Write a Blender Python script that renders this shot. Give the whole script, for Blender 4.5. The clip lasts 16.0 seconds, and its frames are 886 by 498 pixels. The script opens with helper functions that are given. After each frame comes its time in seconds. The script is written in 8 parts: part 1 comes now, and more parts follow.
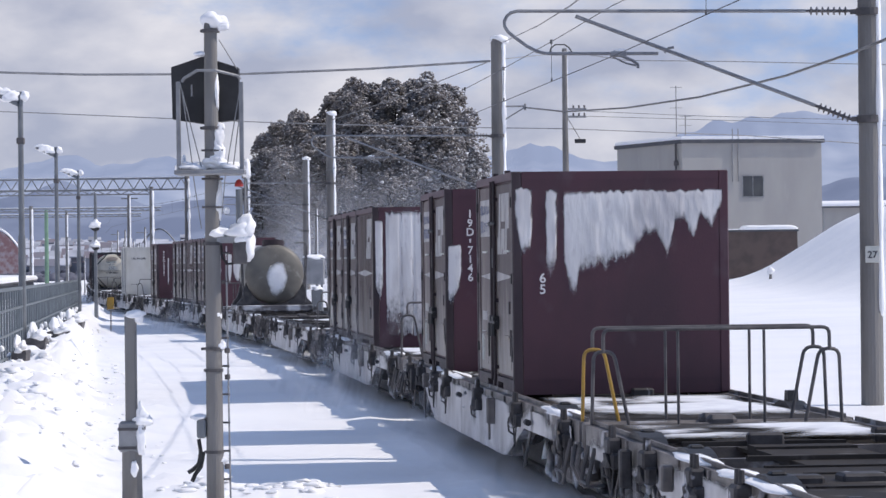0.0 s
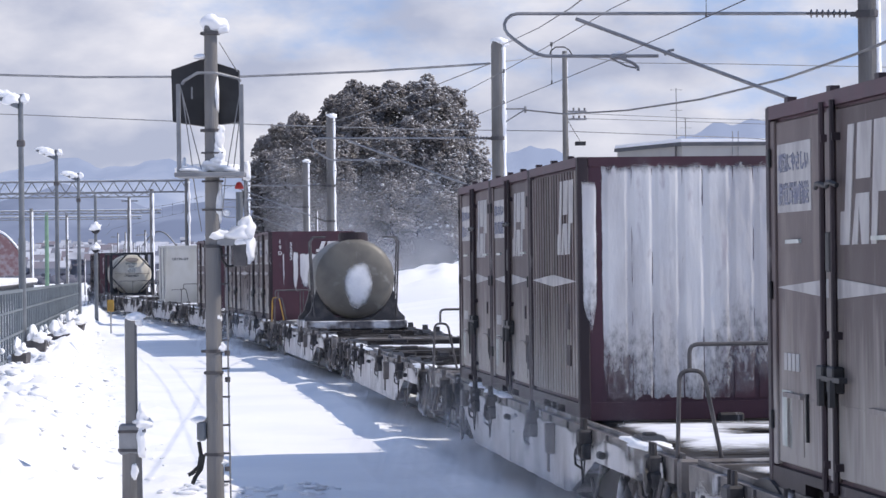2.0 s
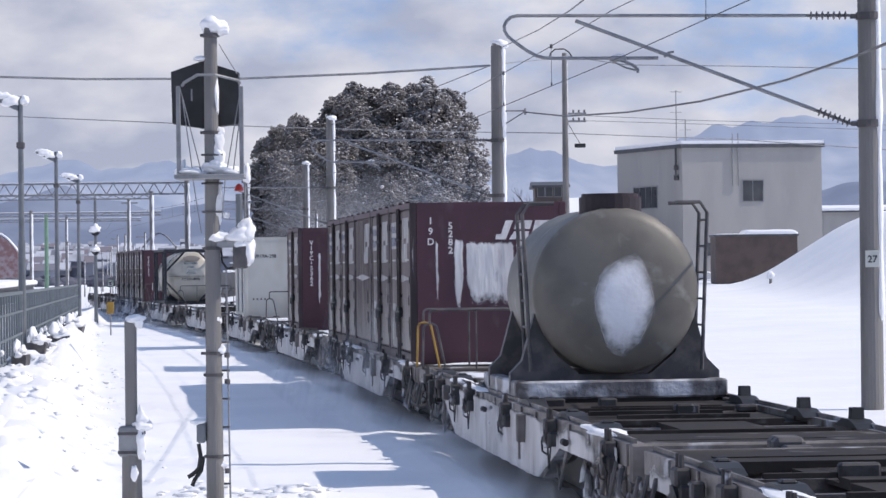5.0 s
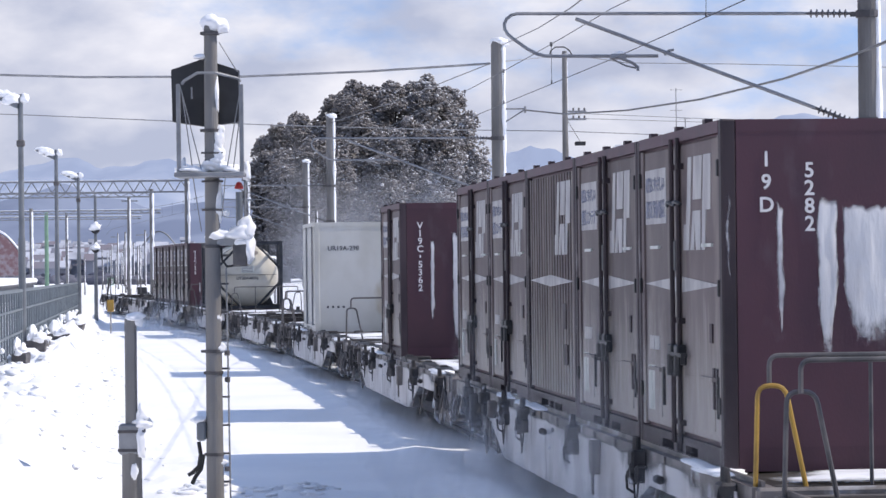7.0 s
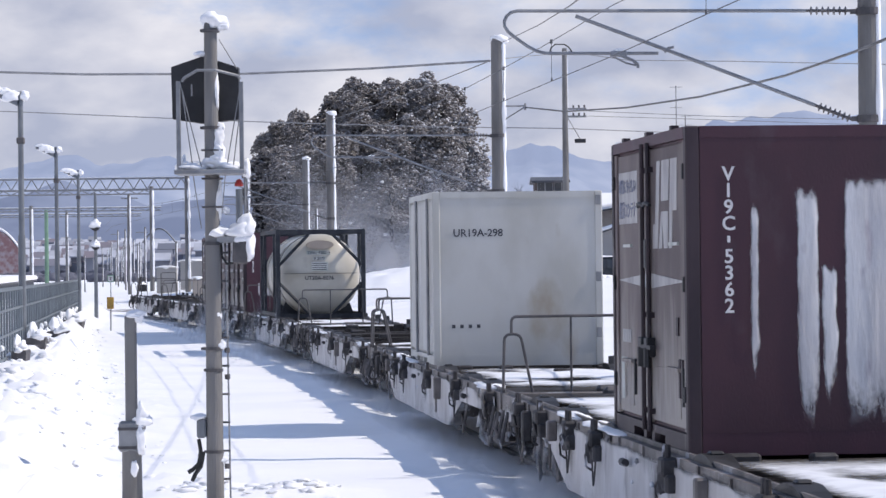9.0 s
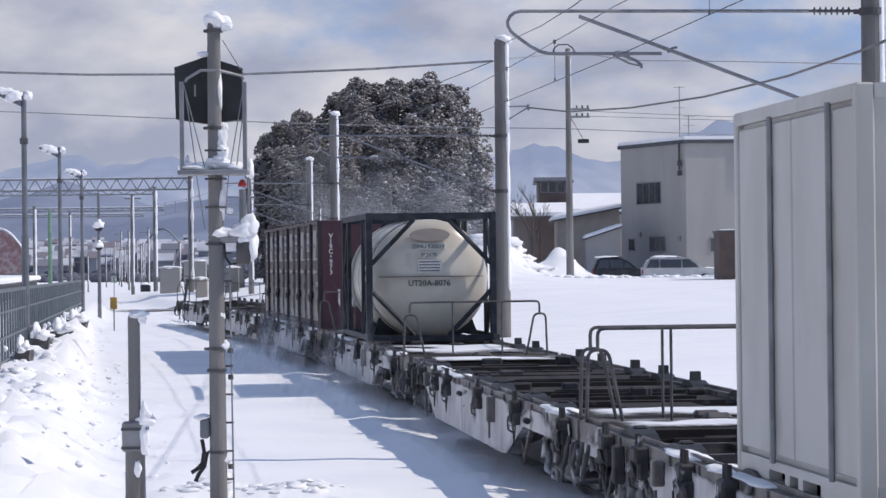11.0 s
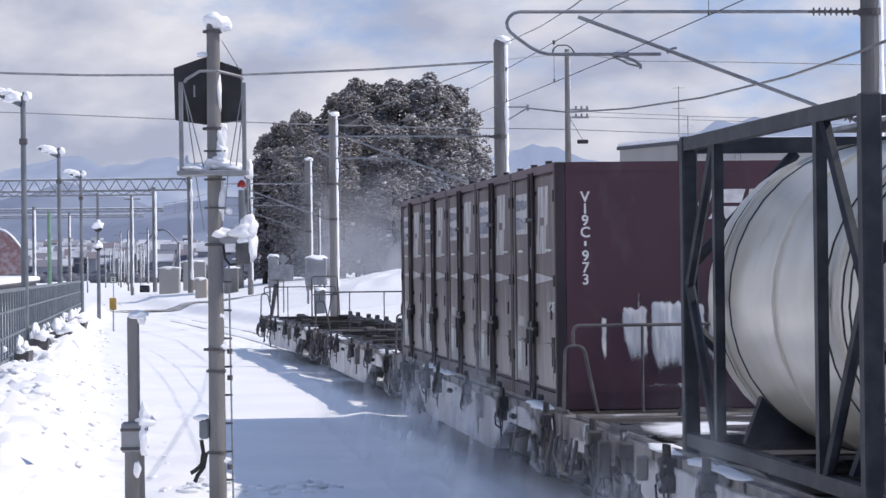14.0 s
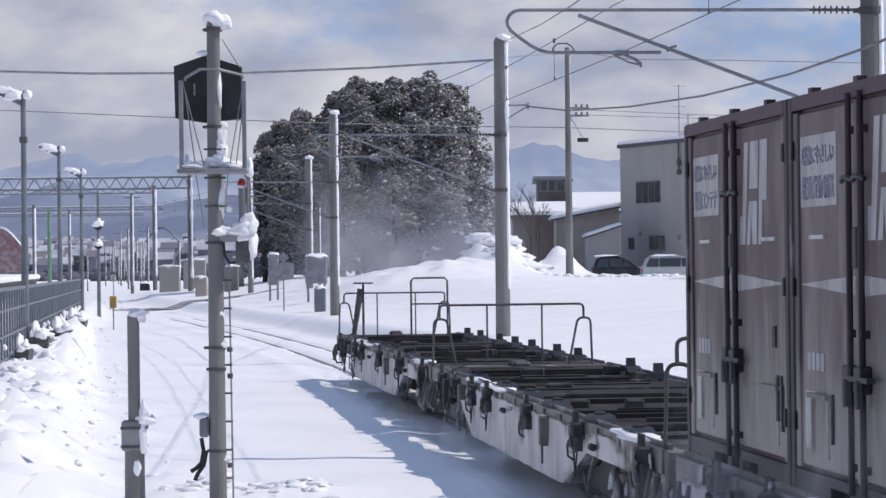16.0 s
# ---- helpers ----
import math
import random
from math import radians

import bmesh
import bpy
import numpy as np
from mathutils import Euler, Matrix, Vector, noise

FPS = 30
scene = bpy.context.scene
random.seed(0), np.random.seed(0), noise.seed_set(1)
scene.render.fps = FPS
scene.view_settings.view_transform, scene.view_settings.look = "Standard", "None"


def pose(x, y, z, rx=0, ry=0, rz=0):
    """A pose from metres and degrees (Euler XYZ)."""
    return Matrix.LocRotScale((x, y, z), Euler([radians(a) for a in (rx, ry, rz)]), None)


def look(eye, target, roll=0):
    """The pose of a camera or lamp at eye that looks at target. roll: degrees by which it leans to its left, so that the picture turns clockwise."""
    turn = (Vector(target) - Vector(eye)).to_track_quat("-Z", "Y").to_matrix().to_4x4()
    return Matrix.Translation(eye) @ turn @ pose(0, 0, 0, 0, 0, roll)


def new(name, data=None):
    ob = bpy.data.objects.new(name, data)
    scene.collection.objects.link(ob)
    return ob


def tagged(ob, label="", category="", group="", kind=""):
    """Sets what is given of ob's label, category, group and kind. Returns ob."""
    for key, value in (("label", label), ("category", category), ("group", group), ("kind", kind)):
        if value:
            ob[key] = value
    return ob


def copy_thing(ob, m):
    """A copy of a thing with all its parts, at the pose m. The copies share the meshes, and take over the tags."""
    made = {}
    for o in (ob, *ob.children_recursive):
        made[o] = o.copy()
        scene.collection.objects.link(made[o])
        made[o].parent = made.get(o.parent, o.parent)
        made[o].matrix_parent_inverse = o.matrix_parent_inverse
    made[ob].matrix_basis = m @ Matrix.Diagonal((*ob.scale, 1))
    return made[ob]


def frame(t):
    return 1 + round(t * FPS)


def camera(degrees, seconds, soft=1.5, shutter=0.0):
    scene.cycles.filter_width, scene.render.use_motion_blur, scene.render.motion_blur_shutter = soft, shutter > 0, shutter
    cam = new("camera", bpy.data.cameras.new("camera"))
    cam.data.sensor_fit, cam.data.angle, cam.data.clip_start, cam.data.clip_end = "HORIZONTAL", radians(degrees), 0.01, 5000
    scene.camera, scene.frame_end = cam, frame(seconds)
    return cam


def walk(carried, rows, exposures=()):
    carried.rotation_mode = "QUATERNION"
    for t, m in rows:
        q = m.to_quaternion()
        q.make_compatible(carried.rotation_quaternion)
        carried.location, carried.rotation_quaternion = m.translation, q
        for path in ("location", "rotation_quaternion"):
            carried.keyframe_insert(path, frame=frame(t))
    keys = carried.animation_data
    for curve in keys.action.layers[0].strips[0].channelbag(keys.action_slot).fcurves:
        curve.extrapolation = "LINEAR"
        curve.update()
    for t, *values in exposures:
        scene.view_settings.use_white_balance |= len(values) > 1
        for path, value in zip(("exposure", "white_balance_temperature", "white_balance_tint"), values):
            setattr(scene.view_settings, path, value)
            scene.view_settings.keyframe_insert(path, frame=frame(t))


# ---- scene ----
# ---- camera: a long lens on a tripod, level with the eye of someone on a platform ----
FOCAL = 5381.6
cam = camera(16.577, 16.0, soft=1.5)
EYE = (0.0, 0.0, 2.484)
SWAY = [(0.0, 0.0, 0.0), (0.5, 0.4, 0.5), (1.0, 0.0, 2.6), (1.5, 0.0, 3.1), (2.0, 0.3, 4.4), (2.5, 0.2, 5.9), (3.0, 0.8, 7.2), (3.5, 0.0, 7.7),
        (4.0, 0.0, 9.0), (6.5, -0.3, 5.1), (7.0, 0.0, 4.4), (7.5, -0.2, 3.1), (8.0, -1.3, 1.1), (8.5, -1.4, 0.7), (9.0, 0.0, -0.4), (11.5, 6.1, 0.2),
        (12.0, 5.8, 0.0), (12.5, 4.6, 0.0), (13.0, 5.6, 0.9), (13.5, 4.8, 1.8), (14.0, 4.6, 1.2), (14.5, 3.2, -0.5), (15.0, 3.2, -1.0), (15.5, 3.5, -1.2), (16.0, 4.8, -1.9)]


LIGHTNESS = [(t, stops - 0.01, 6750, 13) for t, stops in ((0.0, 0.02), (0.5, 0.06), (1.0, 0.18), (1.5, 0.23), (2.0, 0.20), (3.0, 0.10), (4.0, -0.09), (5.2, 0.12), (6.5, 0.28), (7.0, 0.30), (8.0, 0.22),
                                                         (9.0, 0.12), (10.2, -0.05), (11.5, -0.15), (12.5, -0.08), (13.5, 0.02), (14.5, 0.12), (15.0, 0.08), (16.0, -0.15))]


def cam_pose(dx, dy):
    return pose(*EYE, 90 + math.degrees((25.24 + dy) / FOCAL), 0.659, math.degrees(dx / FOCAL))


walk(cam, [(t, cam_pose(dx, dy)) for t, dx, dy in SWAY], LIGHTNESS)

# ---- sky and sun ----
SUN_ELEVATION, SUN_AZIMUTH = 47.0, 90.0   # azimuth from the way the camera looks, turning right


def build_world():
    w = bpy.data.worlds.new("world")
    scene.world = w
    w.use_nodes = True
    nt = w.node_tree
    nt.nodes.clear()
    n = nt.nodes.new
    out = n("ShaderNodeOutputWorld")
    sky = n("ShaderNodeTexSky")
    sky.sky_type, sky.sun_disc = "NISHITA", False
    sky.sun_elevation, sky.sun_rotation = radians(SUN_ELEVATION), radians(SUN_AZIMUTH)
    sky.air_density, sky.dust_density, sky.ozone_density = 1.0, 0.3, 3.0
    bg_sky = n("ShaderNodeBackground")
    bg_sky.inputs["Strength"].default_value = 0.19
    nt.links.new(sky.outputs[0], bg_sky.inputs[0])
    co = n("ShaderNodeTexCoord")
    lift = n("ShaderNodeVectorMath")
    lift.inputs[1].default_value = (0.0, 0.0, 0.32)
    nt.links.new(co.outputs["Generated"], lift.inputs[0])
    nt.links.new(lift.outputs[0], sky.inputs[0])
    mp = n("ShaderNodeMapping")
    mp.inputs["Scale"].default_value = (1.0, 1.0, 2.1)
    mp.inputs["Location"].default_value = (0.46, 0.3, 0.12)
    nt.links.new(co.outputs["Generated"], mp.inputs[0])
    big = n("ShaderNodeTexNoise")
    big.inputs["Scale"].default_value, big.inputs["Detail"].default_value, big.inputs["Roughness"].default_value = 7.5, 9, 0.56
    nt.links.new(mp.outputs[0], big.inputs["Vector"])
    cover = n("ShaderNodeMapRange")
    cover.inputs[1].default_value, cover.inputs[2].default_value = 0.31, 0.47
    cover.interpolation_type = "SMOOTHSTEP"
    # a bank of cloud that breaks up into blue some five degrees above the horizon
    tall = n("ShaderNodeSeparateXYZ")
    nt.links.new(co.outputs["Generated"], tall.inputs[0])
    bank = n("ShaderNodeMapRange")
    bank.inputs[1].default_value, bank.inputs[2].default_value, bank.inputs[3].default_value, bank.inputs[4].default_value = 0.045, 0.10, 0.10, -0.13
    nt.links.new(tall.outputs[2], bank.inputs[0])
    lean = n("ShaderNodeMath")
    lean.operation = "MULTIPLY_ADD"
    lean.inputs[1].default_value = -0.12
    nt.links.new(tall.outputs[0], lean.inputs[0])
    nt.links.new(bank.outputs[0], lean.inputs[2])
    sums = n("ShaderNodeMath")
    sums.operation = "ADD"
    nt.links.new(big.outputs[0], sums.inputs[0])
    nt.links.new(lean.outputs[0], sums.inputs[1])
    nt.links.new(sums.outputs[0], cover.inputs[0])
    puff = n("ShaderNodeTexNoise")
    puff.inputs["Scale"].default_value, puff.inputs["Detail"].default_value, puff.inputs["Roughness"].default_value = 17, 7, 0.5
    nt.links.new(mp.outputs[0], puff.inputs["Vector"])
    shade = n("ShaderNodeValToRGB")
    shade.color_ramp.elements[0].position, shade.color_ramp.elements[1].position = 0.36, 0.64
    shade.color_ramp.elements[0].color, shade.color_ramp.elements[1].color = (0.43, 0.49, 0.65, 1), (0.80, 0.83, 0.92, 1)
    nt.links.new(puff.outputs[0], shade.inputs[0])
    bg_cloud = n("ShaderNodeBackground")
    bg_cloud.inputs["Strength"].default_value = 0.90
    nt.links.new(shade.outputs[0], bg_cloud.inputs[0])
    mix = n("ShaderNodeMixShader")
    # the clouds lie towards the horizon; overhead it is mostly clear
    high = n("ShaderNodeSeparateXYZ")
    nt.links.new(co.outputs["Generated"], high.inputs[0])
    thin = n("ShaderNodeMapRange")
    thin.interpolation_type = "SMOOTHSTEP"
    thin.inputs[1].default_value, thin.inputs[2].default_value, thin.inputs[3].default_value, thin.inputs[4].default_value = 0.10, 0.42, 1.0, 0.28
    nt.links.new(high.outputs[2], thin.inputs[0])
    both = n("ShaderNodeMath")
    both.operation = "MULTIPLY"
    nt.links.new(cover.outputs[0], both.inputs[0])
    nt.links.new(thin.outputs[0], both.inputs[1])
    nt.links.new(both.outputs[0], mix.inputs[0])
    nt.links.new(bg_sky.outputs[0], mix.inputs[1])
    nt.links.new(bg_cloud.outputs[0], mix.inputs[2])
    nt.links.new(mix.outputs[0], out.inputs[0])
    sun = bpy.data.lights.new("sun", "SUN")
    sun.energy, sun.angle, sun.color = 3.2, radians(0.55), (1.0, 0.95, 0.88)
    ob = new("sun", sun)
    a, e = radians(SUN_AZIMUTH), radians(SUN_ELEVATION)
    way = Vector((math.sin(a) * math.cos(e), math.cos(a) * math.cos(e), math.sin(e)))
    ob.matrix_world = look(way * 100, (0, 0, 0))


build_world()


# ---- materials ----
def material(name, base, rough=0.6, metal=0.0, second=None, scale=3.0, detail=6, grain=40.0, bump=0.15, mix=(0.42, 0.62), third=None,
             third_scale=0.7, third_mix=(0.5, 0.65), rand=0.0, spec=0.4, stretch=(1, 1, 1), rough2=None, bump_dist=0.01):
    """A surface with patches of a second and third colour, fine grain relief and a little change from thing to thing."""
    m = bpy.data.materials.new(name)
    m.use_nodes = True
    nt = m.node_tree
    bs = nt.nodes["Principled BSDF"]
    n, ln = nt.nodes.new, nt.links.new
    co = n("ShaderNodeTexCoord")
    mp = n("ShaderNodeMapping")
    mp.inputs["Scale"].default_value = stretch
    ln(co.outputs["Object"], mp.inputs[0])

    def noise_fac(sc, lo, hi, det=detail):
        t = n("ShaderNodeTexNoise")
        t.inputs["Scale"].default_value, t.inputs["Detail"].default_value = sc, det
        ln(mp.outputs[0], t.inputs["Vector"])
        r = n("ShaderNodeMapRange")
        r.inputs[1].default_value, r.inputs[2].default_value = lo, hi
        ln(t.outputs[0], r.inputs[0])
        return r.outputs[0]

    def blend(fac, a, b):
        x = n("ShaderNodeMix")
        x.data_type = "RGBA"
        ln(fac, x.inputs[0])
        for v, k in ((a, 6), (b, 7)):
            if isinstance(v, tuple):
                x.inputs[k].default_value = (*v, 1)
            else:
                ln(v, x.inputs[k])
        return x.outputs[2]

    col = base
    if second:
        f = noise_fac(scale, *mix)
        col = blend(f, base, second)
        if rough2 is not None:
            rr = n("ShaderNodeMapRange")
            rr.inputs[3].default_value, rr.inputs[4].default_value = rough, rough2
            ln(f, rr.inputs[0])
            ln(rr.outputs[0], bs.inputs["Roughness"])
    if third:
        col = blend(noise_fac(third_scale, *third_mix), col, third)
    if rand:
        oi = n("ShaderNodeObjectInfo")
        r = n("ShaderNodeMapRange")
        r.inputs[3].default_value, r.inputs[4].default_value = 1 - rand, 1 + rand
        ln(oi.outputs["Random"], r.inputs[0])
        hs = n("ShaderNodeHueSaturation")
        ln(r.outputs[0], hs.inputs["Value"])
        if isinstance(col, tuple):
            hs.inputs["Color"].default_value = (*col, 1)
        else:
            ln(col, hs.inputs["Color"])
        col = hs.outputs[0]
    if isinstance(col, tuple):
        bs.inputs["Base Color"].default_value = (*col, 1)
    else:
        ln(col, bs.inputs["Base Color"])
    if rough2 is None:
        bs.inputs["Roughness"].default_value = rough
    bs.inputs["Metallic"].default_value = metal
    bs.inputs["Specular IOR Level"].default_value = spec
    if bump:
        t = n("ShaderNodeTexNoise")
        t.inputs["Scale"].default_value, t.inputs["Detail"].default_value = grain, 5
        ln(mp.outputs[0], t.inputs["Vector"])
        b = n("ShaderNodeBump")
        b.inputs["Strength"].default_value, b.inputs["Distance"].default_value = bump, bump_dist
        ln(t.outputs[0], b.inputs["Height"])
        ln(b.outputs[0], bs.inputs["Normal"])
    return m


SNOW = material("snow", (0.91, 0.91, 0.92), 0.55, second=(0.86, 0.865, 0.885), scale=0.35, grain=3.2, bump=0.35, bump_dist=0.06, spec=0.25)
SNOW_CLUMP = material("snow_clump", (0.91, 0.91, 0.92), 0.55, second=(0.85, 0.86, 0.88), scale=3, grain=14, bump=0.5, bump_dist=0.02, spec=0.25)
def spattered(m, colour, lo, hi):
    """Salt and frost thrown up from the track: thick near the sill, in upright streaks."""
    nt = m.node_tree
    n, ln = nt.nodes.new, nt.links.new
    bs = nt.nodes["Principled BSDF"]
    co = n("ShaderNodeTexCoord")
    sep = n("ShaderNodeSeparateXYZ")
    ln(co.outputs["Object"], sep.inputs[0])
    up = n("ShaderNodeMapRange")
    up.inputs[1].default_value, up.inputs[2].default_value, up.inputs[3].default_value, up.inputs[4].default_value = lo, hi, 1.0, 0.0
    ln(sep.outputs[2], up.inputs[0])
    mp = n("ShaderNodeMapping")
    mp.inputs["Scale"].default_value = (5, 5, 0.9)
    ln(co.outputs["Object"], mp.inputs[0])
    t = n("ShaderNodeTexNoise")
    t.inputs["Scale"].default_value, t.inputs["Detail"].default_value = 1.6, 7
    ln(mp.outputs[0], t.inputs["Vector"])
    k = n("ShaderNodeMath")
    k.operation = "MULTIPLY_ADD"
    k.inputs[1].default_value = 1.5
    ln(t.outputs[0], k.inputs[0])
    ln(up.outputs[0], k.inputs[2])
    r = n("ShaderNodeMapRange")
    r.inputs[1].default_value, r.inputs[2].default_value, r.inputs[4].default_value = 0.92, 1.65, 0.9
    ln(k.outputs[0], r.inputs[0])
    mix = n("ShaderNodeMix")
    mix.data_type = "RGBA"
    ln(r.outputs[0], mix.inputs[0])
    ln(bs.inputs["Base Color"].links[0].from_socket, mix.inputs[6])
    mix.inputs[7].default_value = (*colour, 1)
    ln(mix.outputs[2], bs.inputs["Base Color"])


FROST = material("wind_packed_frost", (0.68, 0.67, 0.67), 0.6, second=(0.54, 0.525, 0.53), scale=3, third=(0.40, 0.36, 0.39), third_scale=9, third_mix=(0.60, 0.78), grain=30, bump=0.4, stretch=(1, 1, 0.3), spec=0.25)


def frayed(m, scale, spread, tall=0.3):
    """Lets a snow sheet break up towards its edges, by its cover and a streaky noise."""
    nt = m.node_tree
    n, ln = nt.nodes.new, nt.links.new
    at = n("ShaderNodeAttribute")
    at.attribute_name = "cover"
    co = n("ShaderNodeTexCoord")
    mp = n("ShaderNodeMapping")
    mp.inputs["Scale"].default_value = (1, 1, tall)
    ln(co.outputs["Object"], mp.inputs[0])
    t = n("ShaderNodeTexNoise")
    t.inputs["Scale"].default_value, t.inputs["Detail"].default_value, t.inputs["Roughness"].default_value = scale, 8, 0.7
    ln(mp.outputs[0], t.inputs["Vector"])
    a = n("ShaderNodeMath")
    a.operation = "MULTIPLY_ADD"
    a.inputs[1].default_value = spread
    ln(t.outputs[0], a.inputs[0])
    ln(at.outputs["Fac"], a.inputs[2])
    r = n("ShaderNodeMapRange")
    r.interpolation_type = "SMOOTHSTEP"
    r.inputs[1].default_value, r.inputs[2].default_value = spread * 0.5 + 0.12, spread * 0.5 + 0.72
    ln(a.outputs[0], r.inputs[0])
    ln(r.outputs[0], nt.nodes["Principled BSDF"].inputs["Alpha"])


frayed(FROST, 14.0, 1.1, 0.45)
DECK_SNOW = material("deck_snow", (0.86, 0.87, 0.89), 0.55, second=(0.74, 0.75, 0.79), scale=3, grain=16, bump=0.4, spec=0.25)
frayed(DECK_SNOW, 7.0, 0.6, 1.0)
SKIRT_SNOW = material("driven_snow_skirt", (0.60, 0.585, 0.58), 0.6, second=(0.45, 0.43, 0.42), scale=1.7, third=(0.19, 0.175, 0.17), third_scale=2.4, third_mix=(0.58, 0.72), grain=9, bump=0.3, bump_dist=0.01, spec=0.25, stretch=(1, 1, 0.55))
frayed(SKIRT_SNOW, 4.0, 0.6, 0.8)


def blown():
    """Powder snow whirled up by the wheels: thin, by its density and a drawn-out noise."""
    m = material("blown_snow", (0.86, 0.88, 0.92), 0.9, second=(0.80, 0.83, 0.89), scale=1.0, bump=0.0, spec=0.0)
    nt = m.node_tree
    n, ln = nt.nodes.new, nt.links.new
    at = n("ShaderNodeAttribute")
    at.attribute_name = "cover"
    co = n("ShaderNodeTexCoord")
    mp = n("ShaderNodeMapping")
    mp.inputs["Scale"].default_value = (1, 0.5, 1)
    ln(co.outputs["Object"], mp.inputs[0])
    t = n("ShaderNodeTexNoise")
    t.inputs["Scale"].default_value, t.inputs["Detail"].default_value, t.inputs["Roughness"].default_value = 1.1, 4, 0.5
    ln(mp.outputs[0], t.inputs["Vector"])
    r = n("ShaderNodeMapRange")
    r.interpolation_type = "SMOOTHSTEP"
    r.inputs[1].default_value, r.inputs[2].default_value, r.inputs[4].default_value = 0.32, 0.68, 0.75
    ln(t.outputs[0], r.inputs[0])
    k = n("ShaderNodeMath")
    k.operation = "MULTIPLY"
    ln(at.outputs["Fac"], k.inputs[0])
    ln(r.outputs[0], k.inputs[1])
    ln(k.outputs[0], nt.nodes["Principled BSDF"].inputs["Alpha"])
    return m


BLOWN_SNOW = blown()
ICE_PACK = material("packed_ice", (0.62, 0.63, 0.66), 0.5, second=(0.16, 0.15, 0.155), scale=2.2, mix=(0.42, 0.55), third=(0.12, 0.115, 0.12),
                    third_scale=1.3, third_mix=(0.52, 0.62), grain=9, bump=0.8, bump_dist=0.03)
CONCRETE = material("concrete", (0.22, 0.213, 0.207), 0.85, second=(0.14, 0.135, 0.13), scale=1.6, third=(0.2, 0.195, 0.185), third_scale=5,
                    third_mix=(0.6, 0.75), grain=38, bump=0.6, bump_dist=0.012, stretch=(1, 1, 0.25))
GALV = material("galvanised_steel", (0.29, 0.295, 0.305), 0.6, 0.15, second=(0.21, 0.215, 0.225), scale=4, grain=50, bump=0.1)
DARK_STEEL = material("dark_steel", (0.07, 0.068, 0.072), 0.6, 0.1, second=(0.125, 0.115, 0.115), scale=5, grain=60, bump=0.2)
IRON = material("black_iron", (0.030, 0.027, 0.028), 0.65, second=(0.06, 0.057, 0.06), scale=6, third=(0.5, 0.51, 0.55), third_scale=5, third_mix=(0.62, 0.70), grain=40, bump=0.3)
BLACK = material("black_paint", (0.020, 0.020, 0.022), 0.55, second=(0.036, 0.036, 0.039), scale=3, grain=30, bump=0.1)
MAROON = material("maroon_paint", (0.072, 0.029, 0.041), 0.55, second=(0.056, 0.026, 0.036), scale=1.6, third=(0.095, 0.068, 0.080), third_scale=2.5,
                  third_mix=(0.6, 0.8), grain=55, bump=0.12, rand=0.14, stretch=(1, 1, 0.5))
MAROON_SIDE = material("road_grimed_maroon", (0.146, 0.116, 0.110), 0.6, second=(0.098, 0.070, 0.070), scale=1.3, third=(0.25, 0.215, 0.185),
                       third_scale=2.1, third_mix=(0.52, 0.78), grain=55, bump=0.15, rand=0.22, stretch=(1, 1, 0.35))
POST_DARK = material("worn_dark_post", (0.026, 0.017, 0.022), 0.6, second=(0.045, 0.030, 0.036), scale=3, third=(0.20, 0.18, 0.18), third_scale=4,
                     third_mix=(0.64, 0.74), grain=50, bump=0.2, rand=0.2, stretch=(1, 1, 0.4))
WHITE_PAINT = material("white_marking", (0.47, 0.455, 0.44), 0.6, second=(0.34, 0.32, 0.32), scale=5, grain=60, bump=0.1, stretch=(1, 1, 0.4))
spattered(MAROON_SIDE, (0.36, 0.325, 0.295), 0.15, 1.3)
LETTER = material("white_lettering", (0.72, 0.70, 0.69), 0.6, second=(0.58, 0.55, 0.54), scale=9, grain=60, bump=0.05)
INK = material("dark_lettering", (0.05, 0.05, 0.06), 0.6, second=(0.09, 0.09, 0.1), scale=8, grain=60, bump=0.05)
BLUE_INK = material("blue_lettering", (0.20, 0.21, 0.28), 0.6, second=(0.29, 0.29, 0.32), scale=8, grain=60, bump=0.05)
STICKER = material("pale_sticker", (0.60, 0.60, 0.56), 0.6, second=(0.42, 0.46, 0.42), scale=4, grain=60, bump=0.05)
REEFER = material("white_insulated_panel", (0.52, 0.515, 0.49), 0.5, second=(0.44, 0.43, 0.395), scale=1.1, third=(0.33, 0.27, 0.19), third_scale=1.5,
                  third_mix=(0.60, 0.80), grain=45, bump=0.08, stretch=(1, 1, 0.6))
TANK_CREAM = material("cream_tank_paint", (0.55, 0.52, 0.45), 0.28, second=(0.47, 0.44, 0.37), scale=1.4, third=(0.36, 0.33, 0.28), third_scale=2.2,
                      third_mix=(0.62, 0.8), grain=40, bump=0.06)
TANK_GREY = material("olive_grey_tank_paint", (0.16, 0.15, 0.13), 0.5, second=(0.12, 0.112, 0.10), scale=1.8, third=(0.3, 0.3, 0.28), third_scale=3,
                     third_mix=(0.6, 0.8), grain=40, bump=0.1)
FRAME_BLUE = material("blue_grey_frame_paint", (0.022, 0.026, 0.034), 0.6, second=(0.042, 0.046, 0.054), scale=4, grain=50, bump=0.1, spec=0.2)
WAGON = material("wagon_underframe", (0.09, 0.080, 0.077), 0.55, second=(0.19, 0.172, 0.163), scale=2.4, third=(0.45, 0.46, 0.49), third_scale=1.9,
                 third_mix=(0.60, 0.70), grain=30, bump=0.4, bump_dist=0.015)
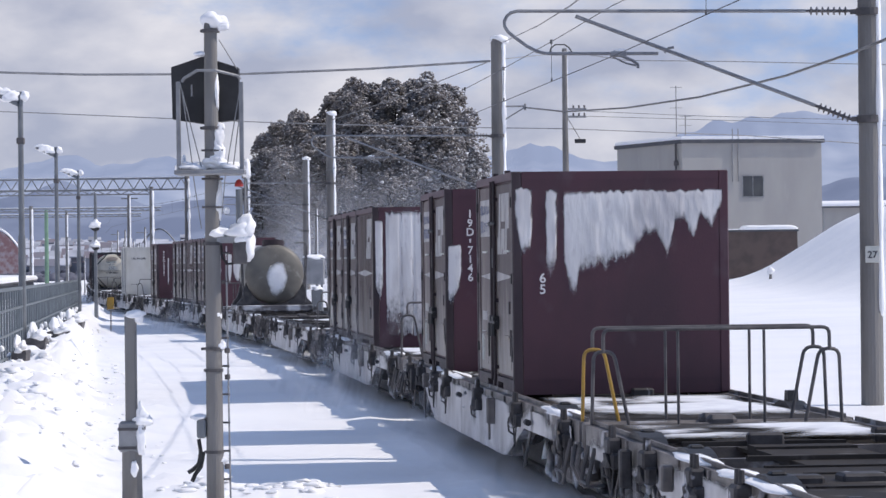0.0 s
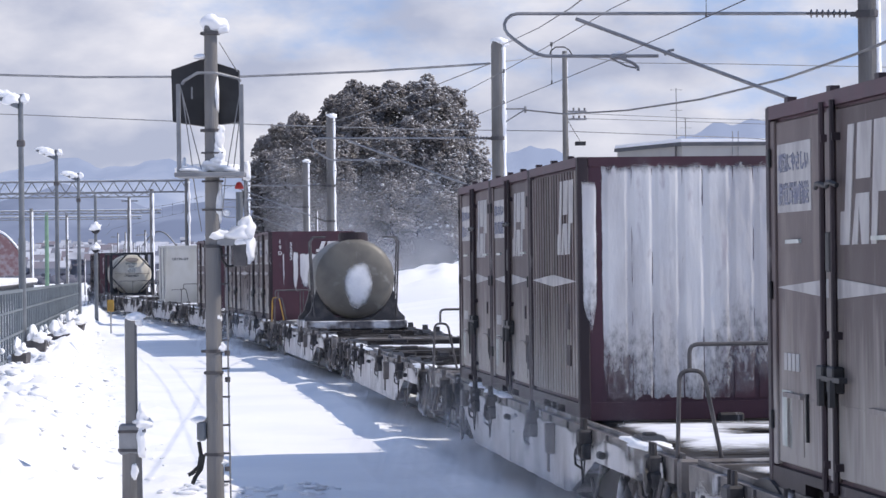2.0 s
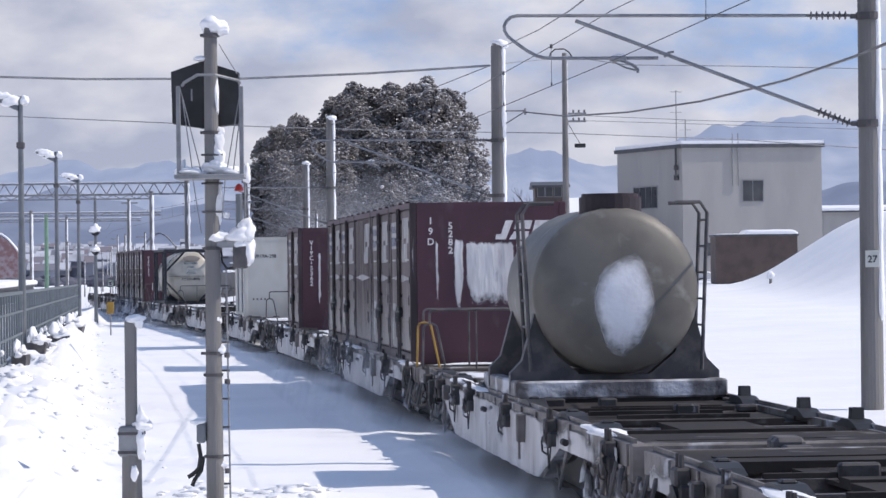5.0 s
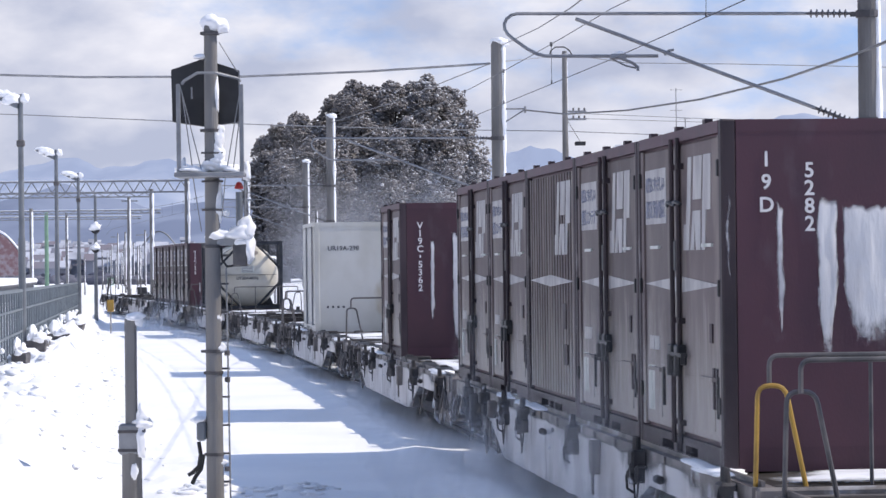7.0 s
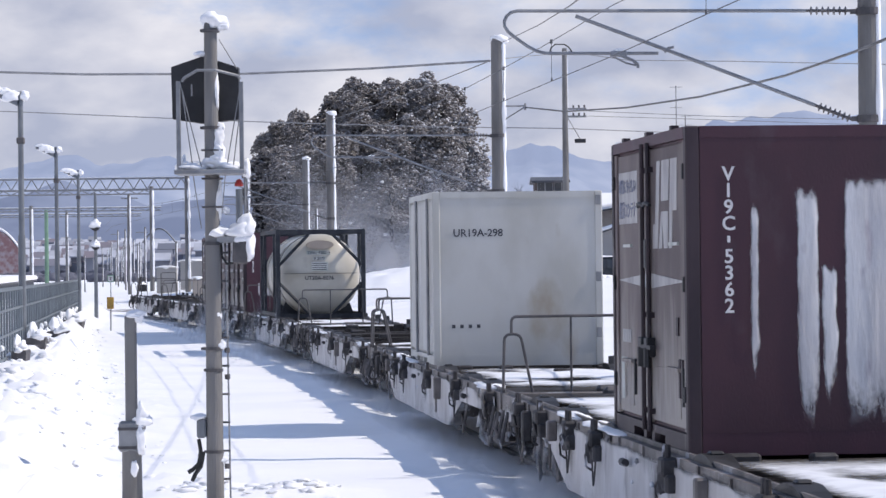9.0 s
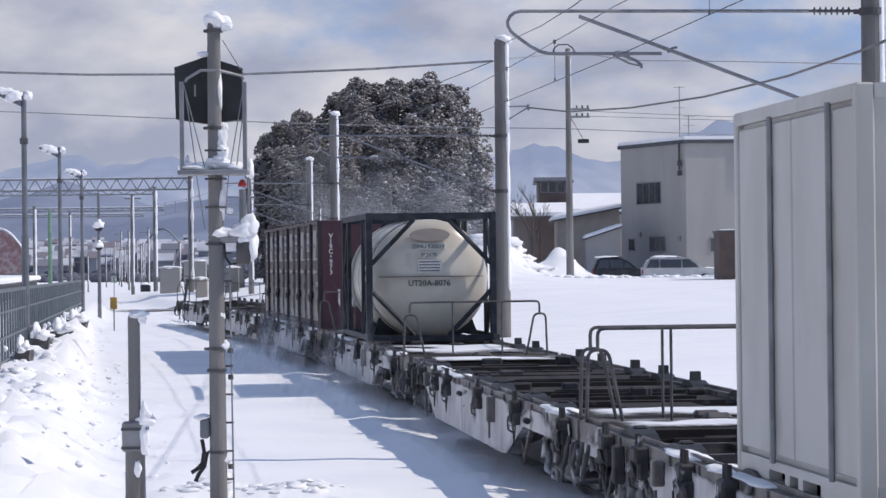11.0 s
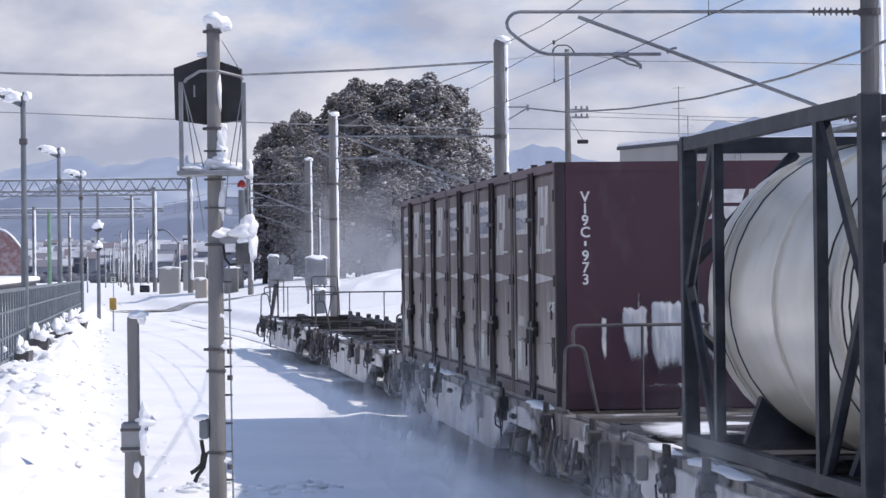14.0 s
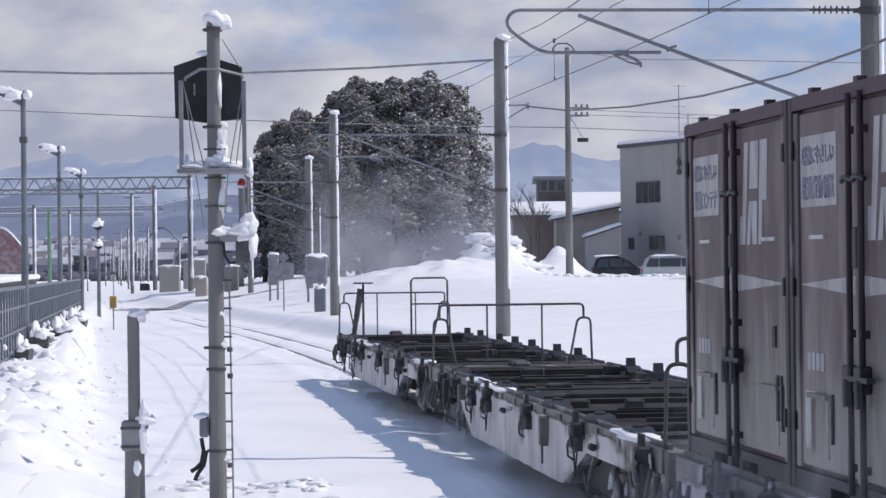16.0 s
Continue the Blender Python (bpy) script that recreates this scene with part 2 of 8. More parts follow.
DECK = material("wet_deck_steel", (0.030, 0.026, 0.024), 0.7, second=(0.050, 0.044, 0.040), rough2=0.85, spec=0.15, scale=1.6, third=(0.20, 0.19, 0.19), third_scale=2.3,
                third_mix=(0.62, 0.8), grain=25, bump=0.25)
WHEEL = material("wheel_steel", (0.07, 0.06, 0.055), 0.5, 0.6, second=(0.4, 0.41, 0.43), scale=4, mix=(0.5, 0.66), grain=30, bump=0.3)
YELLOW = material("yellow_paint", (0.42, 0.25, 0.045), 0.5, second=(0.30, 0.18, 0.04), scale=6, grain=50, bump=0.1)
RAIL_STEEL = material("rail_steel", (0.22, 0.21, 0.20), 0.35, 0.8, second=(0.13, 0.11, 0.1), scale=3, grain=40, bump=0.1)
FENCE = material("blue_grey_fence_paint", (0.165, 0.19, 0.205), 0.55, second=(0.125, 0.145, 0.16), scale=2, grain=40, bump=0.1)
LAMP_GREY = material("lamp_post_grey", (0.17, 0.185, 0.20), 0.5, second=(0.12, 0.13, 0.145), scale=2, grain=40, bump=0.1)
WIRE = material("weathered_wire", (0.10, 0.10, 0.105), 0.5, 0.5, second=(0.15, 0.15, 0.155), scale=1.0, grain=30, bump=0.0)
PORCELAIN = material("brown_porcelain", (0.11, 0.10, 0.10), 0.25, second=(0.16, 0.15, 0.15), scale=5, grain=30, bump=0.05)
BARK = material("bark", (0.075, 0.06, 0.052), 0.9, second=(0.05, 0.04, 0.035), scale=4, grain=20, bump=0.6, bump_dist=0.03, stretch=(1, 1, 0.2))
NEEDLES = material("cedar_needles", (0.175, 0.16, 0.153), 0.85, second=(0.265, 0.25, 0.245), scale=3.0, grain=25, bump=0.3)
SIDING = material("pale_grey_siding", (0.37, 0.36, 0.345), 0.75, second=(0.335, 0.325, 0.315), scale=0.6, third=(0.40, 0.39, 0.38), third_scale=1.1,
                  third_mix=(0.62, 0.8), grain=30, bump=0.1, stretch=(1, 1, 0.3))
BROWN_WALL = material("brown_wall", (0.115, 0.085, 0.075), 0.8, second=(0.085, 0.065, 0.06), scale=1.5, grain=30, bump=0.2)
TAN_WALL = material("tan_wall", (0.38, 0.335, 0.29), 0.8, second=(0.33, 0.285, 0.25), scale=1.2, grain=30, bump=0.15)
ROOF_DARK = material("dark_roof", (0.07, 0.075, 0.085), 0.6, second=(0.1, 0.1, 0.11), scale=2, grain=30, bump=0.15)
GLASS_DARK = material("window_glass", (0.045, 0.05, 0.058), 0.08, second=(0.07, 0.075, 0.08), scale=1.0, bump=0.0, spec=0.6)
CAR_WHITE = material("white_car_paint", (0.62, 0.63, 0.64), 0.25, second=(0.55, 0.56, 0.57), scale=2, bump=0.0)
CAR_DARK = material("dark_car_paint", (0.03, 0.033, 0.04), 0.25, second=(0.05, 0.052, 0.06), scale=2, bump=0.0)
RUBBER = material("tyre_rubber", (0.03, 0.03, 0.03), 0.85, second=(0.045, 0.045, 0.045), scale=6, grain=40, bump=0.2)
GREEN_POLE = material("green_pole_paint", (0.17, 0.29, 0.20), 0.5, second=(0.14, 0.24, 0.17), scale=2, grain=40, bump=0.1)
# red of the far hall, dulled with haze put into the colour
RED_ROOF = material("red_brown_roof", (0.27, 0.15, 0.15), 0.6, second=(0.38, 0.32, 0.33), scale=1, grain=20, bump=0.1)
RED = material("red_lamp_cap", (0.42, 0.04, 0.035), 0.4, second=(0.32, 0.035, 0.03), scale=4, grain=40, bump=0.05)
SLUSH = material("grey_slush_road", (0.20, 0.175, 0.165), 0.6, second=(0.34, 0.32, 0.32), scale=1.2, third=(0.62, 0.63, 0.66), third_scale=0.8,
                 third_mix=(0.5, 0.7), grain=6, bump=0.5, bump_dist=0.03)


# ---- tools for meshes ----
def finish(bm, name, mat, smooth=False):
    me = bpy.data.meshes.new(name)
    bmesh.ops.recalc_face_normals(bm, faces=bm.faces)
    bm.to_mesh(me)
    bm.free()
    for m in (mat if isinstance(mat, (list, tuple)) else [mat]):
        me.materials.append(m)
    if smooth:
        me.shade_smooth()
    return me


def part(name, bm, mat, parent, label="", smooth=False, kind=""):
    ob = new(name, finish(bm, name, mat, smooth))
    if parent:
        ob.parent = parent
    return tagged(ob, label, kind=kind)


def thing(name, label, category, m=None, group="", kind=""):
    ob = new(name)
    ob.empty_display_size = 0.3
    if m is not None:
        ob.matrix_basis = m
    return tagged(ob, label, category, group, kind)


def box(bm, x0, x1, y0, y1, z0, z1, m=None, bevel=0.0):
    vs = [bm.verts.new(Vector(p)) for p in ((x0, y0, z0), (x1, y0, z0), (x1, y1, z0), (x0, y1, z0), (x0, y0, z1), (x1, y0, z1), (x1, y1, z1), (x0, y1, z1))]
    fs = [bm.faces.new([vs[i] for i in f]) for f in ((0, 3, 2, 1), (4, 5, 6, 7), (0, 1, 5, 4), (1, 2, 6, 5), (2, 3, 7, 6), (3, 0, 4, 7))]
    if bevel:
        es = list({e for f in fs for e in f.edges})
        r = bmesh.ops.bevel(bm, geom=es, offset=bevel, segments=1, affect="EDGES", profile=0.5)
        vs = list({v for f in r["faces"] for v in f.verts} | {v for v in vs if v.is_valid})
    if m is not None:
        for v in vs:
            v.co = m @ v.co
    return vs


def rod(bm, a, b, r0, r1=None, seg=8, caps=True):
    a, b = Vector(a), Vector(b)
    r1 = r0 if r1 is None else r1
    d = (b - a).normalized()
    u = d.orthogonal().normalized()
    v = d.cross(u)
    rings = []
    for p, r in ((a, r0), (b, r1)):
        rings.append([bm.verts.new(p + u * (r * math.cos(k * math.tau / seg)) + v * (r * math.sin(k * math.tau / seg))) for k in range(seg)])
    for k in range(seg):
        j = (k + 1) % seg
        bm.faces.new((rings[0][k], rings[0][j], rings[1][j], rings[1][k]))
    if caps:
        bm.faces.new(rings[0][::-1])
        bm.faces.new(rings[1])


def tube(bm, pts, r, seg=6):
    """A bent tube through the points, with mitred joints."""
    pts = [Vector(p) for p in pts]
    u = (pts[1] - pts[0]).normalized().orthogonal().normalized()
    rings = []
    for i, p in enumerate(pts):
        d = (pts[min(i + 1, len(pts) - 1)] - pts[max(i - 1, 0)]).normalized()
        u = (u - d * u.dot(d)).normalized()
        v = d.cross(u)
        rings.append([bm.verts.new(p + u * (r * math.cos(k * math.tau / seg)) + v * (r * math.sin(k * math.tau / seg))) for k in range(seg)])
    for a, b in zip(rings, rings[1:]):
        for k in range(seg):
            j = (k + 1) % seg
            bm.faces.new((a[k], a[j], b[j], b[k]))
    bm.faces.new(rings[0][::-1])
    bm.faces.new(rings[-1])


def rounded(pts, cut=0.07, n=4):
    """The points of a bent path with each corner turned into a short arc."""
    pts = [Vector(p) for p in pts]
    out = [pts[0]]
    for a, b, c in zip(pts, pts[1:], pts[2:]):
        p, q = b + (a - b).normalized() * min(cut, (a - b).length / 2), b + (c - b).normalized() * min(cut, (c - b).length / 2)
        for k in range(n + 1):
            f = k / n
            out.append(p * (1 - f) ** 2 + b * 2 * f * (1 - f) + q * f * f)
    return out + [pts[-1]]


def lathe(bm, prof, seg=16, m=None):
    """Turns (radius, height) pairs round the z axis."""
    rings = []
    for r, z in prof:
        rings.append([bm.verts.new((r * math.cos(k * math.tau / seg), r * math.sin(k * math.tau / seg), z)) for k in range(seg)])
    for a, b in zip(rings, rings[1:]):
        for k in range(seg):
            j = (k + 1) % seg
            bm.faces.new((a[k], a[j], b[j], b[k]))
    bm.faces.new(rings[0][::-1])
    bm.faces.new(rings[-1])
    if m is not None:
        for ring in rings:
            for v in ring:
                v.co = m @ v.co


def prism(bm, outline, axis, lo, hi, m=None):
    """A flat outline pushed from lo to hi along an axis; the outline gives the other two coordinates in order."""
    def at(p, h):
        q = list(p)
        q.insert("xyz".index(axis), h)
        return Vector(q) if m is None else m @ Vector(q)
    a = [bm.verts.new(at(p, lo)) for p in outline]
    b = [bm.verts.new(at(p, hi)) for p in outline]
    bm.faces.new(a[::-1])
    bm.faces.new(b)
    for k in range(len(a)):
        j = (k + 1) % len(a)
        bm.faces.new((a[k], a[j], b[j], b[k]))


BALLS = {}


def ball(sub):
    """Points and triangles of a unit ball, made once."""
    if sub not in BALLS:
        b = bmesh.new()
        bmesh.ops.create_icosphere(b, subdivisions=sub, radius=1.0)
        b.verts.index_update()
        BALLS[sub] = ([v.co.copy() for v in b.verts], [[v.index for v in f.verts] for f in b.faces])
        b.free()
    return BALLS[sub]


def lump(bm, c, size, seed, sub=2, rough=0.35, flat=0.0):
    """A rounded, uneven clump. flat: how far down its underside is cut, from -1 to 1."""
    pts, tris = ball(sub)
    vs = []
    for u in pts:
        p = u * (1 + rough * noise.noise(u * 1.3 + Vector((seed * 3.1, seed * 1.7, seed))))
        p.z = max(p.z, -1 + flat)
        vs.append(bm.verts.new((c[0] + p.x * size[0], c[1] + p.y * size[1], c[2] + p.z * size[2])))
    for t in tris:
        bm.faces.new([vs[i] for i in t])


LETTERING = {}


def letters(body, size, mat, name, parent, m, label="", lift=0.004):
    """Flat raised lettering in the built-in font, on the plane of m."""
    key = (body, size, mat.name)
    if key not in LETTERING:
        cu = bpy.data.curves.new(name, "FONT")
        cu.body, cu.size, cu.align_x, cu.extrude = body, size, "CENTER", lift / 2
        cu.resolution_u = 3
        cu.offset = size * 0.018
        tmp = bpy.data.objects.new("tmp", cu)
        me = bpy.data.meshes.new_from_object(tmp)
        bpy.data.objects.remove(tmp)
        bpy.data.curves.remove(cu)
        me.name = name
        me.materials.clear()
        me.materials.append(mat)
        LETTERING[key] = me
    ob = new(name, LETTERING[key])
    ob.parent = parent
    ob.matrix_basis = m
    return tagged(ob, label)


# ---- the line of the railway ----
def left_line(y):
    y = np.clip(y, -20.0, 205.0) if not np.isscalar(y) else min(max(y, -20.0), 205.0)
    return 4.1287 - 0.107228 * y + 4.7766e-4 * y**2 - 7.1131e-6 * y**3 + 1.9995e-8 * y**4


def slope_at(y):
    y = np.clip(y, -20.0, 205.0)
    return -0.107228 + 2 * 4.7766e-4 * y - 3 * 7.1131e-6 * y**2 + 4 * 1.9995e-8 * y**3


GRID_Y = np.arange(-320.0, 620.0, 0.5)
GRID_SLOPE = slope_at(GRID_Y)
GRID_X = np.interp(0.0, GRID_Y, GRID_Y) + np.concatenate([[0.0], np.cumsum((GRID_SLOPE[1:] + GRID_SLOPE[:-1]) / 2 * 0.5)])
GRID_X += 4.1287 - np.interp(0.0, GRID_Y, GRID_X)
GRID_S = np.concatenate([[0.0], np.cumsum(np.sqrt(1 + ((GRID_SLOPE[1:] + GRID_SLOPE[:-1]) / 2) ** 2) * 0.5)])
GRID_S -= np.interp(0.0, GRID_Y, GRID_S)
CENTRE_X = GRID_X + 1.225 / np.sqrt(1 + GRID_SLOPE**2)
CENTRE_Y = GRID_Y - 1.225 * GRID_SLOPE / np.sqrt(1 + GRID_SLOPE**2)


def on_track(s, side=0.0, z=0.0):
    """A point s metres along the line, side metres to its right."""
    k = float(np.interp(s, GRID_S, GRID_SLOPE))
    q = math.sqrt(1 + k * k)
    return Vector((float(np.interp(s, GRID_S, CENTRE_X)) + side / q, float(np.interp(s, GRID_S, CENTRE_Y)) - side * k / q, z))


def centre_x(y):
    return np.interp(y, CENTRE_Y, CENTRE_X)


def rolled(t):
    """How far the train has come by t."""
    return 12.7147 * t + 0.01473 * t * t


def rail_pose(s, half, z=0.0):
    """The pose of a body whose two bogie pivots stand half a base before and behind s; its y axis points back along the train."""
    a, b = on_track(s - half), on_track(s + half)
    d = (b - a).normalized()
    return Matrix.Translation((a + b) / 2 + Vector((0, 0, z))) @ Matrix.Rotation(math.atan2(-d.x, d.y), 4, "Z")


# ---- ground ----
def step(a, b, x):
    t = np.clip((x - a) / (b - a), 0, 1)
    return t * t * (3 - 2 * t)


def fence_x(y):
    return -2.83 - 0.0979 * y


def value_noise(x, y, cell, seed):
    """Smooth random heights between -1 and 1 on a lattice."""
    rng = np.random.RandomState(seed)
    tab = rng.uniform(-1, 1, (256, 256))
    u, v = x / cell, y / cell
    i, j = np.floor(u).astype(int), np.floor(v).astype(int)
    fu, fv = u - i, v - j
    fu, fv = fu * fu * (3 - 2 * fu), fv * fv * (3 - 2 * fv)
    g = lambda a, b: tab[a % 256, b % 256]
    return (g(i, j) * (1 - fu) + g(i + 1, j) * fu) * (1 - fv) + (g(i, j + 1) * (1 - fu) + g(i + 1, j + 1) * fu) * fv


def ground_height(x, y):
    x, y = np.asarray(x, float), np.asarray(y, float)
    d = x - centre_x(y)
    near = 1 - step(240, 320, y)
    z = 0.02 + 0.025 * value_noise(x, y, 2.6, 1) + 0.012 * value_noise(x, y, 0.7, 2)
    # the trodden way beside the line
    z -= 0.006 * np.exp(-((d + 4.6) / 0.5) ** 2) * near
    # ruts of the wheels and the ridge beside the sleepers
    for r in (-0.54, 0.54):
        z -= 0.10 * np.exp(-((d - r) / 0.10) ** 2) * near
    z += 0.05 * np.exp(-((d + 1.75) / 0.25) ** 2) * near + 0.025 * value_noise(x, y, 0.5, 9) * np.exp(-((d + 1.7) / 0.5) ** 2) * near
    # banked snow to the right of the line, rising to the field
    bank = step(1.75, 3.0, d)
    z += near * bank * (0.62 - 0.2 * step(60, 130, y) + 0.02 * value_noise(x, y, 5.0, 3)) + near * step(3.0, 15.0, d) * (0.3 + 0.85 * step(60, 170, y))
    # the great heap beside the pole
    z += np.interp(x, (9.0, 11.0, 12.5, 13.4, 14.3, 17.2, 18.4, 20.0), (0.0, 0.04, 0.18, 0.42, 0.86, 2.72, 3.25, 3.50)) * step(84, 121, y) * (1 - step(131, 147, y))
    # drifts and ploughed heaps in front of the trees and the houses
    for cx, cy, rx, ry, h in ((-1.5, 152, 5.0, 9, 0.85), (1.6, 162, 2.6, 7, 0.8), (1.4, 172, 1.6, 4, 0.8), (3.4, 172, 1.5, 4, 1.75), (2.4, 173, 1.3, 3, 0.9), (6.6, 176, 1.3, 4, 1.5), (-8, 165, 4, 10, 0.3)):
        q = ((x - cx) / rx) ** 2 + ((y - cy) / ry) ** 2
        z += h * np.exp(-q) * (1 + 0.25 * value_noise(x, y, 0.9, 4)) 
    # rutted track over the drift
    for off in (0.0, 1.1):
        z -= 0.16 * np.exp(-((y - 143 - off * 2.2 - 0.35 * (x + 3)) / 0.5) ** 2) * step(-7, -5, x) * (1 - step(1.5, 3, x))
    # lumpy bank at the fence
    w = (x - fence_x(y))
    edge = np.maximum(2.75 - 0.026 * (y - 34.5), 0.6)
    lumps = value_noise(x, y, 0.75, 5) * 0.55 + value_noise(x, y, 0.36, 6) * 0.45 + value_noise(x, y, 0.22, 12) * 0.45 + 0.5
    berm = (1 - step(0.25, edge, w)) * near * (1 - step(150, 175, y))
    z += berm * 0.50 + 0.34 * lumps * berm * (1 - berm) * 2.4 + 0.17 * lumps * step(0.02, 0.4, berm) * step(-0.5, 0.2, w)
    # footprints and scattered clods at the edge of the bank
    z += 0.16 * np.clip(value_noise(x, y, 0.22, 7) - 0.40, 0, None) * np.exp(-((w - edge - 0.2) / 0.9) ** 2) * near
    z -= 0.14 * np.clip(value_noise(x, y, 0.36, 8) - 0.45, 0, None) * np.exp(-((w - edge) / 1.3) ** 2) * near
    # low churned ridge in the foreground
    z += 0.16 * np.exp(-((y - 32.6) / 0.55) ** 2) * (0.6 + 0.9 * np.clip(value_noise(x, y, 0.3, 11), 0, 1)) * step(-3.4, -3.0, x) * (1 - step(-1.4, -0.6, x))
    # beyond the crossing the land lies flat
    z += 0.10 * value_noise(x, y, 30, 10) * step(250, 400, y)
    return z


def build_ground():
    def span(*pieces):
        out = []
        for a, b, stp in pieces:
            out += list(np.arange(a, b, stp))
        return np.array(out + [pieces[-1][1]])
    xs = span((-3000, -300, 300), (-300, -60, 24), (-60, -24, 3), (-24, -14, 0.5), (-14, 9, 0.16), (9, 22, 0.5), (22, 60, 4), (60, 300, 24), (300, 3000, 300))
    ys = span((-60, 20, 8), (20, 30, 1.0), (30, 60, 0.2), (60, 110, 0.35), (110, 200, 0.8), (200, 330, 5), (330, 900, 60), (900, 4500, 400))
    gx, gy = np.meshgrid(xs, ys)
    gz = ground_height(gx, gy)
    nx, ny = len(xs), len(ys)
    verts = np.stack([gx.ravel(), gy.ravel(), gz.ravel()], 1)
    i = np.arange(nx * ny).reshape(ny, nx)
    faces = np.stack([i[:-1, :-1].ravel(), i[:-1, 1:].ravel(), i[1:, 1:].ravel(), i[1:, :-1].ravel()], 1)
    me = bpy.data.meshes.new("ground")
    me.from_pydata(verts.tolist(), [], faces.tolist())
    me.materials.append(SNOW)
    me.shade_smooth()
    ob = new("ground", me)
    tagged(ob, "deep snow cover over the railway and fields, rutted and heaped", "snow ground", kind="structure")


def on_ground(x, y, sink=0.03):
    return float(ground_height(np.array([x]), np.array([y]))[0]) - sink


def build_rails():
    for side in (-0.5335, 0.5335):
        bm = bmesh.new()
        rows = []
        for s in np.arange(8.0, 300.0, 2.5):
            rows.append([bm.verts.new(on_track(s, side + o, z)) for o, z in ((-0.07, -0.15), (-0.0325, -0.04), (-0.0325, 0.0), (0.0325, 0.0), (0.0325, -0.04), (0.07, -0.15))])
        for a, b in zip(rows, rows[1:]):
            for k in range(5):
                bm.faces.new((a[k], b[k], b[k + 1], a[k + 1]))
        ob = part("rail", bm, RAIL_STEEL, None)
        tagged(ob, "steel running rail sunk in packed snow", "rail", "rails of the line", "structure")


build_ground()
build_rails()


# ---- the freight train ----
MOVERS = []          # thing, place along the train, half base of the carrying wagon, offset along and above the wagon
HALF_BASE = 6.9


def wagon_sill(bm, length, side):
    h = length / 2
    x0, x1 = (side * 1.30, side * 1.14)
    prof = [(-h, 0.99), (-h, 0.80), (-h + 4.1, 0.74), (-h + 5.4, 0.34), (h - 5.4, 0.34), (h - 4.1, 0.74), (h, 0.80), (h, 0.99)]
    prism(bm, prof, "x", min(x0, x1), max(x0, x1))
    for y in np.arange(-h + 0.9, h - 0.3, 1.25):
        box(bm, min(x0, x1) - 0.02, max(x0, x1) + 0.02, y - 0.03, y + 0.03, 0.45 if abs(y) < h - 5.6 else 0.8, 0.985)


def build_bogie(parent, y):
    b = bmesh.new()
    for side in (-1, 1):
        x = side * 0.96
        prof = [(-1.25, 0.52), (-1.1, 0.62), (-0.45, 0.60), (-0.3, 0.72), (0.3, 0.72), (0.45, 0.60), (1.1, 0.62), (1.25, 0.52), (1.1, 0.40), (0.75, 0.36), (0.45, 0.24), (-0.45, 0.24), (-0.75, 0.36), (-1.1, 0.40)]
        prism(b, prof, "x", x - 0.07, x + 0.07)
        for yy in (-0.875, 0.875):
            box(b, x - 0.11, x + 0.11, yy - 0.16, yy + 0.16, 0.30, 0.58, bevel=0.03)
        for yy in (-0.14, 0.14):
            rod(b, (x + side * 0.02, yy, 0.28), (x + side * 0.02, yy, 0.60), 0.09, seg=8)
    box(b, -0.9, 0.9, -0.2, 0.2, 0.5, 0.76)
    ob = part("bogie", b, WAGON, parent, "rusty cast bogie caked with snow")
    ob.location = (0, y, 0)
    for yy in (-0.875, 0.875):
        w = bmesh.new()
        turn = Matrix.Rotation(radians(90), 4, "Y")
        lathe(w, [(0.07, -0.80), (0.07, -0.62), (0.38, -0.60), (0.41, -0.58), (0.41, -0.50), (0.445, -0.47), (0.445, -0.44), (0.12, -0.46), (0.08, -0.40),
                  (0.08, 0.40), (0.12, 0.46), (0.445, 0.44), (0.445, 0.47), (0.41, 0.50), (0.41, 0.58), (0.38, 0.60), (0.07, 0.62), (0.07, 0.80)], 18, turn)
        o = part("wheelset", w, WHEEL, ob, smooth=False)
        o.location = (0, yy, 0.445)
    return ob


def powder_plume(w, length, x, top, dense, layer):
    """Powder snow whirled up along one side of a wagon, thinning out upwards and to its ends."""
    h = length / 2
    bm = bmesh.new()
    n, rows = 90, 10
    cols, cover = [], []
    for k in range(n + 1):
        y = -h - 0.3 + (length + 0.6) * k / n
        crest = top * (0.55 + 0.6 * (0.5 + noise.noise(Vector((y * 0.30, layer * 3.1, 1.0)))) + 0.25 * noise.noise(Vector((y * 1.1, layer * 3.1, 5.0))))
        col = []
        for j in range(rows + 1):
            f = j / rows
            z = -0.02 + crest * f
            col.append(bm.verts.new((x + 0.05 * noise.noise(Vector((y * 0.4, z * 0.8, layer * 2.0))) + 0.25 * f, y, z)))
            ends = min(1.0, 8.0 * min(k, n - k) / n)
            cover.append(dense * ends * (1 - f) ** 1.2 * min(1.0, 4.0 * f))
        cols.append(col)
    for p, q in zip(cols, cols[1:]):
        for j in range(rows):
            bm.faces.new((p[j], q[j], q[j + 1], p[j + 1]))
    ob = part("blown_snow", bm, BLOWN_SNOW, w, "powder snow whirled up beside the wheels", smooth=True, kind="stuff")
    ob.data.attributes.new("cover", "FLOAT", "POINT").data.foreach_set("value", cover)


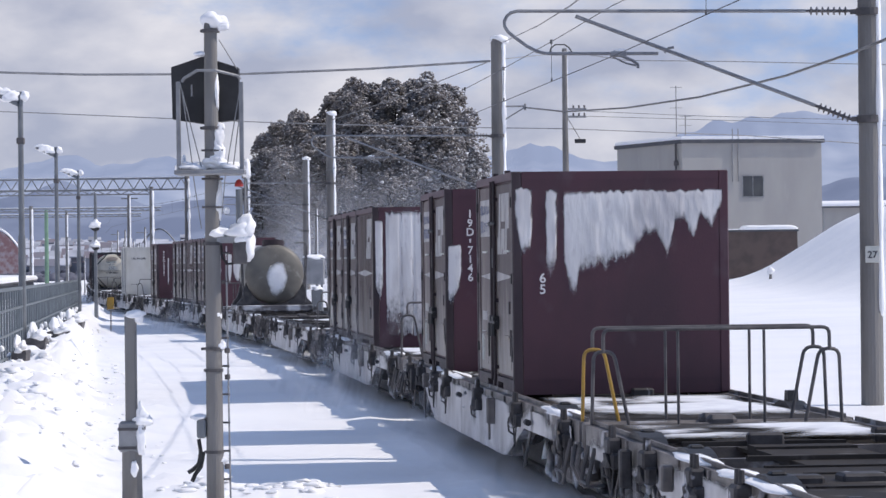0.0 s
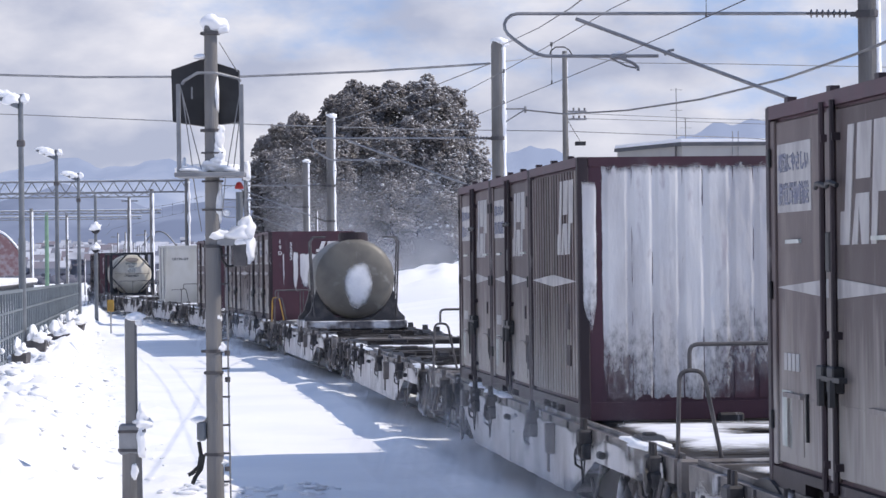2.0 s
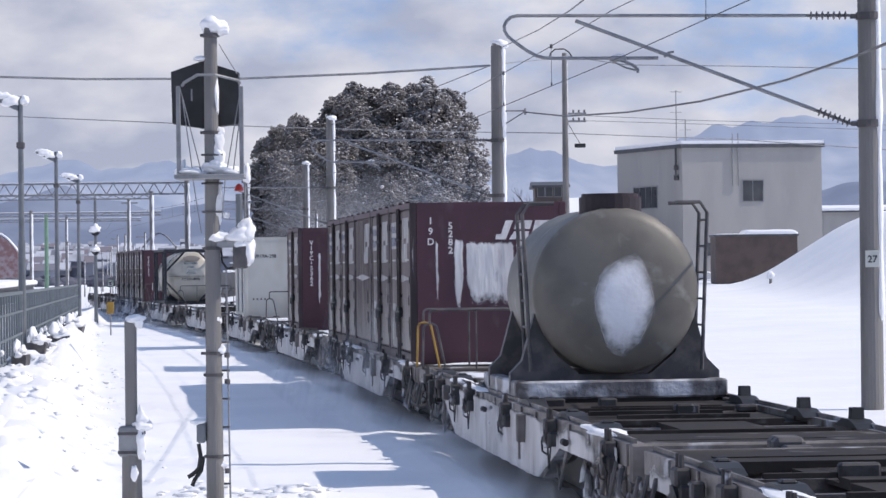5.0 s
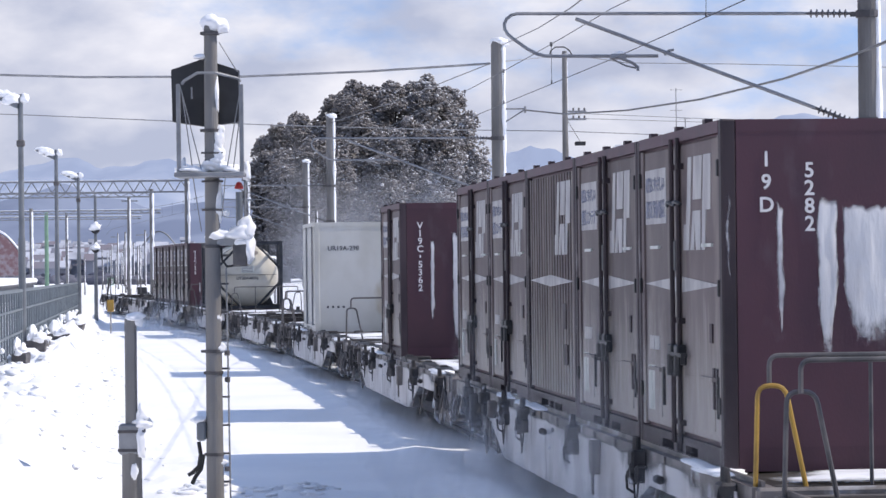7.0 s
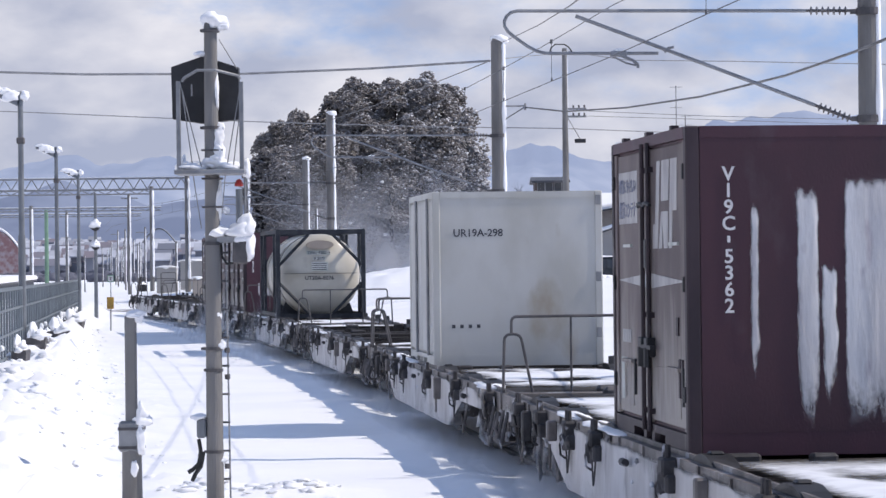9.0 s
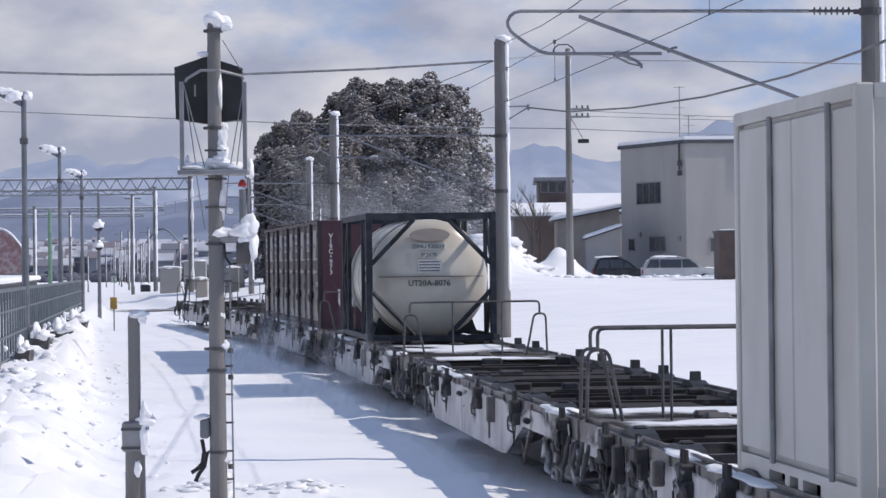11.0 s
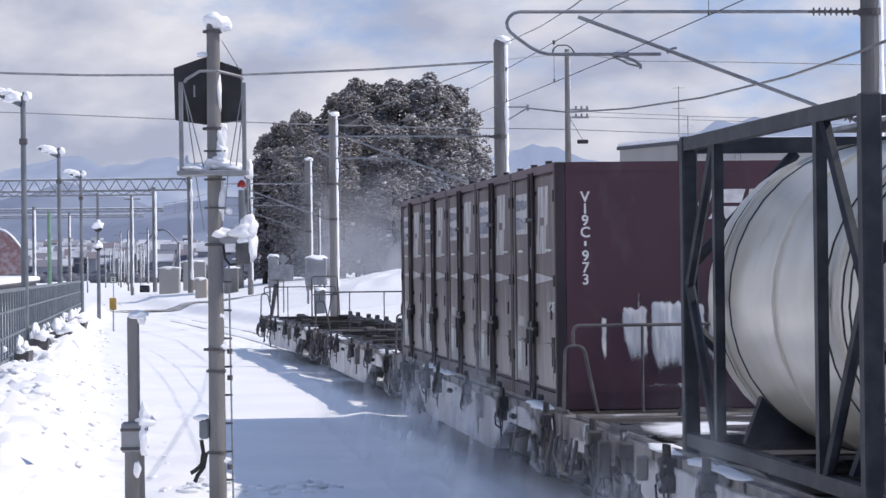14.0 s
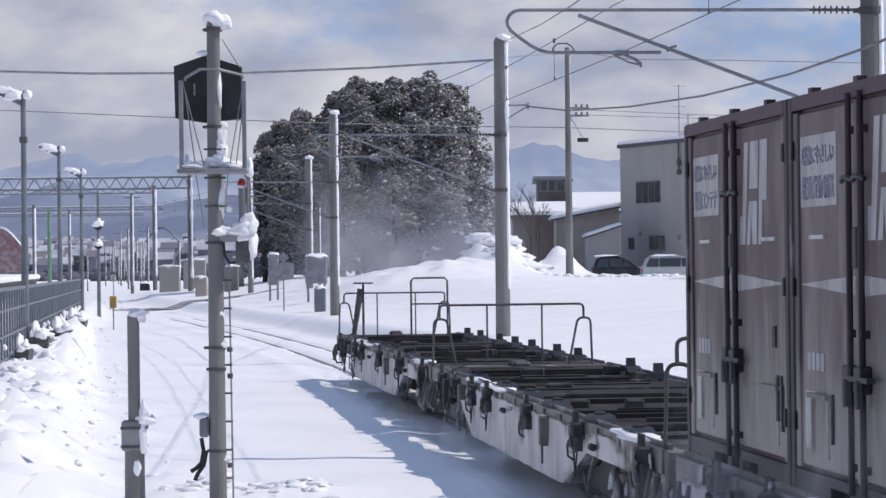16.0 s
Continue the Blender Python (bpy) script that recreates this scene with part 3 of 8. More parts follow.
def build_wagon(length=19.6, seed=0):
    rng = random.Random(seed)
    h = length / 2
    w = thing("container_wagon", "empty flat container wagon, black and wet, caked with ice", "freight wagon", group="wagons of the freight train")
    for side in (-1, 1):
        bm = bmesh.new()
        wagon_sill(bm, length, side)
        part("side_sill", bm, WAGON, w)
    bm = bmesh.new()
    box(bm, -0.22, 0.22, -h + 0.05, h - 0.05, 0.62, 0.93)
    for y in np.arange(-h + 0.5, h - 0.3, 1.5):
        box(bm, -1.15, 1.15, y - 0.06, y + 0.06, 0.74, 0.93)
    part("centre_sill", bm, WAGON, w)
    edges = [-h, -h + 1.5]
    while edges[-1] < h - 2.6:
        edges.append(edges[-1] + rng.choice((0.35, 0.5, 1.2, 1.6, 2.1)))
    edges += [h - 1.5, h]
    for k, (a, b) in enumerate(zip(edges, edges[1:])):
        if b - a < 0.1:
            continue
        bm = bmesh.new()
        z = 0.985 if k in (0, len(edges) - 2) else rng.choice((0.93, 0.955, 0.975))
        # over the bogies the deck is an open grid: only its middle is plated
        half = 0.42 if 4.9 < abs(a + b) / 2 < 8.4 else 1.14
        box(bm, -half, half, a, b - 0.02, 0.90, z)
        part("deck_plate", bm, DECK, w, "wet dark steel deck")
    y = -h + 0.5
    while y < h - 0.4:
        bm = bmesh.new()
        a = rng.uniform(-1.1, -0.5)
        box(bm, a, rng.uniform(0.4, 1.1), y - rng.uniform(0.02, 0.07), y + rng.uniform(0.02, 0.07), 0.95, rng.choice((0.99, 0.995, 1.005)))
        part("cross_bar", bm, DECK, w)
        y += rng.uniform(0.7, 1.9)
    for k in range(9):
        x, y = rng.uniform(-1.0, 1.0), rng.uniform(-h + 0.4, h - 0.4)
        bm = bmesh.new()
        a, b = rng.uniform(0.05, 0.2), rng.uniform(0.05, 0.14)
        box(bm, x - a, x + a, y - b, y + b, 0.93, rng.choice((1.01, 1.03, 1.06)), bevel=0.02)
        part("deck_fitting", bm, IRON, w)
    for side in (-1, 1):
        bm = bmesh.new()
        box(bm, side * 1.22 - 0.012, side * 1.22 + 0.012, -h, h, 0.985, 1.03)
        part("deck_lip", bm, WAGON, w)
    for end in (-1, 1):
        bm = bmesh.new()
        box(bm, -1.28, 1.28, end * h - 0.05 + end * 0.04, end * h + 0.05 + end * 0.04, 0.66, 0.99, bevel=0.02)
        part("end_beam", bm, WAGON, w)
        bm = bmesh.new()
        y = end * (h + 0.1)
        box(bm, -0.13, 0.13, min(y, y + end * 0.36), max(y, y + end * 0.36), 0.74, 1.0, bevel=0.03)
        box(bm, -0.17, 0.10, min(y + end * 0.2, y + end * 0.40), max(y + end * 0.2, y + end * 0.40), 0.70, 1.06, bevel=0.04)
        part("coupler", bm, DARK_STEEL, w, "knuckle coupler dusted with snow")
        for x in (-0.42, 0.42):
            bm = bmesh.new()
            tube(bm, [(x, end * (h + 0.05), 0.72), (x, end * (h + 0.2), 0.62), (x * 0.9, end * (h + 0.33), 0.45), (x * 0.8, end * (h + 0.43), 0.42)], 0.035)
            part("brake_hose", bm, RUBBER, w)
        lever = bmesh.new()
        tube(lever, [(-1.34, end * (h + 0.0), 0.78), (-1.38, end * (h + 0.05), 0.6), (-1.3, end * (h + 0.1), 0.42), (-1.12, end * (h + 0.12), 0.42)], 0.022)
        part("step_iron", lever, DARK_STEEL, w, "frosted foot step")
        lever = bmesh.new()
        tube(lever, [(-1.33, end * (h - 0.35), 0.82), (-1.40, end * (h - 0.35), 0.5), (-1.40, end * (h - 0.75), 0.5), (-1.33, end * (h - 0.75), 0.82)], 0.02)
        part("step_iron", lever, DARK_STEEL, w, "frosted foot step")
    for y in (-HALF_BASE, HALF_BASE):
        build_bogie(w, y * (length - 4.9) / 14.3)
    bm = bmesh.new()
    rod(bm, (-0.75, -1.9, 0.52), (-0.75, -0.4, 0.52), 0.21, seg=14)
    part("air_reservoir", bm, WAGON, w)
    bm = bmesh.new()
    box(bm, -1.05, -0.55, 0.7, 1.5, 0.36, 0.74, bevel=0.03)
    rod(bm, (-0.8, 1.5, 0.55), (-0.8, 2.3, 0.55), 0.13, seg=12)
    part("brake_gear", bm, WAGON, w)
    # lock brackets with their pins, hooks and levers along the sill
    for slot in range(5):
        for f in (0.45, 2.35):
            y = -h + 0.25 + slot * 3.75 + f + rng.uniform(-0.15, 0.15)
            if rng.random() < 0.2:
                continue
            bm = bmesh.new()
            box(bm, -1.42, -1.29, y - 0.13, y + 0.10, 0.84, 0.985, bevel=0.02)
            box(bm, -1.40, -1.30, y - 0.20, y - 0.06, 0.72, 0.86, bevel=0.02)
            for dy in (-0.07, 0.055):
                rod(bm, (-1.36, y + dy, 0.97), (-1.36, y + dy, 1.085), 0.026, 0.022, seg=8)
            tube(bm, [(-1.37, y + 0.07, 0.86), (-1.43, y + 0.10, 0.76), (-1.42, y + 0.12, 0.66), (-1.38, y + 0.06, 0.63)], 0.011)
            if rng.random() < 0.6:
                tube(bm, [(-1.37, y - 0.15, 0.75), (-1.39, y - 0.16, 0.55), (-1.38, y - 0.05, 0.50), (-1.38, y + 0.02, 0.72)], 0.009)
            lump(bm, (-1.39, y - 0.02, 0.80), (0.05, rng.uniform(0.06, 0.16), rng.uniform(0.05, 0.12)), slot * 7 + 3, 2, 0.9)
            part("lock_bracket", bm, IRON, w, "black lock bracket with two pins and a hook")
    y = -h + 0.7
    while y < h - 0.6:
        bm = bmesh.new()
        x = -1.37
        kind = rng.randrange(4)
        if kind == 0:
            tube(bm, [(x, y - 0.14, 0.9), (x - 0.02, y - 0.14, 0.70), (x - 0.02, y + 0.14, 0.70), (x, y + 0.14, 0.9)], 0.010)
        elif kind == 1:
            box(bm, x - 0.05, x + 0.05, y - 0.06, y + 0.06, rng.uniform(0.6, 0.75), 0.93, bevel=0.015)
            rod(bm, (x - 0.02, y, 0.45), (x - 0.02, y, 0.7), 0.014, seg=5)
        elif kind == 2:
            tube(bm, [(x + 0.04, y, 0.92), (x - 0.03, y + 0.05, 0.75), (x - 0.03, y + 0.3, 0.5), (x + 0.04, y + 0.62, 0.42)], 0.011)
        else:
            rod(bm, (x - 0.01, y - 0.08, 0.82), (x - 0.01, y + 0.08, 0.82), 0.035, seg=8)
        part("tie_down_hook", bm, rng.choice((IRON, WAGON)), w)
        y += rng.uniform(1.8, 3.6)
    # brake rigging by the bogies
    for c in (-HALF_BASE, HALF_BASE):
        for o, z0, z1 in ((-1.7, 0.75, 0.3), (-1.3, 0.3, 0.68), (1.35, 0.68, 0.28), (1.75, 0.3, 0.72)):
            bm = bmesh.new()
            rod(bm, (-1.22, c + o, z0), (-1.25, c + o + 0.35, z1), 0.018, seg=6)
            part("brake_rod", bm, WAGON, w)
    # snow caked on the running gear, the smooth skirt of driven snow over the sill, powder in the air
    bm = bmesh.new()
    for k in range(70):
        y = rng.choice((-HALF_BASE, HALF_BASE)) * 1.028 + rng.uniform(-1.7, 1.7) if k % 6 else rng.uniform(-h, h)
        under = abs(abs(y) - HALF_BASE * 1.028) < 1.75
        z = rng.uniform(0.25, 0.66) if under else rng.uniform(0.66, 0.95)
        s = rng.uniform(0.04, 0.11) if under else rng.uniform(0.02, 0.06)
        tall = rng.uniform(0.5, 1.9) if under else rng.uniform(0.5, 1.0)
        lump(bm, (-rng.uniform(1.02, 1.12) if under else -rng.uniform(1.32, 1.36), y, z), (s * 0.4, s * rng.uniform(0.6, 1.5), s * tall), k + seed * 7, 1, 1.1)
    part("packed_snow", bm, ICE_PACK, w, "grey ice and snow packed on the running gear", smooth=True, kind="stuff")
    for k in range(7):
        bm = bmesh.new()
        lump(bm, (-1.21, rng.uniform(-h + 0.6, h - 0.6), 1.0), (0.13, rng.uniform(0.25, 0.8), 0.028), k + 70, 3, 0.5)
        part("ledge_snow", bm, SNOW_CLUMP, w, "strip of snow left on the deck edge", smooth=True)
    bm = bmesh.new()
    n, rows = 190, 10
    cols, cover = [], []
    for k in range(n + 1):
        y = -h + 0.3 + (length - 0.6) * k / n
        low = float(np.interp(y, (-h, -h + 4.0, -h + 5.6, h - 5.6, h - 4.0, h), (0.72, 0.72, 0.325, 0.325, 0.72, 0.72))) + 0.012 * noise.noise(Vector((y * 2.3, seed, 0)))
        belly = float(np.interp(abs(y), (h - 5.8, h - 3.8), (1.0, 0.0)))
        col = []
        for j in range(rows + 1):
            f = j / rows
            z = low + (0.95 - low) * f
            q = noise.noise(Vector((y * 0.55, z * 1.6, seed))) + 0.4 * noise.noise(Vector((y * 2.2, z * 4, seed)))
            col.append(bm.verts.new((-1.322 - 0.010 * belly * (1 - f) - 0.010 * max(0.0, q), y, z)))
            c = 0.62 + 0.45 * belly + 0.95 * q - 1.6 * max(0.0, z - 0.74) - 0.5 * (1 - belly) * max(0.0, f - 0.3)
            cover.append(max(0.0, min(1.0, c)) if 0 < k < n and j < rows else 0.0)
        cols.append(col)
    for p, q in zip(cols, cols[1:]):
        for j in range(rows):
            bm.faces.new((p[j], q[j], q[j + 1], p[j + 1]))
    ob = part("plastered_snow", bm, SKIRT_SNOW, w, "smooth skirt of snow driven against the side sill", smooth=True)
    ob.data.attributes.new("cover", "FLOAT", "POINT").data.foreach_set("value", cover)
    for layer, (x, top, dense) in enumerate(((-1.48, 0.9, 0.40), (-1.8, 0.6, 0.18))):
        powder_plume(w, length, x, top, dense, layer)
    return w


def build_lock(w, y, side):
    bm = bmesh.new()
    x = side * 1.15
    prism(bm, [(y - 0.46, 0.985), (y + 0.46, 0.985), (y + 0.30, 1.03), (y + 0.13, 1.06), (y - 0.13, 1.06), (y - 0.30, 1.03)], "x", x - 0.10, x + 0.10)
    if side > 0:
        prism(bm, [(y - 0.09, 1.05), (y + 0.09, 1.05), (y + 0.065, 1.165), (y - 0.065, 1.165)], "x", x - 0.055, x + 0.055)
    else:
        box(bm, x - 0.06, x + 0.06, y - 0.07, y + 0.07, 1.05, 1.085, bevel=0.02)
    part("container_lock", bm, BLACK, w)


def build_end_rail(w, length, end, hoop, wheel=False):
    """A tubular rail across one end of the deck, with a splayed climbing hoop on either side."""
    y = end * (length / 2 - 0.12)
    top = 1.86
    bm = bmesh.new()
    tube(bm, rounded([(-1.15, y, top - 0.21), (-1.15, y, top), (0.95, y, top), (0.95, y, top - 0.21)]), 0.017, 8)
    part("top_rail", bm, hoop[1], w)
    for x in (-0.46, 0.34):
        bm = bmesh.new()
        rod(bm, (x, y, 0.98), (x, y, top), 0.014, seg=6)
        part("rail_post", bm, hoop[1], w)
    for side, inset in ((-1, 0.0), (1, 0.19)):
        bm = bmesh.new()
        q = lambda x, z: (side * (x - inset), y + end * 0.03, z)
        tube(bm, rounded([q(1.26, 0.90), q(1.235, top - 0.20), q(1.05, top - 0.20), q(0.91, 0.96)], 0.08), 0.017, 8)
        part("climbing_hoop", bm, hoop[0] if side < 0 else hoop[1], w, "bent tubular step hoop")
    if wheel:
        bm = bmesh.new()
        rod(bm, (-0.75, y, 0.98), (-0.75, y, 2.06), 0.025, seg=6)
        rod(bm, (-0.95, y, 1.0), (-0.8, y, 1.95), 0.05, 0.07, seg=8)
        lathe(bm, [(0.19, 2.05), (0.21, 2.06), (0.21, 2.075), (0.19, 2.085)], 16, Matrix.Translation((-0.75, y, 0)))
        part("hand_brake", bm, DARK_STEEL, w, "hand brake column with a small wheel")
        bm = bmesh.new()
        tube(bm, [(0.25, y, 0.98), (0.25, y, 2.1), (0.31, y, 2.16), (0.95, y, 2.16), (1.01, y, 2.1), (1.01, y, 0.98)], 0.022)
        rod(bm, (0.25, y, 1.62), (1.01, y, 1.62), 0.018, seg=6)
        part("marker_frame", bm, hoop[1], w)


def deck_snow(w, y0, y1, seed):
    """A thin uneven white sheet on a stretch of the deck: leftover snow and wet ice."""
    bm = bmesh.new()
    n, rows = max(6, int((y1 - y0) / 0.12)), 20
    cols, cover = [], []
    for k in range(n + 1):
        y = y0 + (y1 - y0) * k / n
        col = []
        for j in range(rows + 1):
            x = -1.12 + 2.24 * j / rows
            q = noise.noise(Vector((x * 1.0, y * 0.55, seed))) + 0.35 * noise.noise(Vector((x * 3.1, y * 2.2, seed)))
            rim = min(1.0, 3.0 * min(k, n - k) / n, 6.0 * min(j, rows - j) / rows)
            c = max(0.0, min(1.0, 0.76 + 1.35 * q)) * rim
            col.append(bm.verts.new((x, y, 0.997 + 0.045 * c * (0.6 + 0.4 * q))))
            cover.append(c)
        cols.append(col)
    for p, q in zip(cols, cols[1:]):
        for j in range(rows):
            bm.faces.new((p[j], p[j + 1], q[j + 1], q[j]))
    ob = part("deck_snow", bm, DECK_SNOW, w, "thin wind-packed snow and wet ice on the deck", smooth=True)
    ob.data.attributes.new("cover", "FLOAT", "POINT").data.foreach_set("value", cover)


# -- containers: 2.45 m wide, 3.715 m long, 2.5 m high --
CW, CL, CH = 2.45, 3.715, 2.5


def side_turn(side):
    """Puts a drawing made in (along, up) on the side wall: seen from outside, along runs from the far end to the near one."""
    if side < 0:
        return Matrix(((0, 0, -1, -CW / 2), (-1, 0, 0, 0), (0, 1, 0, 0), (0, 0, 0, 1)))
    return Matrix(((0, 0, 1, CW / 2), (1, 0, 0, 0), (0, 1, 0, 0), (0, 0, 0, 1)))


FRONT = Matrix(((1, 0, 0, 0), (0, 0, -1, -CL / 2), (0, 1, 0, 0), (0, 0, 0, 1)))


def slab(bm, m, x0, x1, z0, z1, d0, d1, bevel=0.0):
    """A box drawn on a wall: from x0 to x1 along, z0 to z1 up, d0 to d1 outwards."""
    box(bm, x0, x1, z0, z1, d0, d1, m, bevel)


def flat_shape(bm, m, pts, d0, d1):
    prism(bm, pts, "z", d0, d1, m)


def container_shell(c, body_mat, side_mat, rib_front=True, rng=None):
    hw, hl = CW / 2, CL / 2
    bm = bmesh.new()
    box(bm, -hw + 0.05, hw - 0.05, -hl + 0.03, hl - 0.03, 0.14, CH - 0.05)
    box(bm, -hw + 0.03, hw - 0.03, -hl + 0.02, hl - 0.02, CH - 0.05, CH - 0.012, bevel=0.01)
    part("body", bm, body_mat, c)
    for sx in (-1, 1):
        for sy in (-1, 1):
            bm = bmesh.new()
            x, y = sx * (hw - 0.055), sy * (hl - 0.055)
            box(bm, x - 0.055, x + 0.055, y - 0.055, y + 0.055, 0.0, CH, bevel=0.012)
            # on maroon containers the left posts are darker than the right ones
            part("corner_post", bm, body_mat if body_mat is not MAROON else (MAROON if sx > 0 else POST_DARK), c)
    bm = bmesh.new()
    for sx in (-1, 1):
        x = sx * (hw - 0.04)
        box(bm, x - 0.04, x + 0.04, -hl + 0.11, hl - 0.11, CH - 0.09, CH - 0.002)
    for sy in (-1, 1):
        y = sy * (hl - 0.04)
        box(bm, -hw + 0.11, hw - 0.11, y - 0.04, y + 0.04, CH - 0.09, CH - 0.002)
    part("top_frame", bm, body_mat, c)
    for sx in (-1, 1):
        bm = bmesh.new()
        x = sx * (hw - 0.05)
        prof = [(-hl + 0.11, 0.02), (-0.92, 0.02), (-0.92, 0.0), (-0.78, 0.0), (-0.78, 0.10), (-0.27, 0.10), (-0.27, 0.0), (-0.13, 0.0), (-0.13, 0.10), (0.13, 0.10),
                (0.13, 0.0), (0.27, 0.0), (0.27, 0.10), (0.78, 0.10), (0.78, 0.0), (0.92, 0.0), (0.92, 0.02), (hl - 0.11, 0.02), (hl - 0.11, 0.16), (-hl + 0.11, 0.16)]
        prism(bm, prof, "x", x - 0.045, x + 0.045)
        part("bottom_frame", bm, POST_DARK if body_mat is MAROON else side_mat, c, "dirty sill with fork pockets")
    for sy in (-1, 1):
        bm = bmesh.new()
        y = sy * (hl - 0.05)
        box(bm, -hw + 0.11, hw - 0.11, y - 0.045, y + 0.045, 0.0, 0.17)
        part("end_sill", bm, body_mat, c)
    return hw, hl


def end_wall(c, mat, ribs):
    bm = bmesh.new()
    slab(bm, FRONT, -CW / 2 + 0.11, CW / 2 - 0.11, 0.17, CH - 0.09, -0.035, -0.02 if ribs else -0.003)
    if ribs:
        n = 8
        for k in range(n):
            x = -CW / 2 + 0.25 + (CW - 0.5) * (k + 0.5) / n
            flat = [(x - 0.10, 0.2), (x + 0.10, 0.2), (x + 0.10, CH - 0.12), (x - 0.10, CH - 0.12)]
            rb = bmesh.new()
            flat_shape(rb, FRONT, flat, -0.021, -0.004)
            part("end_rib", rb, mat, c)
    part("end_wall", bm, mat, c)


def logo(bm, m, x0, z0, w, h, d):
    """A plain slanted emblem of three heavy strokes."""
    s = w / 1.0
    for pts in ([(0.00, 0.0), (0.20, 0.0), (0.34, 1.0), (0.20, 1.0), (0.11, 0.28), (0.02, 0.28)],
                [(0.26, 0.0), (0.38, 0.0), (0.42, 0.32), (0.47, 0.0), (0.62, 0.0), (0.64, 0.42), (0.36, 0.42)],
                [(0.36, 0.54), (0.66, 0.54), (0.71, 1.0), (0.41, 1.0)],
                [(0.67, 0.0), (0.78, 0.0), (0.83, 0.42), (0.98, 0.42), (1.02, 1.0), (0.76, 1.0)]):
        flat_shape(bm, m, [(x0 + p[0] * s, z0 + p[1] * h) for p in pts], 0.0, d)


def door_side(c, side, rng, mat, number, style):
    m = side_turn(side)
    hl = CL / 2
    d = -0.03
    for k, (a, b) in enumerate(((-hl + 0.17, -0.06), (0.06, hl - 0.17))):
        bm = bmesh.new()
        slab(bm, m, a, b, 0.19, CH - 0.11, -0.05, d, 0.008)
        for z in (0.62, 1.55):
            slab(bm, m, a + 0.06, b - 0.06, z, z + 0.012, d, d + 0.004)
        leaf = part("door_leaf", bm, mat, c, "grimy maroon steel door leaf")
        # two locking rods, a handle and its catches
        x = b - 0.085 if k == 0 else a + 0.085
        bm = bmesh.new()
        rod(bm, m @ Vector((x, 0.10, 0.012)), m @ Vector((x, CH - 0.06, 0.012)), 0.019, seg=6)
        for z in (0.24, 1.02, 2.2):
            slab(bm, m, x - 0.030, x + 0.030, z, z + 0.045, d, 0.022)
        part("lock_rod", bm, POST_DARK, leaf, "dark locking rod")
        x = b - 0.085 if k == 0 else a + 0.085
        bm = bmesh.new()
        slab(bm, m, x - 0.09, x + 0.07, 0.70, 0.86, d, 0.045, 0.01)
        slab(bm, m, x - (0.03 if k == 0 else 0.26), x + (0.26 if k else 0.03), 0.77, 0.80, 0.0, 0.05)
        rod(bm, m @ Vector((x + 0.05, 0.62, 0.04)), m @ Vector((x + 0.05, 0.78, 0.04)), 0.03, seg=6)
        part("handle", bm, BLACK, leaf)
        bm = bmesh.new()
        tube(bm, [m @ Vector((x - 0.14, 1.93, 0.02)), m @ Vector((x - 0.05, 1.95, 0.035)), m @ Vector((x + 0.05, 1.95, 0.035)), m @ Vector((x + 0.14, 1.93, 0.02))], 0.016)
        part("hand_grip", bm, BLACK, leaf)
        xm = (a + b) / 2 + (-0.25 if k == 0 else 0.3)
        bm = bmesh.new()
        slab(bm, m, xm - 0.2, xm + 0.2, 1.60, 1.625, d, d + 0.02)
        part("drip_ledge", bm, STICKER, leaf)
        bm = bmesh.new()
        slab(bm, m, xm - 0.26, xm + 0.22, 0.26, 0.62, d, d + 0.006)
        slab(bm, m, xm - 0.28, xm + 0.24, 0.62, 0.65, d, d + 0.03)
        part("vent_flap", bm, mat, leaf, "grimy ventilation flap")
        for dx in ((0.34,) if k == 0 else (0.36, 0.46, 0.56)):
            if abs(xm + dx) < hl - 0.2:
                bm = bmesh.new()
                slab(bm, m, xm + dx, xm + dx + 0.028, 0.36, 0.66, d, d + 0.02)
                part("slot", bm, BLACK, leaf)
        bm = bmesh.new()
        xs = b + 0.06 if k else a - 0.06
        slab(bm, m, min(xs, b if k else a) - 0.045, max(xs, b if k else a) + 0.045, 0.17, CH - 0.10, -0.05, -0.012, 0.006)
        part("edge_strip", bm, mat, leaf)
        # hinge blocks
        hx = a - 0.05 if k == 0 else b + 0.05
        for z in (0.4, 1.24, 2.1):
            bm = bmesh.new()
            slab(bm, m, hx - 0.025, hx + 0.025, z, z + 0.12, -0.01, 0.012, 0.006)
            part("hinge", bm, BLACK, leaf)
        # pale lens-shaped band
        bm = bmesh.new()
        z = 1.32
        if k == 0:
            flat_shape(bm, m, [(a + 0.03, z), (b - 0.02, z - 0.06), (b - 0.02, z + 0.06)], d, d + 0.006)
        else:
            flat_shape(bm, m, [(a + 0.02, z - 0.06), (b - 0.03, z), (a + 0.02, z + 0.06)], d, d + 0.006)
        part("band", bm, WHITE_PAINT, leaf)
    # central post between the leaves
    bm = bmesh.new()
    slab(bm, m, -0.055, 0.055, 0.17, CH - 0.10, -0.05, 0.0, 0.01)
    part("door_post", bm, mat, c)
    bm = bmesh.new()
    slab(bm, m, -0.055, 0.055, 1.42, 1.66, -0.02, 0.02, 0.01)
    part("catch", bm, BLACK, c)
    if side > 0:
        return
    # the white notice, the emblem, small markings
    bm = bmesh.new()
    slab(bm, m, -hl + 0.26, -hl + 1.24, 1.80, 2.24, d, d + 0.006)
    part("notice_board", bm, WHITE_PAINT, c, "white notice panel")
    top, low = (("環境にやさしい", "鉄道コンテナ") if number % 2 else ("環境にやさしい", "鉄道貨物輸送"))
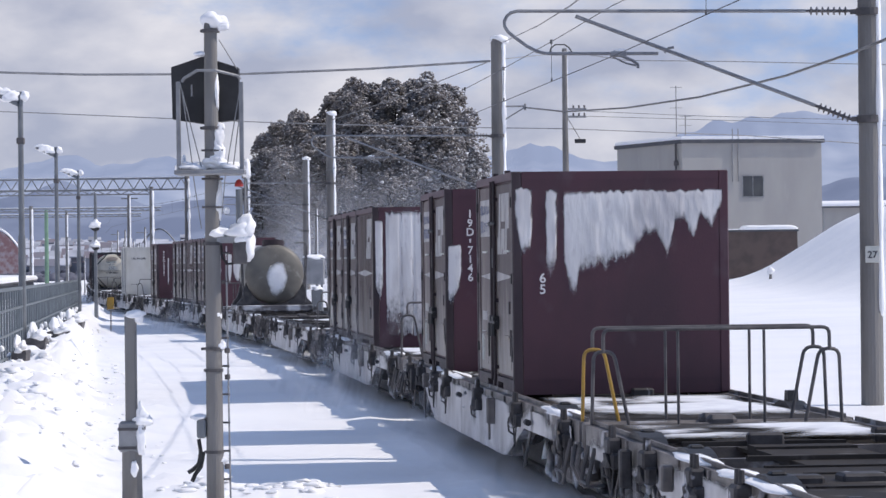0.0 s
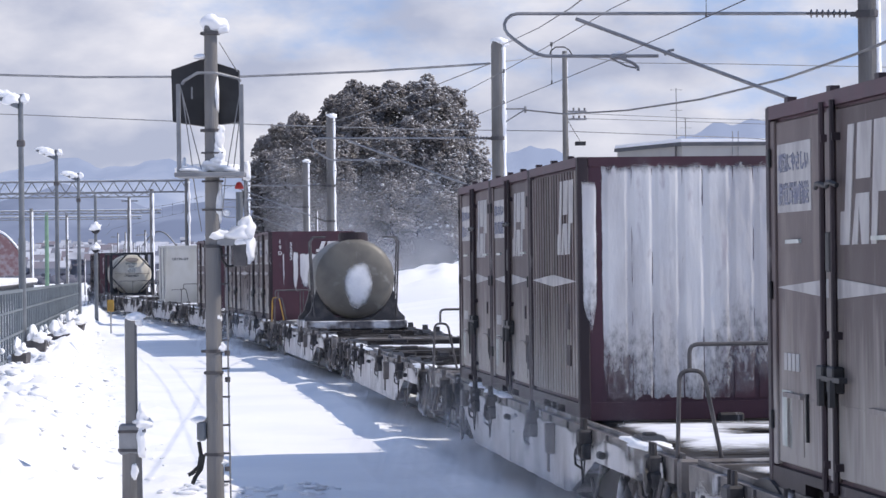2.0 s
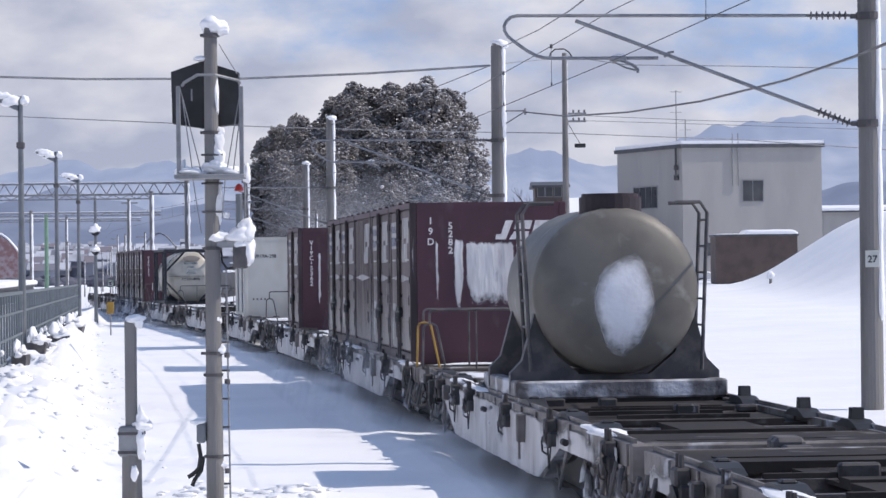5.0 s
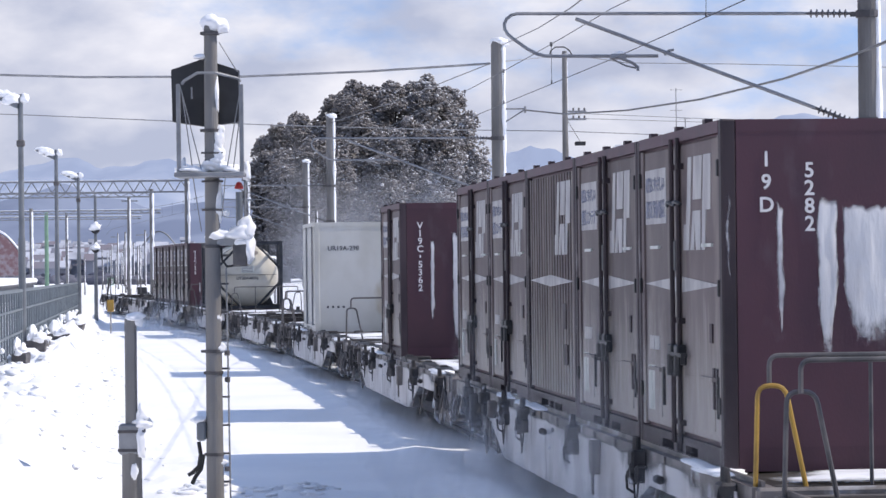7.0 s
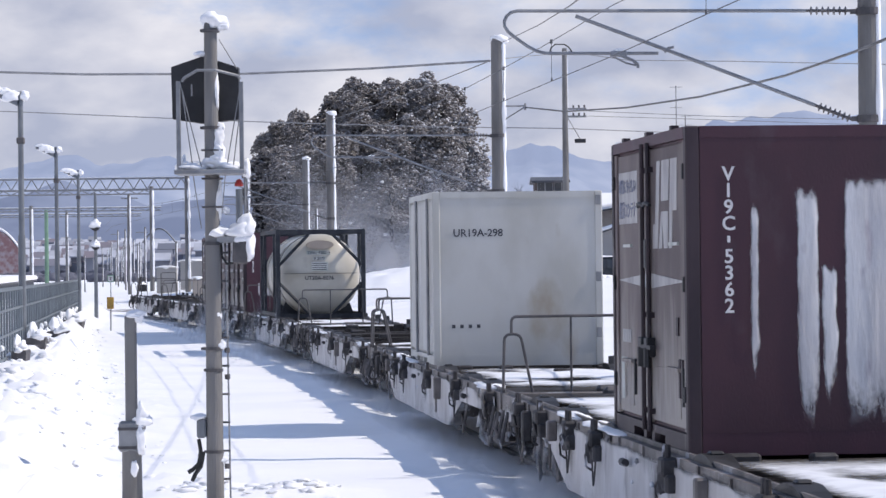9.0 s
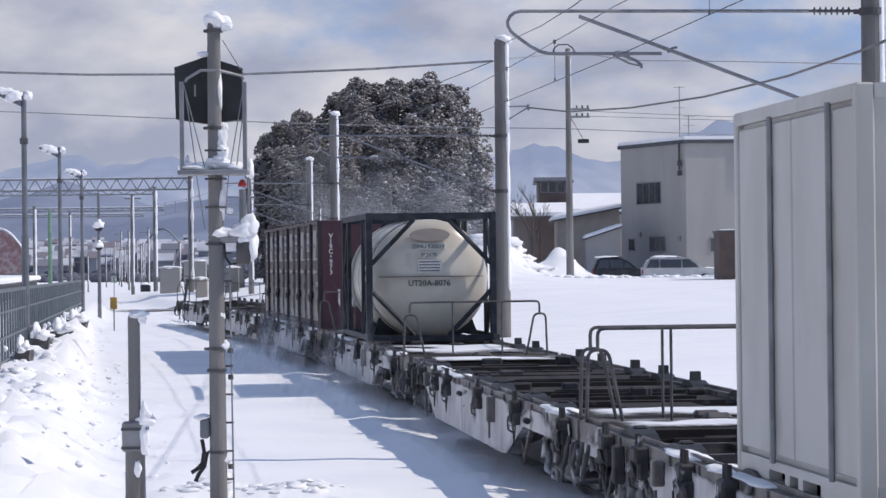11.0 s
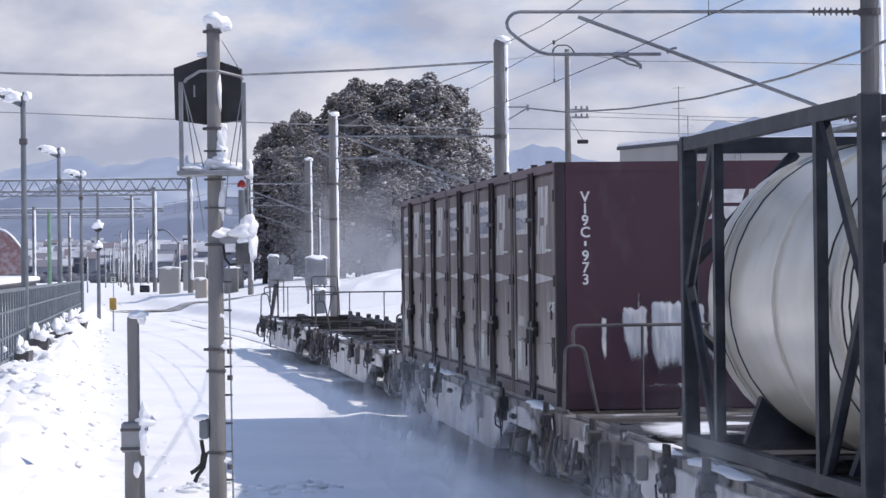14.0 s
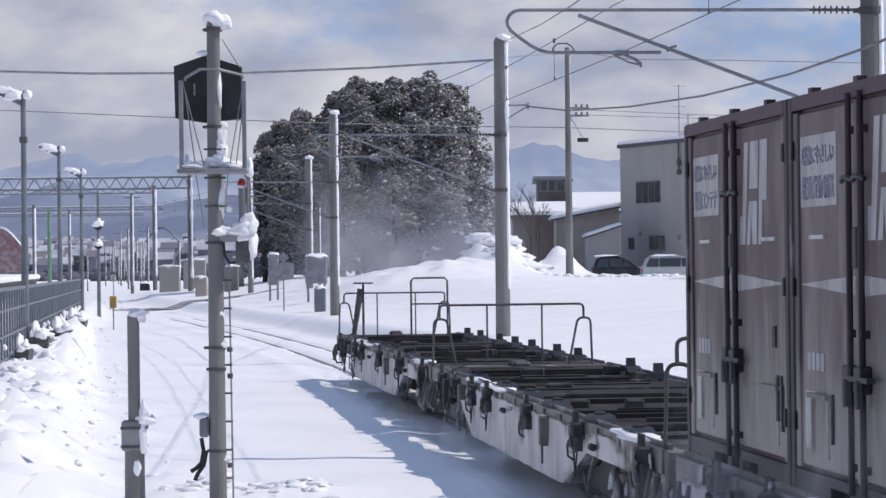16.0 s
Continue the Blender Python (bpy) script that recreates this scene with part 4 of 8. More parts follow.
    for text, z in ((top, 2.07), (low, 1.86)):
        letters(text, 0.128 if len(text) > 6 else 0.15, BLUE_INK, "notice_text", c, m @ Matrix.Translation((-hl + 0.75, z, d + 0.009)), "blue lettering")
    bm = bmesh.new()
    logo(bm, m @ Matrix.Translation((0, 0, d)), 0.16, 1.58, 0.95 if style == "vent" else 1.15, 0.70, 0.006)
    part("emblem", bm, WHITE_PAINT, c, "white company emblem")
    bm = bmesh.new()
    slab(bm, m, -hl + 0.32, -hl + 0.62, 0.30, 0.66, d, d + 0.006)
    part("sticker", bm, STICKER, c, "faded sticker")
    bm = bmesh.new()
    for k in range(4):
        slab(bm, m, -hl + 0.40 + k * 0.12, -hl + 0.49 + k * 0.12, 0.79, 0.90, d, d + 0.006)
    part("owner_mark", bm, WHITE_PAINT, c)
    for a, b, z0, z1 in ((hl - 0.52, hl - 0.46, 0.42, 0.72), (hl - 0.40, hl - 0.34, 0.42, 0.72), (hl - 0.62, hl - 0.52, 0.9, 1.04)):
        bm = bmesh.new()
        slab(bm, m, a, b, z0, z1, d, d + 0.012)
        part("card_holder", bm, POST_DARK, c)


def ribbed_side(c, side, rng, mat):
    m = side_turn(side)
    hl = CL / 2
    bm = bmesh.new()
    slab(bm, m, -hl + 0.11, hl - 0.11, 0.17, CH - 0.09, -0.08, -0.055)
    part("side_wall", bm, mat, c)
    n = 17
    for k in range(n):
        bm = bmesh.new()
        x = -hl + 0.16 + (CL - 0.32) * (k + 0.5) / n
        flat_shape(bm, m, [(x - 0.05, 0.2), (x + 0.05, 0.2), (x + 0.05, CH - 0.12), (x - 0.05, CH - 0.12)], -0.056, -0.012)
        part("rib", bm, mat, c)
    if side > 0:
        return
    bm = bmesh.new()
    pts = [(-1.65, 1.32), (0.0, 1.26), (1.65, 1.32), (0.0, 1.38)]
    flat_shape(bm, m, pts, -0.0115, -0.006)
    part("band", bm, WHITE_PAINT, c)
    bm = bmesh.new()
    logo(bm, m @ Matrix.Translation((0, 0, -0.0115)), 0.35, 1.58, 1.15, 0.72, 0.006)
    part("emblem", bm, WHITE_PAINT, c, "white company emblem")
    for a, b, z0, z1 in ((0.95, 1.15, 0.85, 1.1), (1.0, 1.25, 0.5, 0.7)):
        bm = bmesh.new()
        slab(bm, m, a, b, z0, z1, -0.0115, 0.0)
        part("card_holder", bm, POST_DARK, c)


def stacked(text, size, x, top, c, mat=None):
    """Characters one under another on the end wall."""
    for k, ch in enumerate(text):
        z = top - 0.105 - k * size
        if ch == ".":
            bm = bmesh.new()
            slab(bm, FRONT, x - 0.011, x + 0.011, z + 0.03, z + 0.08, -0.005, 0.003)
            part("number_mark", bm, mat or LETTER, c)
        else:
            letters(ch, 0.15, mat or LETTER, "number", c, FRONT @ Matrix.Translation((x, z, 0.003)))


def frost(c, sheets, seed, soft=0.045, ribs=False):
    """Driven snow on the end wall. Each sheet: the top's height, then (x, lower edge) along it; edges are ragged and thin out."""
    for n, (top, edge) in enumerate(sheets):
        bm = bmesh.new()
        xs = [p[0] for p in edge]
        zs = [p[1] for p in edge]
        x0, x1 = xs[0], xs[-1]
        count = max(5, int((x1 - x0) / 0.018))
        cols, cover = [], []
        for k in range(count + 1):
            x = x0 + (x1 - x0) * k / count
            q = noise.noise(Vector((x * 14.0, seed * 1.3 + n, 0.0))) + 0.7 * noise.noise(Vector((x * 37.0, seed * 2.1, 3.0)))
            b = float(np.interp(x, xs, zs)) + 0.045 * q
            t = top - 0.035 * abs(noise.noise(Vector((x * 6, seed + n, 7.0)))) - 0.03 * noise.noise(Vector((x * 21, seed, 9.0)))
            b = min(b, t - 0.01)
            near_side = min(1.0, 5.0 * min(k, count - k) / count)
            pitch = (CW - 0.5) / 8
            gap = abs((x + CW / 2 - 0.25) % pitch - pitch / 2) > 0.094
            sunk = 0.013 if ribs and gap else 0.0
            col = []
            rows = 12
            for j in range(rows + 1):
                f = j / rows
                z = t + (b - t) * f
                xx = x + (0.02 * noise.noise(Vector((z * 5.0, seed + n, k * 0.0))) + 0.008 * noise.noise(Vector((z * 19.0, seed + n, 2.0)))) * (0.15 if soft < 0.03 else 1 if count < 40 else 0.4)
                th = 0.016 * (0.55 + 0.9 * noise.noise(Vector((x * 8, z * 5, seed))) + 0.4 * noise.noise(Vector((x * 30, z * 4, seed)))) * near_side
                th *= min(1.0, 4 * (1 - f) + 0.05) * min(1.0, 8 * f + 0.05)
                inner = min((x - x0) / soft, (x1 - x) / soft, (t - z) / 0.05, (z - b) / (0.10 + 0.25 * (t - b)) if soft > 0.03 else 0.42 + 0.5 * (z - b) + 0.5 * noise.noise(Vector((x * 1.7, z * 0.8, seed))), 1.0)
                cover.append(max(0.0, inner))
                col.append(bm.verts.new(FRONT @ Vector((xx, z, -0.001 - sunk if j in (0, rows) or k in (0, count) else 0.002 + th - sunk))))
            cols.append(col)
        for a, b in zip(cols, cols[1:]):
            for j in range(len(a) - 1):
                bm.faces.new((a[j], a[j + 1], b[j + 1], b[j]))
        ob = part("frozen_snow", bm, FROST, c, "snow frozen on the end wall", smooth=True)
        ob.data.attributes.new("cover", "FLOAT", "POINT").data.foreach_set("value", cover)


def build_container(kind, number, seed, face="", label=""):
    rng = random.Random(seed)
    c = thing("cargo_container", label or "maroon steel railway container, grimy and frosted", "container", group="containers on the freight train")
    container_shell(c, MAROON, MAROON_SIDE, rng=rng)
    end_wall(c, MAROON, kind == "ribbed")
    for side in (-1, 1):
        if kind == "ribbed":
            ribbed_side(c, side, rng, MAROON_SIDE)
        else:
            door_side(c, side, rng, MAROON_SIDE, number, kind)
    for y in (-1.2, 0.0, 1.2):
        bm = bmesh.new()
        box(bm, -CW / 2, -CW / 2 + 0.06, y - 0.05, y + 0.05, CH - 0.004, CH + 0.03)
        part("lifting_lug", bm, POST_DARK, c)
    return c


def build_reefer():
    c = thing("insulated_container", "white insulated railway container with black lettering", "container", group="containers on the freight train")
    hw, hl = container_shell(c, REEFER, REEFER)
    bm = bmesh.new()
    slab(bm, FRONT, -CW / 2 + 0.11, CW / 2 - 0.11, 0.17, CH - 0.09, -0.035, -0.012)
    part("end_wall", bm, REEFER, c)
    for side in (-1, 1):
        m = side_turn(side)
        for a, b in ((-hl + 0.14, -0.02), (0.02, hl - 0.14)):
            bm = bmesh.new()
            slab(bm, m, a, b, 0.2, CH - 0.12, -0.05, -0.012, 0.01)
            leaf = part("door_leaf", bm, REEFER, c)
            bm = bmesh.new()
            x = (a + b) / 2 + 0.3
            rod(bm, m @ Vector((x, 0.15, 0.012)), m @ Vector((x, CH - 0.08, 0.012)), 0.02, seg=6)
            part("lock_rod", bm, GALV, leaf)
    letters("UR19A-298", 0.15, INK, "number_text", c, FRONT @ Matrix.Translation((-0.57, 1.86, -0.009)), "black lettering")
    for k in range(4):
        bm = bmesh.new()
        slab(bm, FRONT, -0.96 + k * 0.12, -0.91 + k * 0.12, 0.55, 0.60, -0.012, -0.006)
        part("small_marking", bm, INK, c)
    for z in (1.2, 2.3, 0.4):
        bm = bmesh.new()
        slab(bm, FRONT, hw - 0.1, hw - 0.02, z, z + 0.14, -0.02, 0.02, 0.006)
        part("bracket", bm, GALV, c)
    return c


def dished(bm, y0, y1, r, seg=36, dish=0.42, cz=0.0):
    """A tank lying along y with domed ends."""
    prof = []
    for k in range(7):
        a = math.pi / 2 * k / 6
        prof.append((max(0.02, r * math.sin(a)), y0 - dish * math.cos(a)))
    for f in (0.02, 0.35, 0.65, 0.98):
        prof.append((r, y0 + (y1 - y0) * f))
    for k in range(7):
        a = math.pi / 2 * (6 - k) / 6
        prof.append((max(0.02, r * math.sin(a)), y1 + dish * math.cos(a)))
    lathe(bm, prof, seg, Matrix.Translation((0, 0, cz)) @ Matrix.Rotation(radians(-90), 4, "X"))


def build_frame_tank():
    """A twenty-foot tank in an open frame."""
    L, W, H = 6.058, 2.438, 2.438
    c = thing("tank_container", "cream tank container inside a blue-grey steel frame", "tank container", group="containers on the freight train")
    bm = bmesh.new()
    dished(bm, -L / 2 + 0.62, L / 2 - 0.62, 1.12, cz=1.2)
    part("tank", bm, TANK_CREAM, c, "cream painted tank barrel", smooth=True)
    for sy in (-1, 1):
        y = sy * (L / 2 - 0.07)
        for sx in (-1, 1):
            bm = bmesh.new()
            x = sx * (W / 2 - 0.06)
            box(bm, x - 0.06, x + 0.06, y - 0.07, y + 0.07, 0, H, bevel=0.012)
            part("corner_post", bm, FRAME_BLUE, c)
        for z in (0.09, H - 0.07):
            bm = bmesh.new()
            box(bm, -W / 2 + 0.12, W / 2 - 0.12, y - 0.05, y + 0.05, z - 0.06, z + 0.06)
            part("end_rail", bm, FRAME_BLUE, c)
        for sx in (-1, 1):
            for za, zb in ((0.15, 0.98), (H - 0.13, H - 0.96)):
                bm = bmesh.new()
                rod(bm, (sx * 0.32, y, za), (sx * (W / 2 - 0.1), y, zb), 0.045, seg=6)
                part("brace", bm, FRAME_BLUE, c)
    for sx in (-1, 1):
        x = sx * (W / 2 - 0.05)
        for z in (0.12, H - 0.06):
            bm = bmesh.new()
            box(bm, x - 0.04, x + 0.04, -L / 2 + 0.14, L / 2 - 0.14, z - 0.05, z + 0.05)
            part("side_rail", bm, FRAME_BLUE, c)
        for sy in (-1, 1):
            for za, zb in ((H - 0.1, 1.3), (0.15, 1.3)):
                bm = bmesh.new()
                rod(bm, (x, sy * (L / 2 - 1.2), za), (x, sy * (L / 2 - 0.14), zb), 0.04, seg=6)
                part("brace", bm, FRAME_BLUE, c)
            bm = bmesh.new()
            box(bm, x - 0.035, x + 0.035, sy * 1.7 - 0.05, sy * 1.7 + 0.05, 0.17, H - 0.11)
            part("upright", bm, FRAME_BLUE, c)
    for y in (-1.7, 1.7):
        bm = bmesh.new()
        prism(bm, [(-1.0, 0.15), (1.0, 0.15), (0.85, 0.55), (0.5, 0.3), (0, 0.2), (-0.5, 0.3), (-0.85, 0.55)], "y", y - 0.06, y + 0.06)
        part("saddle", bm, FRAME_BLUE, c)
    for y in (-1.9, 0.0, 1.9):
        bm = bmesh.new()
        lathe(bm, [(1.12, -0.04), (1.14, -0.03), (1.14, 0.03), (1.12, 0.04)], 36, Matrix.Translation((0, y, 1.2)) @ Matrix.Rotation(radians(-90), 4, "X"))
        part("hoop_band", bm, TANK_CREAM, c)
    for y in (-2.25, -2.05, -1.55, 1.55, 2.05):
        bm = bmesh.new()
        lathe(bm, [(1.12, -0.014), (1.127, -0.012), (1.127, 0.012), (1.12, 0.014)], 36, Matrix.Translation((0, y, 1.2)) @ Matrix.Rotation(radians(-90), 4, "X"))
        part("seam", bm, FRAME_BLUE, c)
    # walkway on top
    bm = bmesh.new()
    box(bm, -0.3, 0.3, -2.0, 2.0, H - 0.02, H + 0.01)
    part("walkway", bm, GALV, c)
    front = Matrix(((1, 0, 0, 0), (0, 0, -1, -L / 2 + 0.155), (0, 1, 0, 0), (0, 0, 0, 1)))
    bm = bmesh.new()
    pts = [(0.37 * math.cos(a), 2.02 + 0.12 * math.sin(a)) for a in np.linspace(0, math.tau, 24, endpoint=False)]
    flat_shape(bm, front, pts, -0.2, -0.03)
    part("faded_patch", bm, TAN_WALL, c, "faded oval marking")
    for a, b, z0, z1, d in ((-0.36, 0.28, 1.75, 1.86, -0.07), (-0.19, 0.14, 1.60, 1.70, -0.035), (-0.24, 0.21, 1.31, 1.56, -0.012)):
        bm = bmesh.new()
        slab(bm, front, a, b, z0, z1, d - 0.14, d)
        part("plate", bm, STICKER, c, "faded lettered plate")
    letters("ZENU 920519", 0.105, INK, "number_text", c, front @ Matrix.Translation((-0.04, 1.77, -0.066)))
    letters("IP.2070", 0.10, INK, "number_text", c, front @ Matrix.Translation((-0.03, 1.615, -0.031)))
    letters("UT20A-8076", 0.15, INK, "number_text", c, front @ Matrix.Translation((-0.03, 1.07, 0.002)))
    for k in range(4):
        bm = bmesh.new()
        slab(bm, front, -0.22, 0.17, 1.34 + k * 0.055, 1.36 + k * 0.055, -0.013, -0.008)
        part("small_print", bm, INK, c)
    bm = bmesh.new()
    slab(bm, front, -0.98, 0.98, 1.235, 1.247, -0.12, 0.0)
    part("seam", bm, FRAME_BLUE, c)
    return c, L


def build_skid_tank():
    """A short drum tank on a low skid, with a dome and a rail on top."""
    L = 3.3
    c = thing("drum_tank_container", "olive-grey drum tank container on a skid, frost on its end", "tank container", group="containers on the freight train")
    bm = bmesh.new()
    dished(bm, -L / 2 + 0.42, L / 2 - 0.42, 0.95, dish=0.26, cz=1.2)
    part("tank", bm, TANK_GREY, c, "olive-grey tank barrel", smooth=True)
    bm = bmesh.new()
    rod(bm, (0, -0.9, 2.0), (0, -0.9, 2.27), 0.36, seg=24)
    rod(bm, (0, -0.9, 2.27), (0, -0.9, 2.31), 0.33, seg=24)
    part("dome", bm, POST_DARK, c, "dark dome cover")
    for y in (-L / 2 + 0.60, L / 2 - 0.60):
        bm = bmesh.new()
        prism(bm, [(-1.2, 0.05), (1.2, 0.05), (1.2, 0.28), (1.06, 0.42), (0.93, 0.9), (0.86, 1.15), (0.7, 0.5), (0.4, 0.25), (-0.4, 0.25), (-0.7, 0.5), (-0.86, 1.15), (-0.93, 0.9), (-1.06, 0.42), (-1.2, 0.28)], "y", y - 0.09, y + 0.09)
        part("cradle", bm, DARK_STEEL, c)
    for sx in (-1, 1):
        bm = bmesh.new()
        box(bm, sx * 1.12 - 0.08, sx * 1.12 + 0.08, -L / 2, L / 2, 0.0, 0.2, bevel=0.02)
        part("skid", bm, ICE_PACK, c, "snow-caked skid beam")
        bm = bmesh.new()
        tube(bm, [(sx * 0.98, -L / 2 + 0.4, 0.3), (sx * 1.06, -L / 2 + 0.4, 2.08), (sx * 0.98, -L / 2 + 0.4, 2.2), (sx * 0.7, -L / 2 + 0.4, 2.2)], 0.022)
        tube(bm, [(sx * 0.98, -L / 2 + 0.9, 0.3), (sx * 1.06, -L / 2 + 0.9, 2.08), (sx * 0.98, -L / 2 + 0.9, 2.2), (sx * 0.7, -L / 2 + 0.9, 2.2)], 0.022)
        for z in np.arange(0.5, 2.3, 0.3):
            rod(bm, (sx * (0.985 + 0.04 * (z - 0.3)), -L / 2 + 0.4, z), (sx * (0.985 + 0.04 * (z - 0.3)), -L / 2 + 0.9, z), 0.014, seg=5)
        part("ladder", bm, DARK_STEEL, c)
    bm = bmesh.new()
    box(bm, -1.2, 1.2, -L / 2, -L / 2 + 0.16, 0.0, 0.2, bevel=0.02)
    part("end_beam", bm, ICE_PACK, c)
    bm = bmesh.new()
    box(bm, -1.2, 1.2, L / 2 - 0.16, L / 2, 0.0, 0.2, bevel=0.02)
    part("end_beam", bm, ICE_PACK, c)
    bm = bmesh.new()
    rows = []
    for i in range(7):
        f = i / 6
        ring = []
        for k in range(20):
            a = k * math.tau / 20
            rr = f * (1 + 0.18 * noise.noise(Vector((math.cos(a), math.sin(a), 4.0))))
            x, z = 0.40 * rr * math.cos(a), 1.12 + 0.52 * rr * math.sin(a) * (1.0 if math.sin(a) > 0 else 1.15) - (0.12 * f if math.sin(a) < -0.8 else 0)
            q = (x * x + (z - 1.2) ** 2) / 0.95**2
            y = -L / 2 + 0.42 - 0.26 * math.sqrt(max(0.0, 1 - q)) - 0.012 * (1 - f * f) - (0.004 if f < 1 else -0.006)
            ring.append(bm.verts.new((x + 0.06, y, z)))
        rows.append(ring)
    for a, b in zip(rows, rows[1:]):
        for k in range(20):
            j = (k + 1) % 20
            bm.faces.new((a[k], a[j], b[j], b[k]))
    ob = part("frozen_snow", bm, DECK_SNOW, c, "round patch of driven snow", smooth=True)
    ob.data.attributes.new("cover", "FLOAT", "POINT").data.foreach_set("value", [0.95 * (1 - (i / 6) ** 2.2) for i in range(7) for k in range(20)])
    return c, L


def build_train():
    # front edge of each deck, length, rails (front hoop, rear hoop), stretches with snow, loaded slots
    dark = (DARK_STEEL, DARK_STEEL)
    yel = (YELLOW, DARK_STEEL)
    plan = [(8.4, 19.6, None, dark, [(7.0, 9.6)], ()),
            (28.5, 19.6, yel, None, [(-9.6, -4.4), (-0.2, 3.6), (7.4, 9.6)], (1, 3)),
            (48.8, 19.6, dark, None, [(-9.6, -4.3), (7.5, 9)], (1, 2, 3)),
            (69.0, 19.6, dark, None, [(-9.78, -7.9), (1.0, 4.5)], ()),
            (89.6, 19.6, None, dark, [(3, 9)], (2,)),
            (110.0, 19.6, yel, None, [(-9.75, -8.3)], (0, 1, 2, 3, 4)),
            (130.7, 19.6, None, None, [(-9.5, -2), (2.2, 9)], (2,)),
            # at this joint the white sheets stand in for the bright sheen of wet ice
            (150.6, 19.6, dark, dark, [(-9.5, -1.5), (8.3, 9.72)], (2,)),
            (170.5, 19.6, dark, None, [(-9.75, -7.8), (7.5, 9.6)], ()),
            (190.6, 19.6, dark, None, [(-9.5, -2.2), (4.4, 9)], (2, 3)),
            (210.9, 19.6, dark, None, [], (0, 1, 2, 3, 4)),
            (231.2, 19.6, dark, None, [(-9.7, -8.7)], ()),
            (251.2, 19.6, dark, dark, [], ())]
    masters = {}
    wagons = []
    for k, (s0, length, front, rear, snow, loads) in enumerate(plan):
        if length in masters:
            w = copy_thing(masters[length], Matrix.Identity(4))
        else:
            w = masters[length] = build_wagon(length, len(masters) + 3)
        wagons.append((w, s0, length, front, rear, snow, loads, k))
    for w, s0, length, front, rear, snow, loads, k in wagons:
        tagged(w, "flat container wagon, its underframe caked with ice" if loads else "empty flat container wagon with a wet dark deck")
        if front:
            build_end_rail(w, length, -1, front)
        if rear:
            build_end_rail(w, length, 1, rear, k == len(plan) - 1)
        slots = range(5)
        for n in slots:
            if n in loads:
                continue
            for f in (0.3, 3.3) if n % 2 else (1.8,):
                y = -length / 2 + 0.25 + n * 3.75 + f
                if abs(y) < length / 2 - 0.2:
                    for side in (-1, 1):
                        build_lock(w, y, side)
        for a, b in snow:
            deck_snow(w, a, b, k)
        if k in (2, 5, 9, 10):
            for layer, (x, top, dense) in enumerate(((-1.55, 2.0, 0.75), (-2.1, 1.3, 0.6), (-2.7, 0.8, 0.45))):
                powder_plume(w, length, x, top, dense * (1.1 if k == 10 else 0.6), layer + k)
        MOVERS.append((w, s0 + length / 2, HALF_BASE, 0.0, 0.0))

    def load(c, wagon, front_s, length=CL):
        s0, ln = plan[wagon][0], plan[wagon][1]
        MOVERS.append((c, s0 + ln / 2, HALF_BASE, front_s + length / 2 - s0 - ln / 2, 1.0))

    c = build_container("door", 1, 1, label="maroon container, thick frozen snow over its end wall")
    stacked("65", 0.125, -0.89, 1.36, c)
    frost(c, [(2.34, [(-1.2, 1.9), (-1.12, 1.5), (-1.02, 1.55), (-0.99, 2.2)]), (2.32, [(-0.86, 1.4), (-0.80, 1.25), (-0.73, 1.45), (-0.71, 2.1)]),
              (2.3, [(-0.66, 1.5), (-0.58, 1.1), (-0.52, 0.98), (-0.47, 1.3), (-0.2, 1.38), (0.1, 1.45), (0.3, 1.75), (0.42, 1.72), (0.53, 1.45), (0.62, 1.9), (0.72, 1.92), (0.82, 1.65), (0.92, 1.98), (1.02, 1.8), (1.12, 2.0), (1.17, 2.2)])], 3)
    load(c, 1, 34.15)
    c = build_container("door", 2, 2, label="maroon container with stacked white numerals on its end")
    stacked("19D.7146", 0.124, -0.88, 2.21, c)
    frost(c, [(1.75, [(-1.20, 0.85), (-1.1, 0.9), (-1.03, 1.1), (-0.99, 1.4)]), (2.15, [(-0.79, 1.3), (-0.76, 0.98), (-0.72, 1.1), (-0.71, 1.6)]), (2.25, [(-0.52, 1.6), (-0.49, 1.35)]),
              (1.8, [(-0.5, 1.1), (-0.44, 0.85), (-0.37, 0.8), (-0.34, 1.1)]), (1.9, [(0.1, 1.3), (0.2, 0.9), (0.32, 0.8), (0.4, 1.2)]), (0.36, [(-0.3, 0.3), (0.1, 0.27), (0.3, 0.32)])], 5)
    load(c, 1, 41.84)
    c = build_container("ribbed", 3, 3, label="ribbed maroon container, its end wall white with frozen snow")
    frost(c, [(2.47, [(-1.00, 0.25), (-0.8, 0.20), (-0.4, 0.22), (0.0, 0.2), (0.4, 0.24), (0.7, 0.5), (0.9, 0.42), (1.15, 0.6)]), (2.3, [(-1.19, 1.1), (-1.10, 0.8), (-1.04, 1.2)])], 8, 0.02, True)
    load(c, 2, 54.43)
    load(build_container("door", 4, 4), 2, 54.43 + 3.75)
    load(build_container("door", 5, 5), 2, 54.43 + 7.5)
    c, ln = build_skid_tank()
    load(c, 4, 98.1, ln)
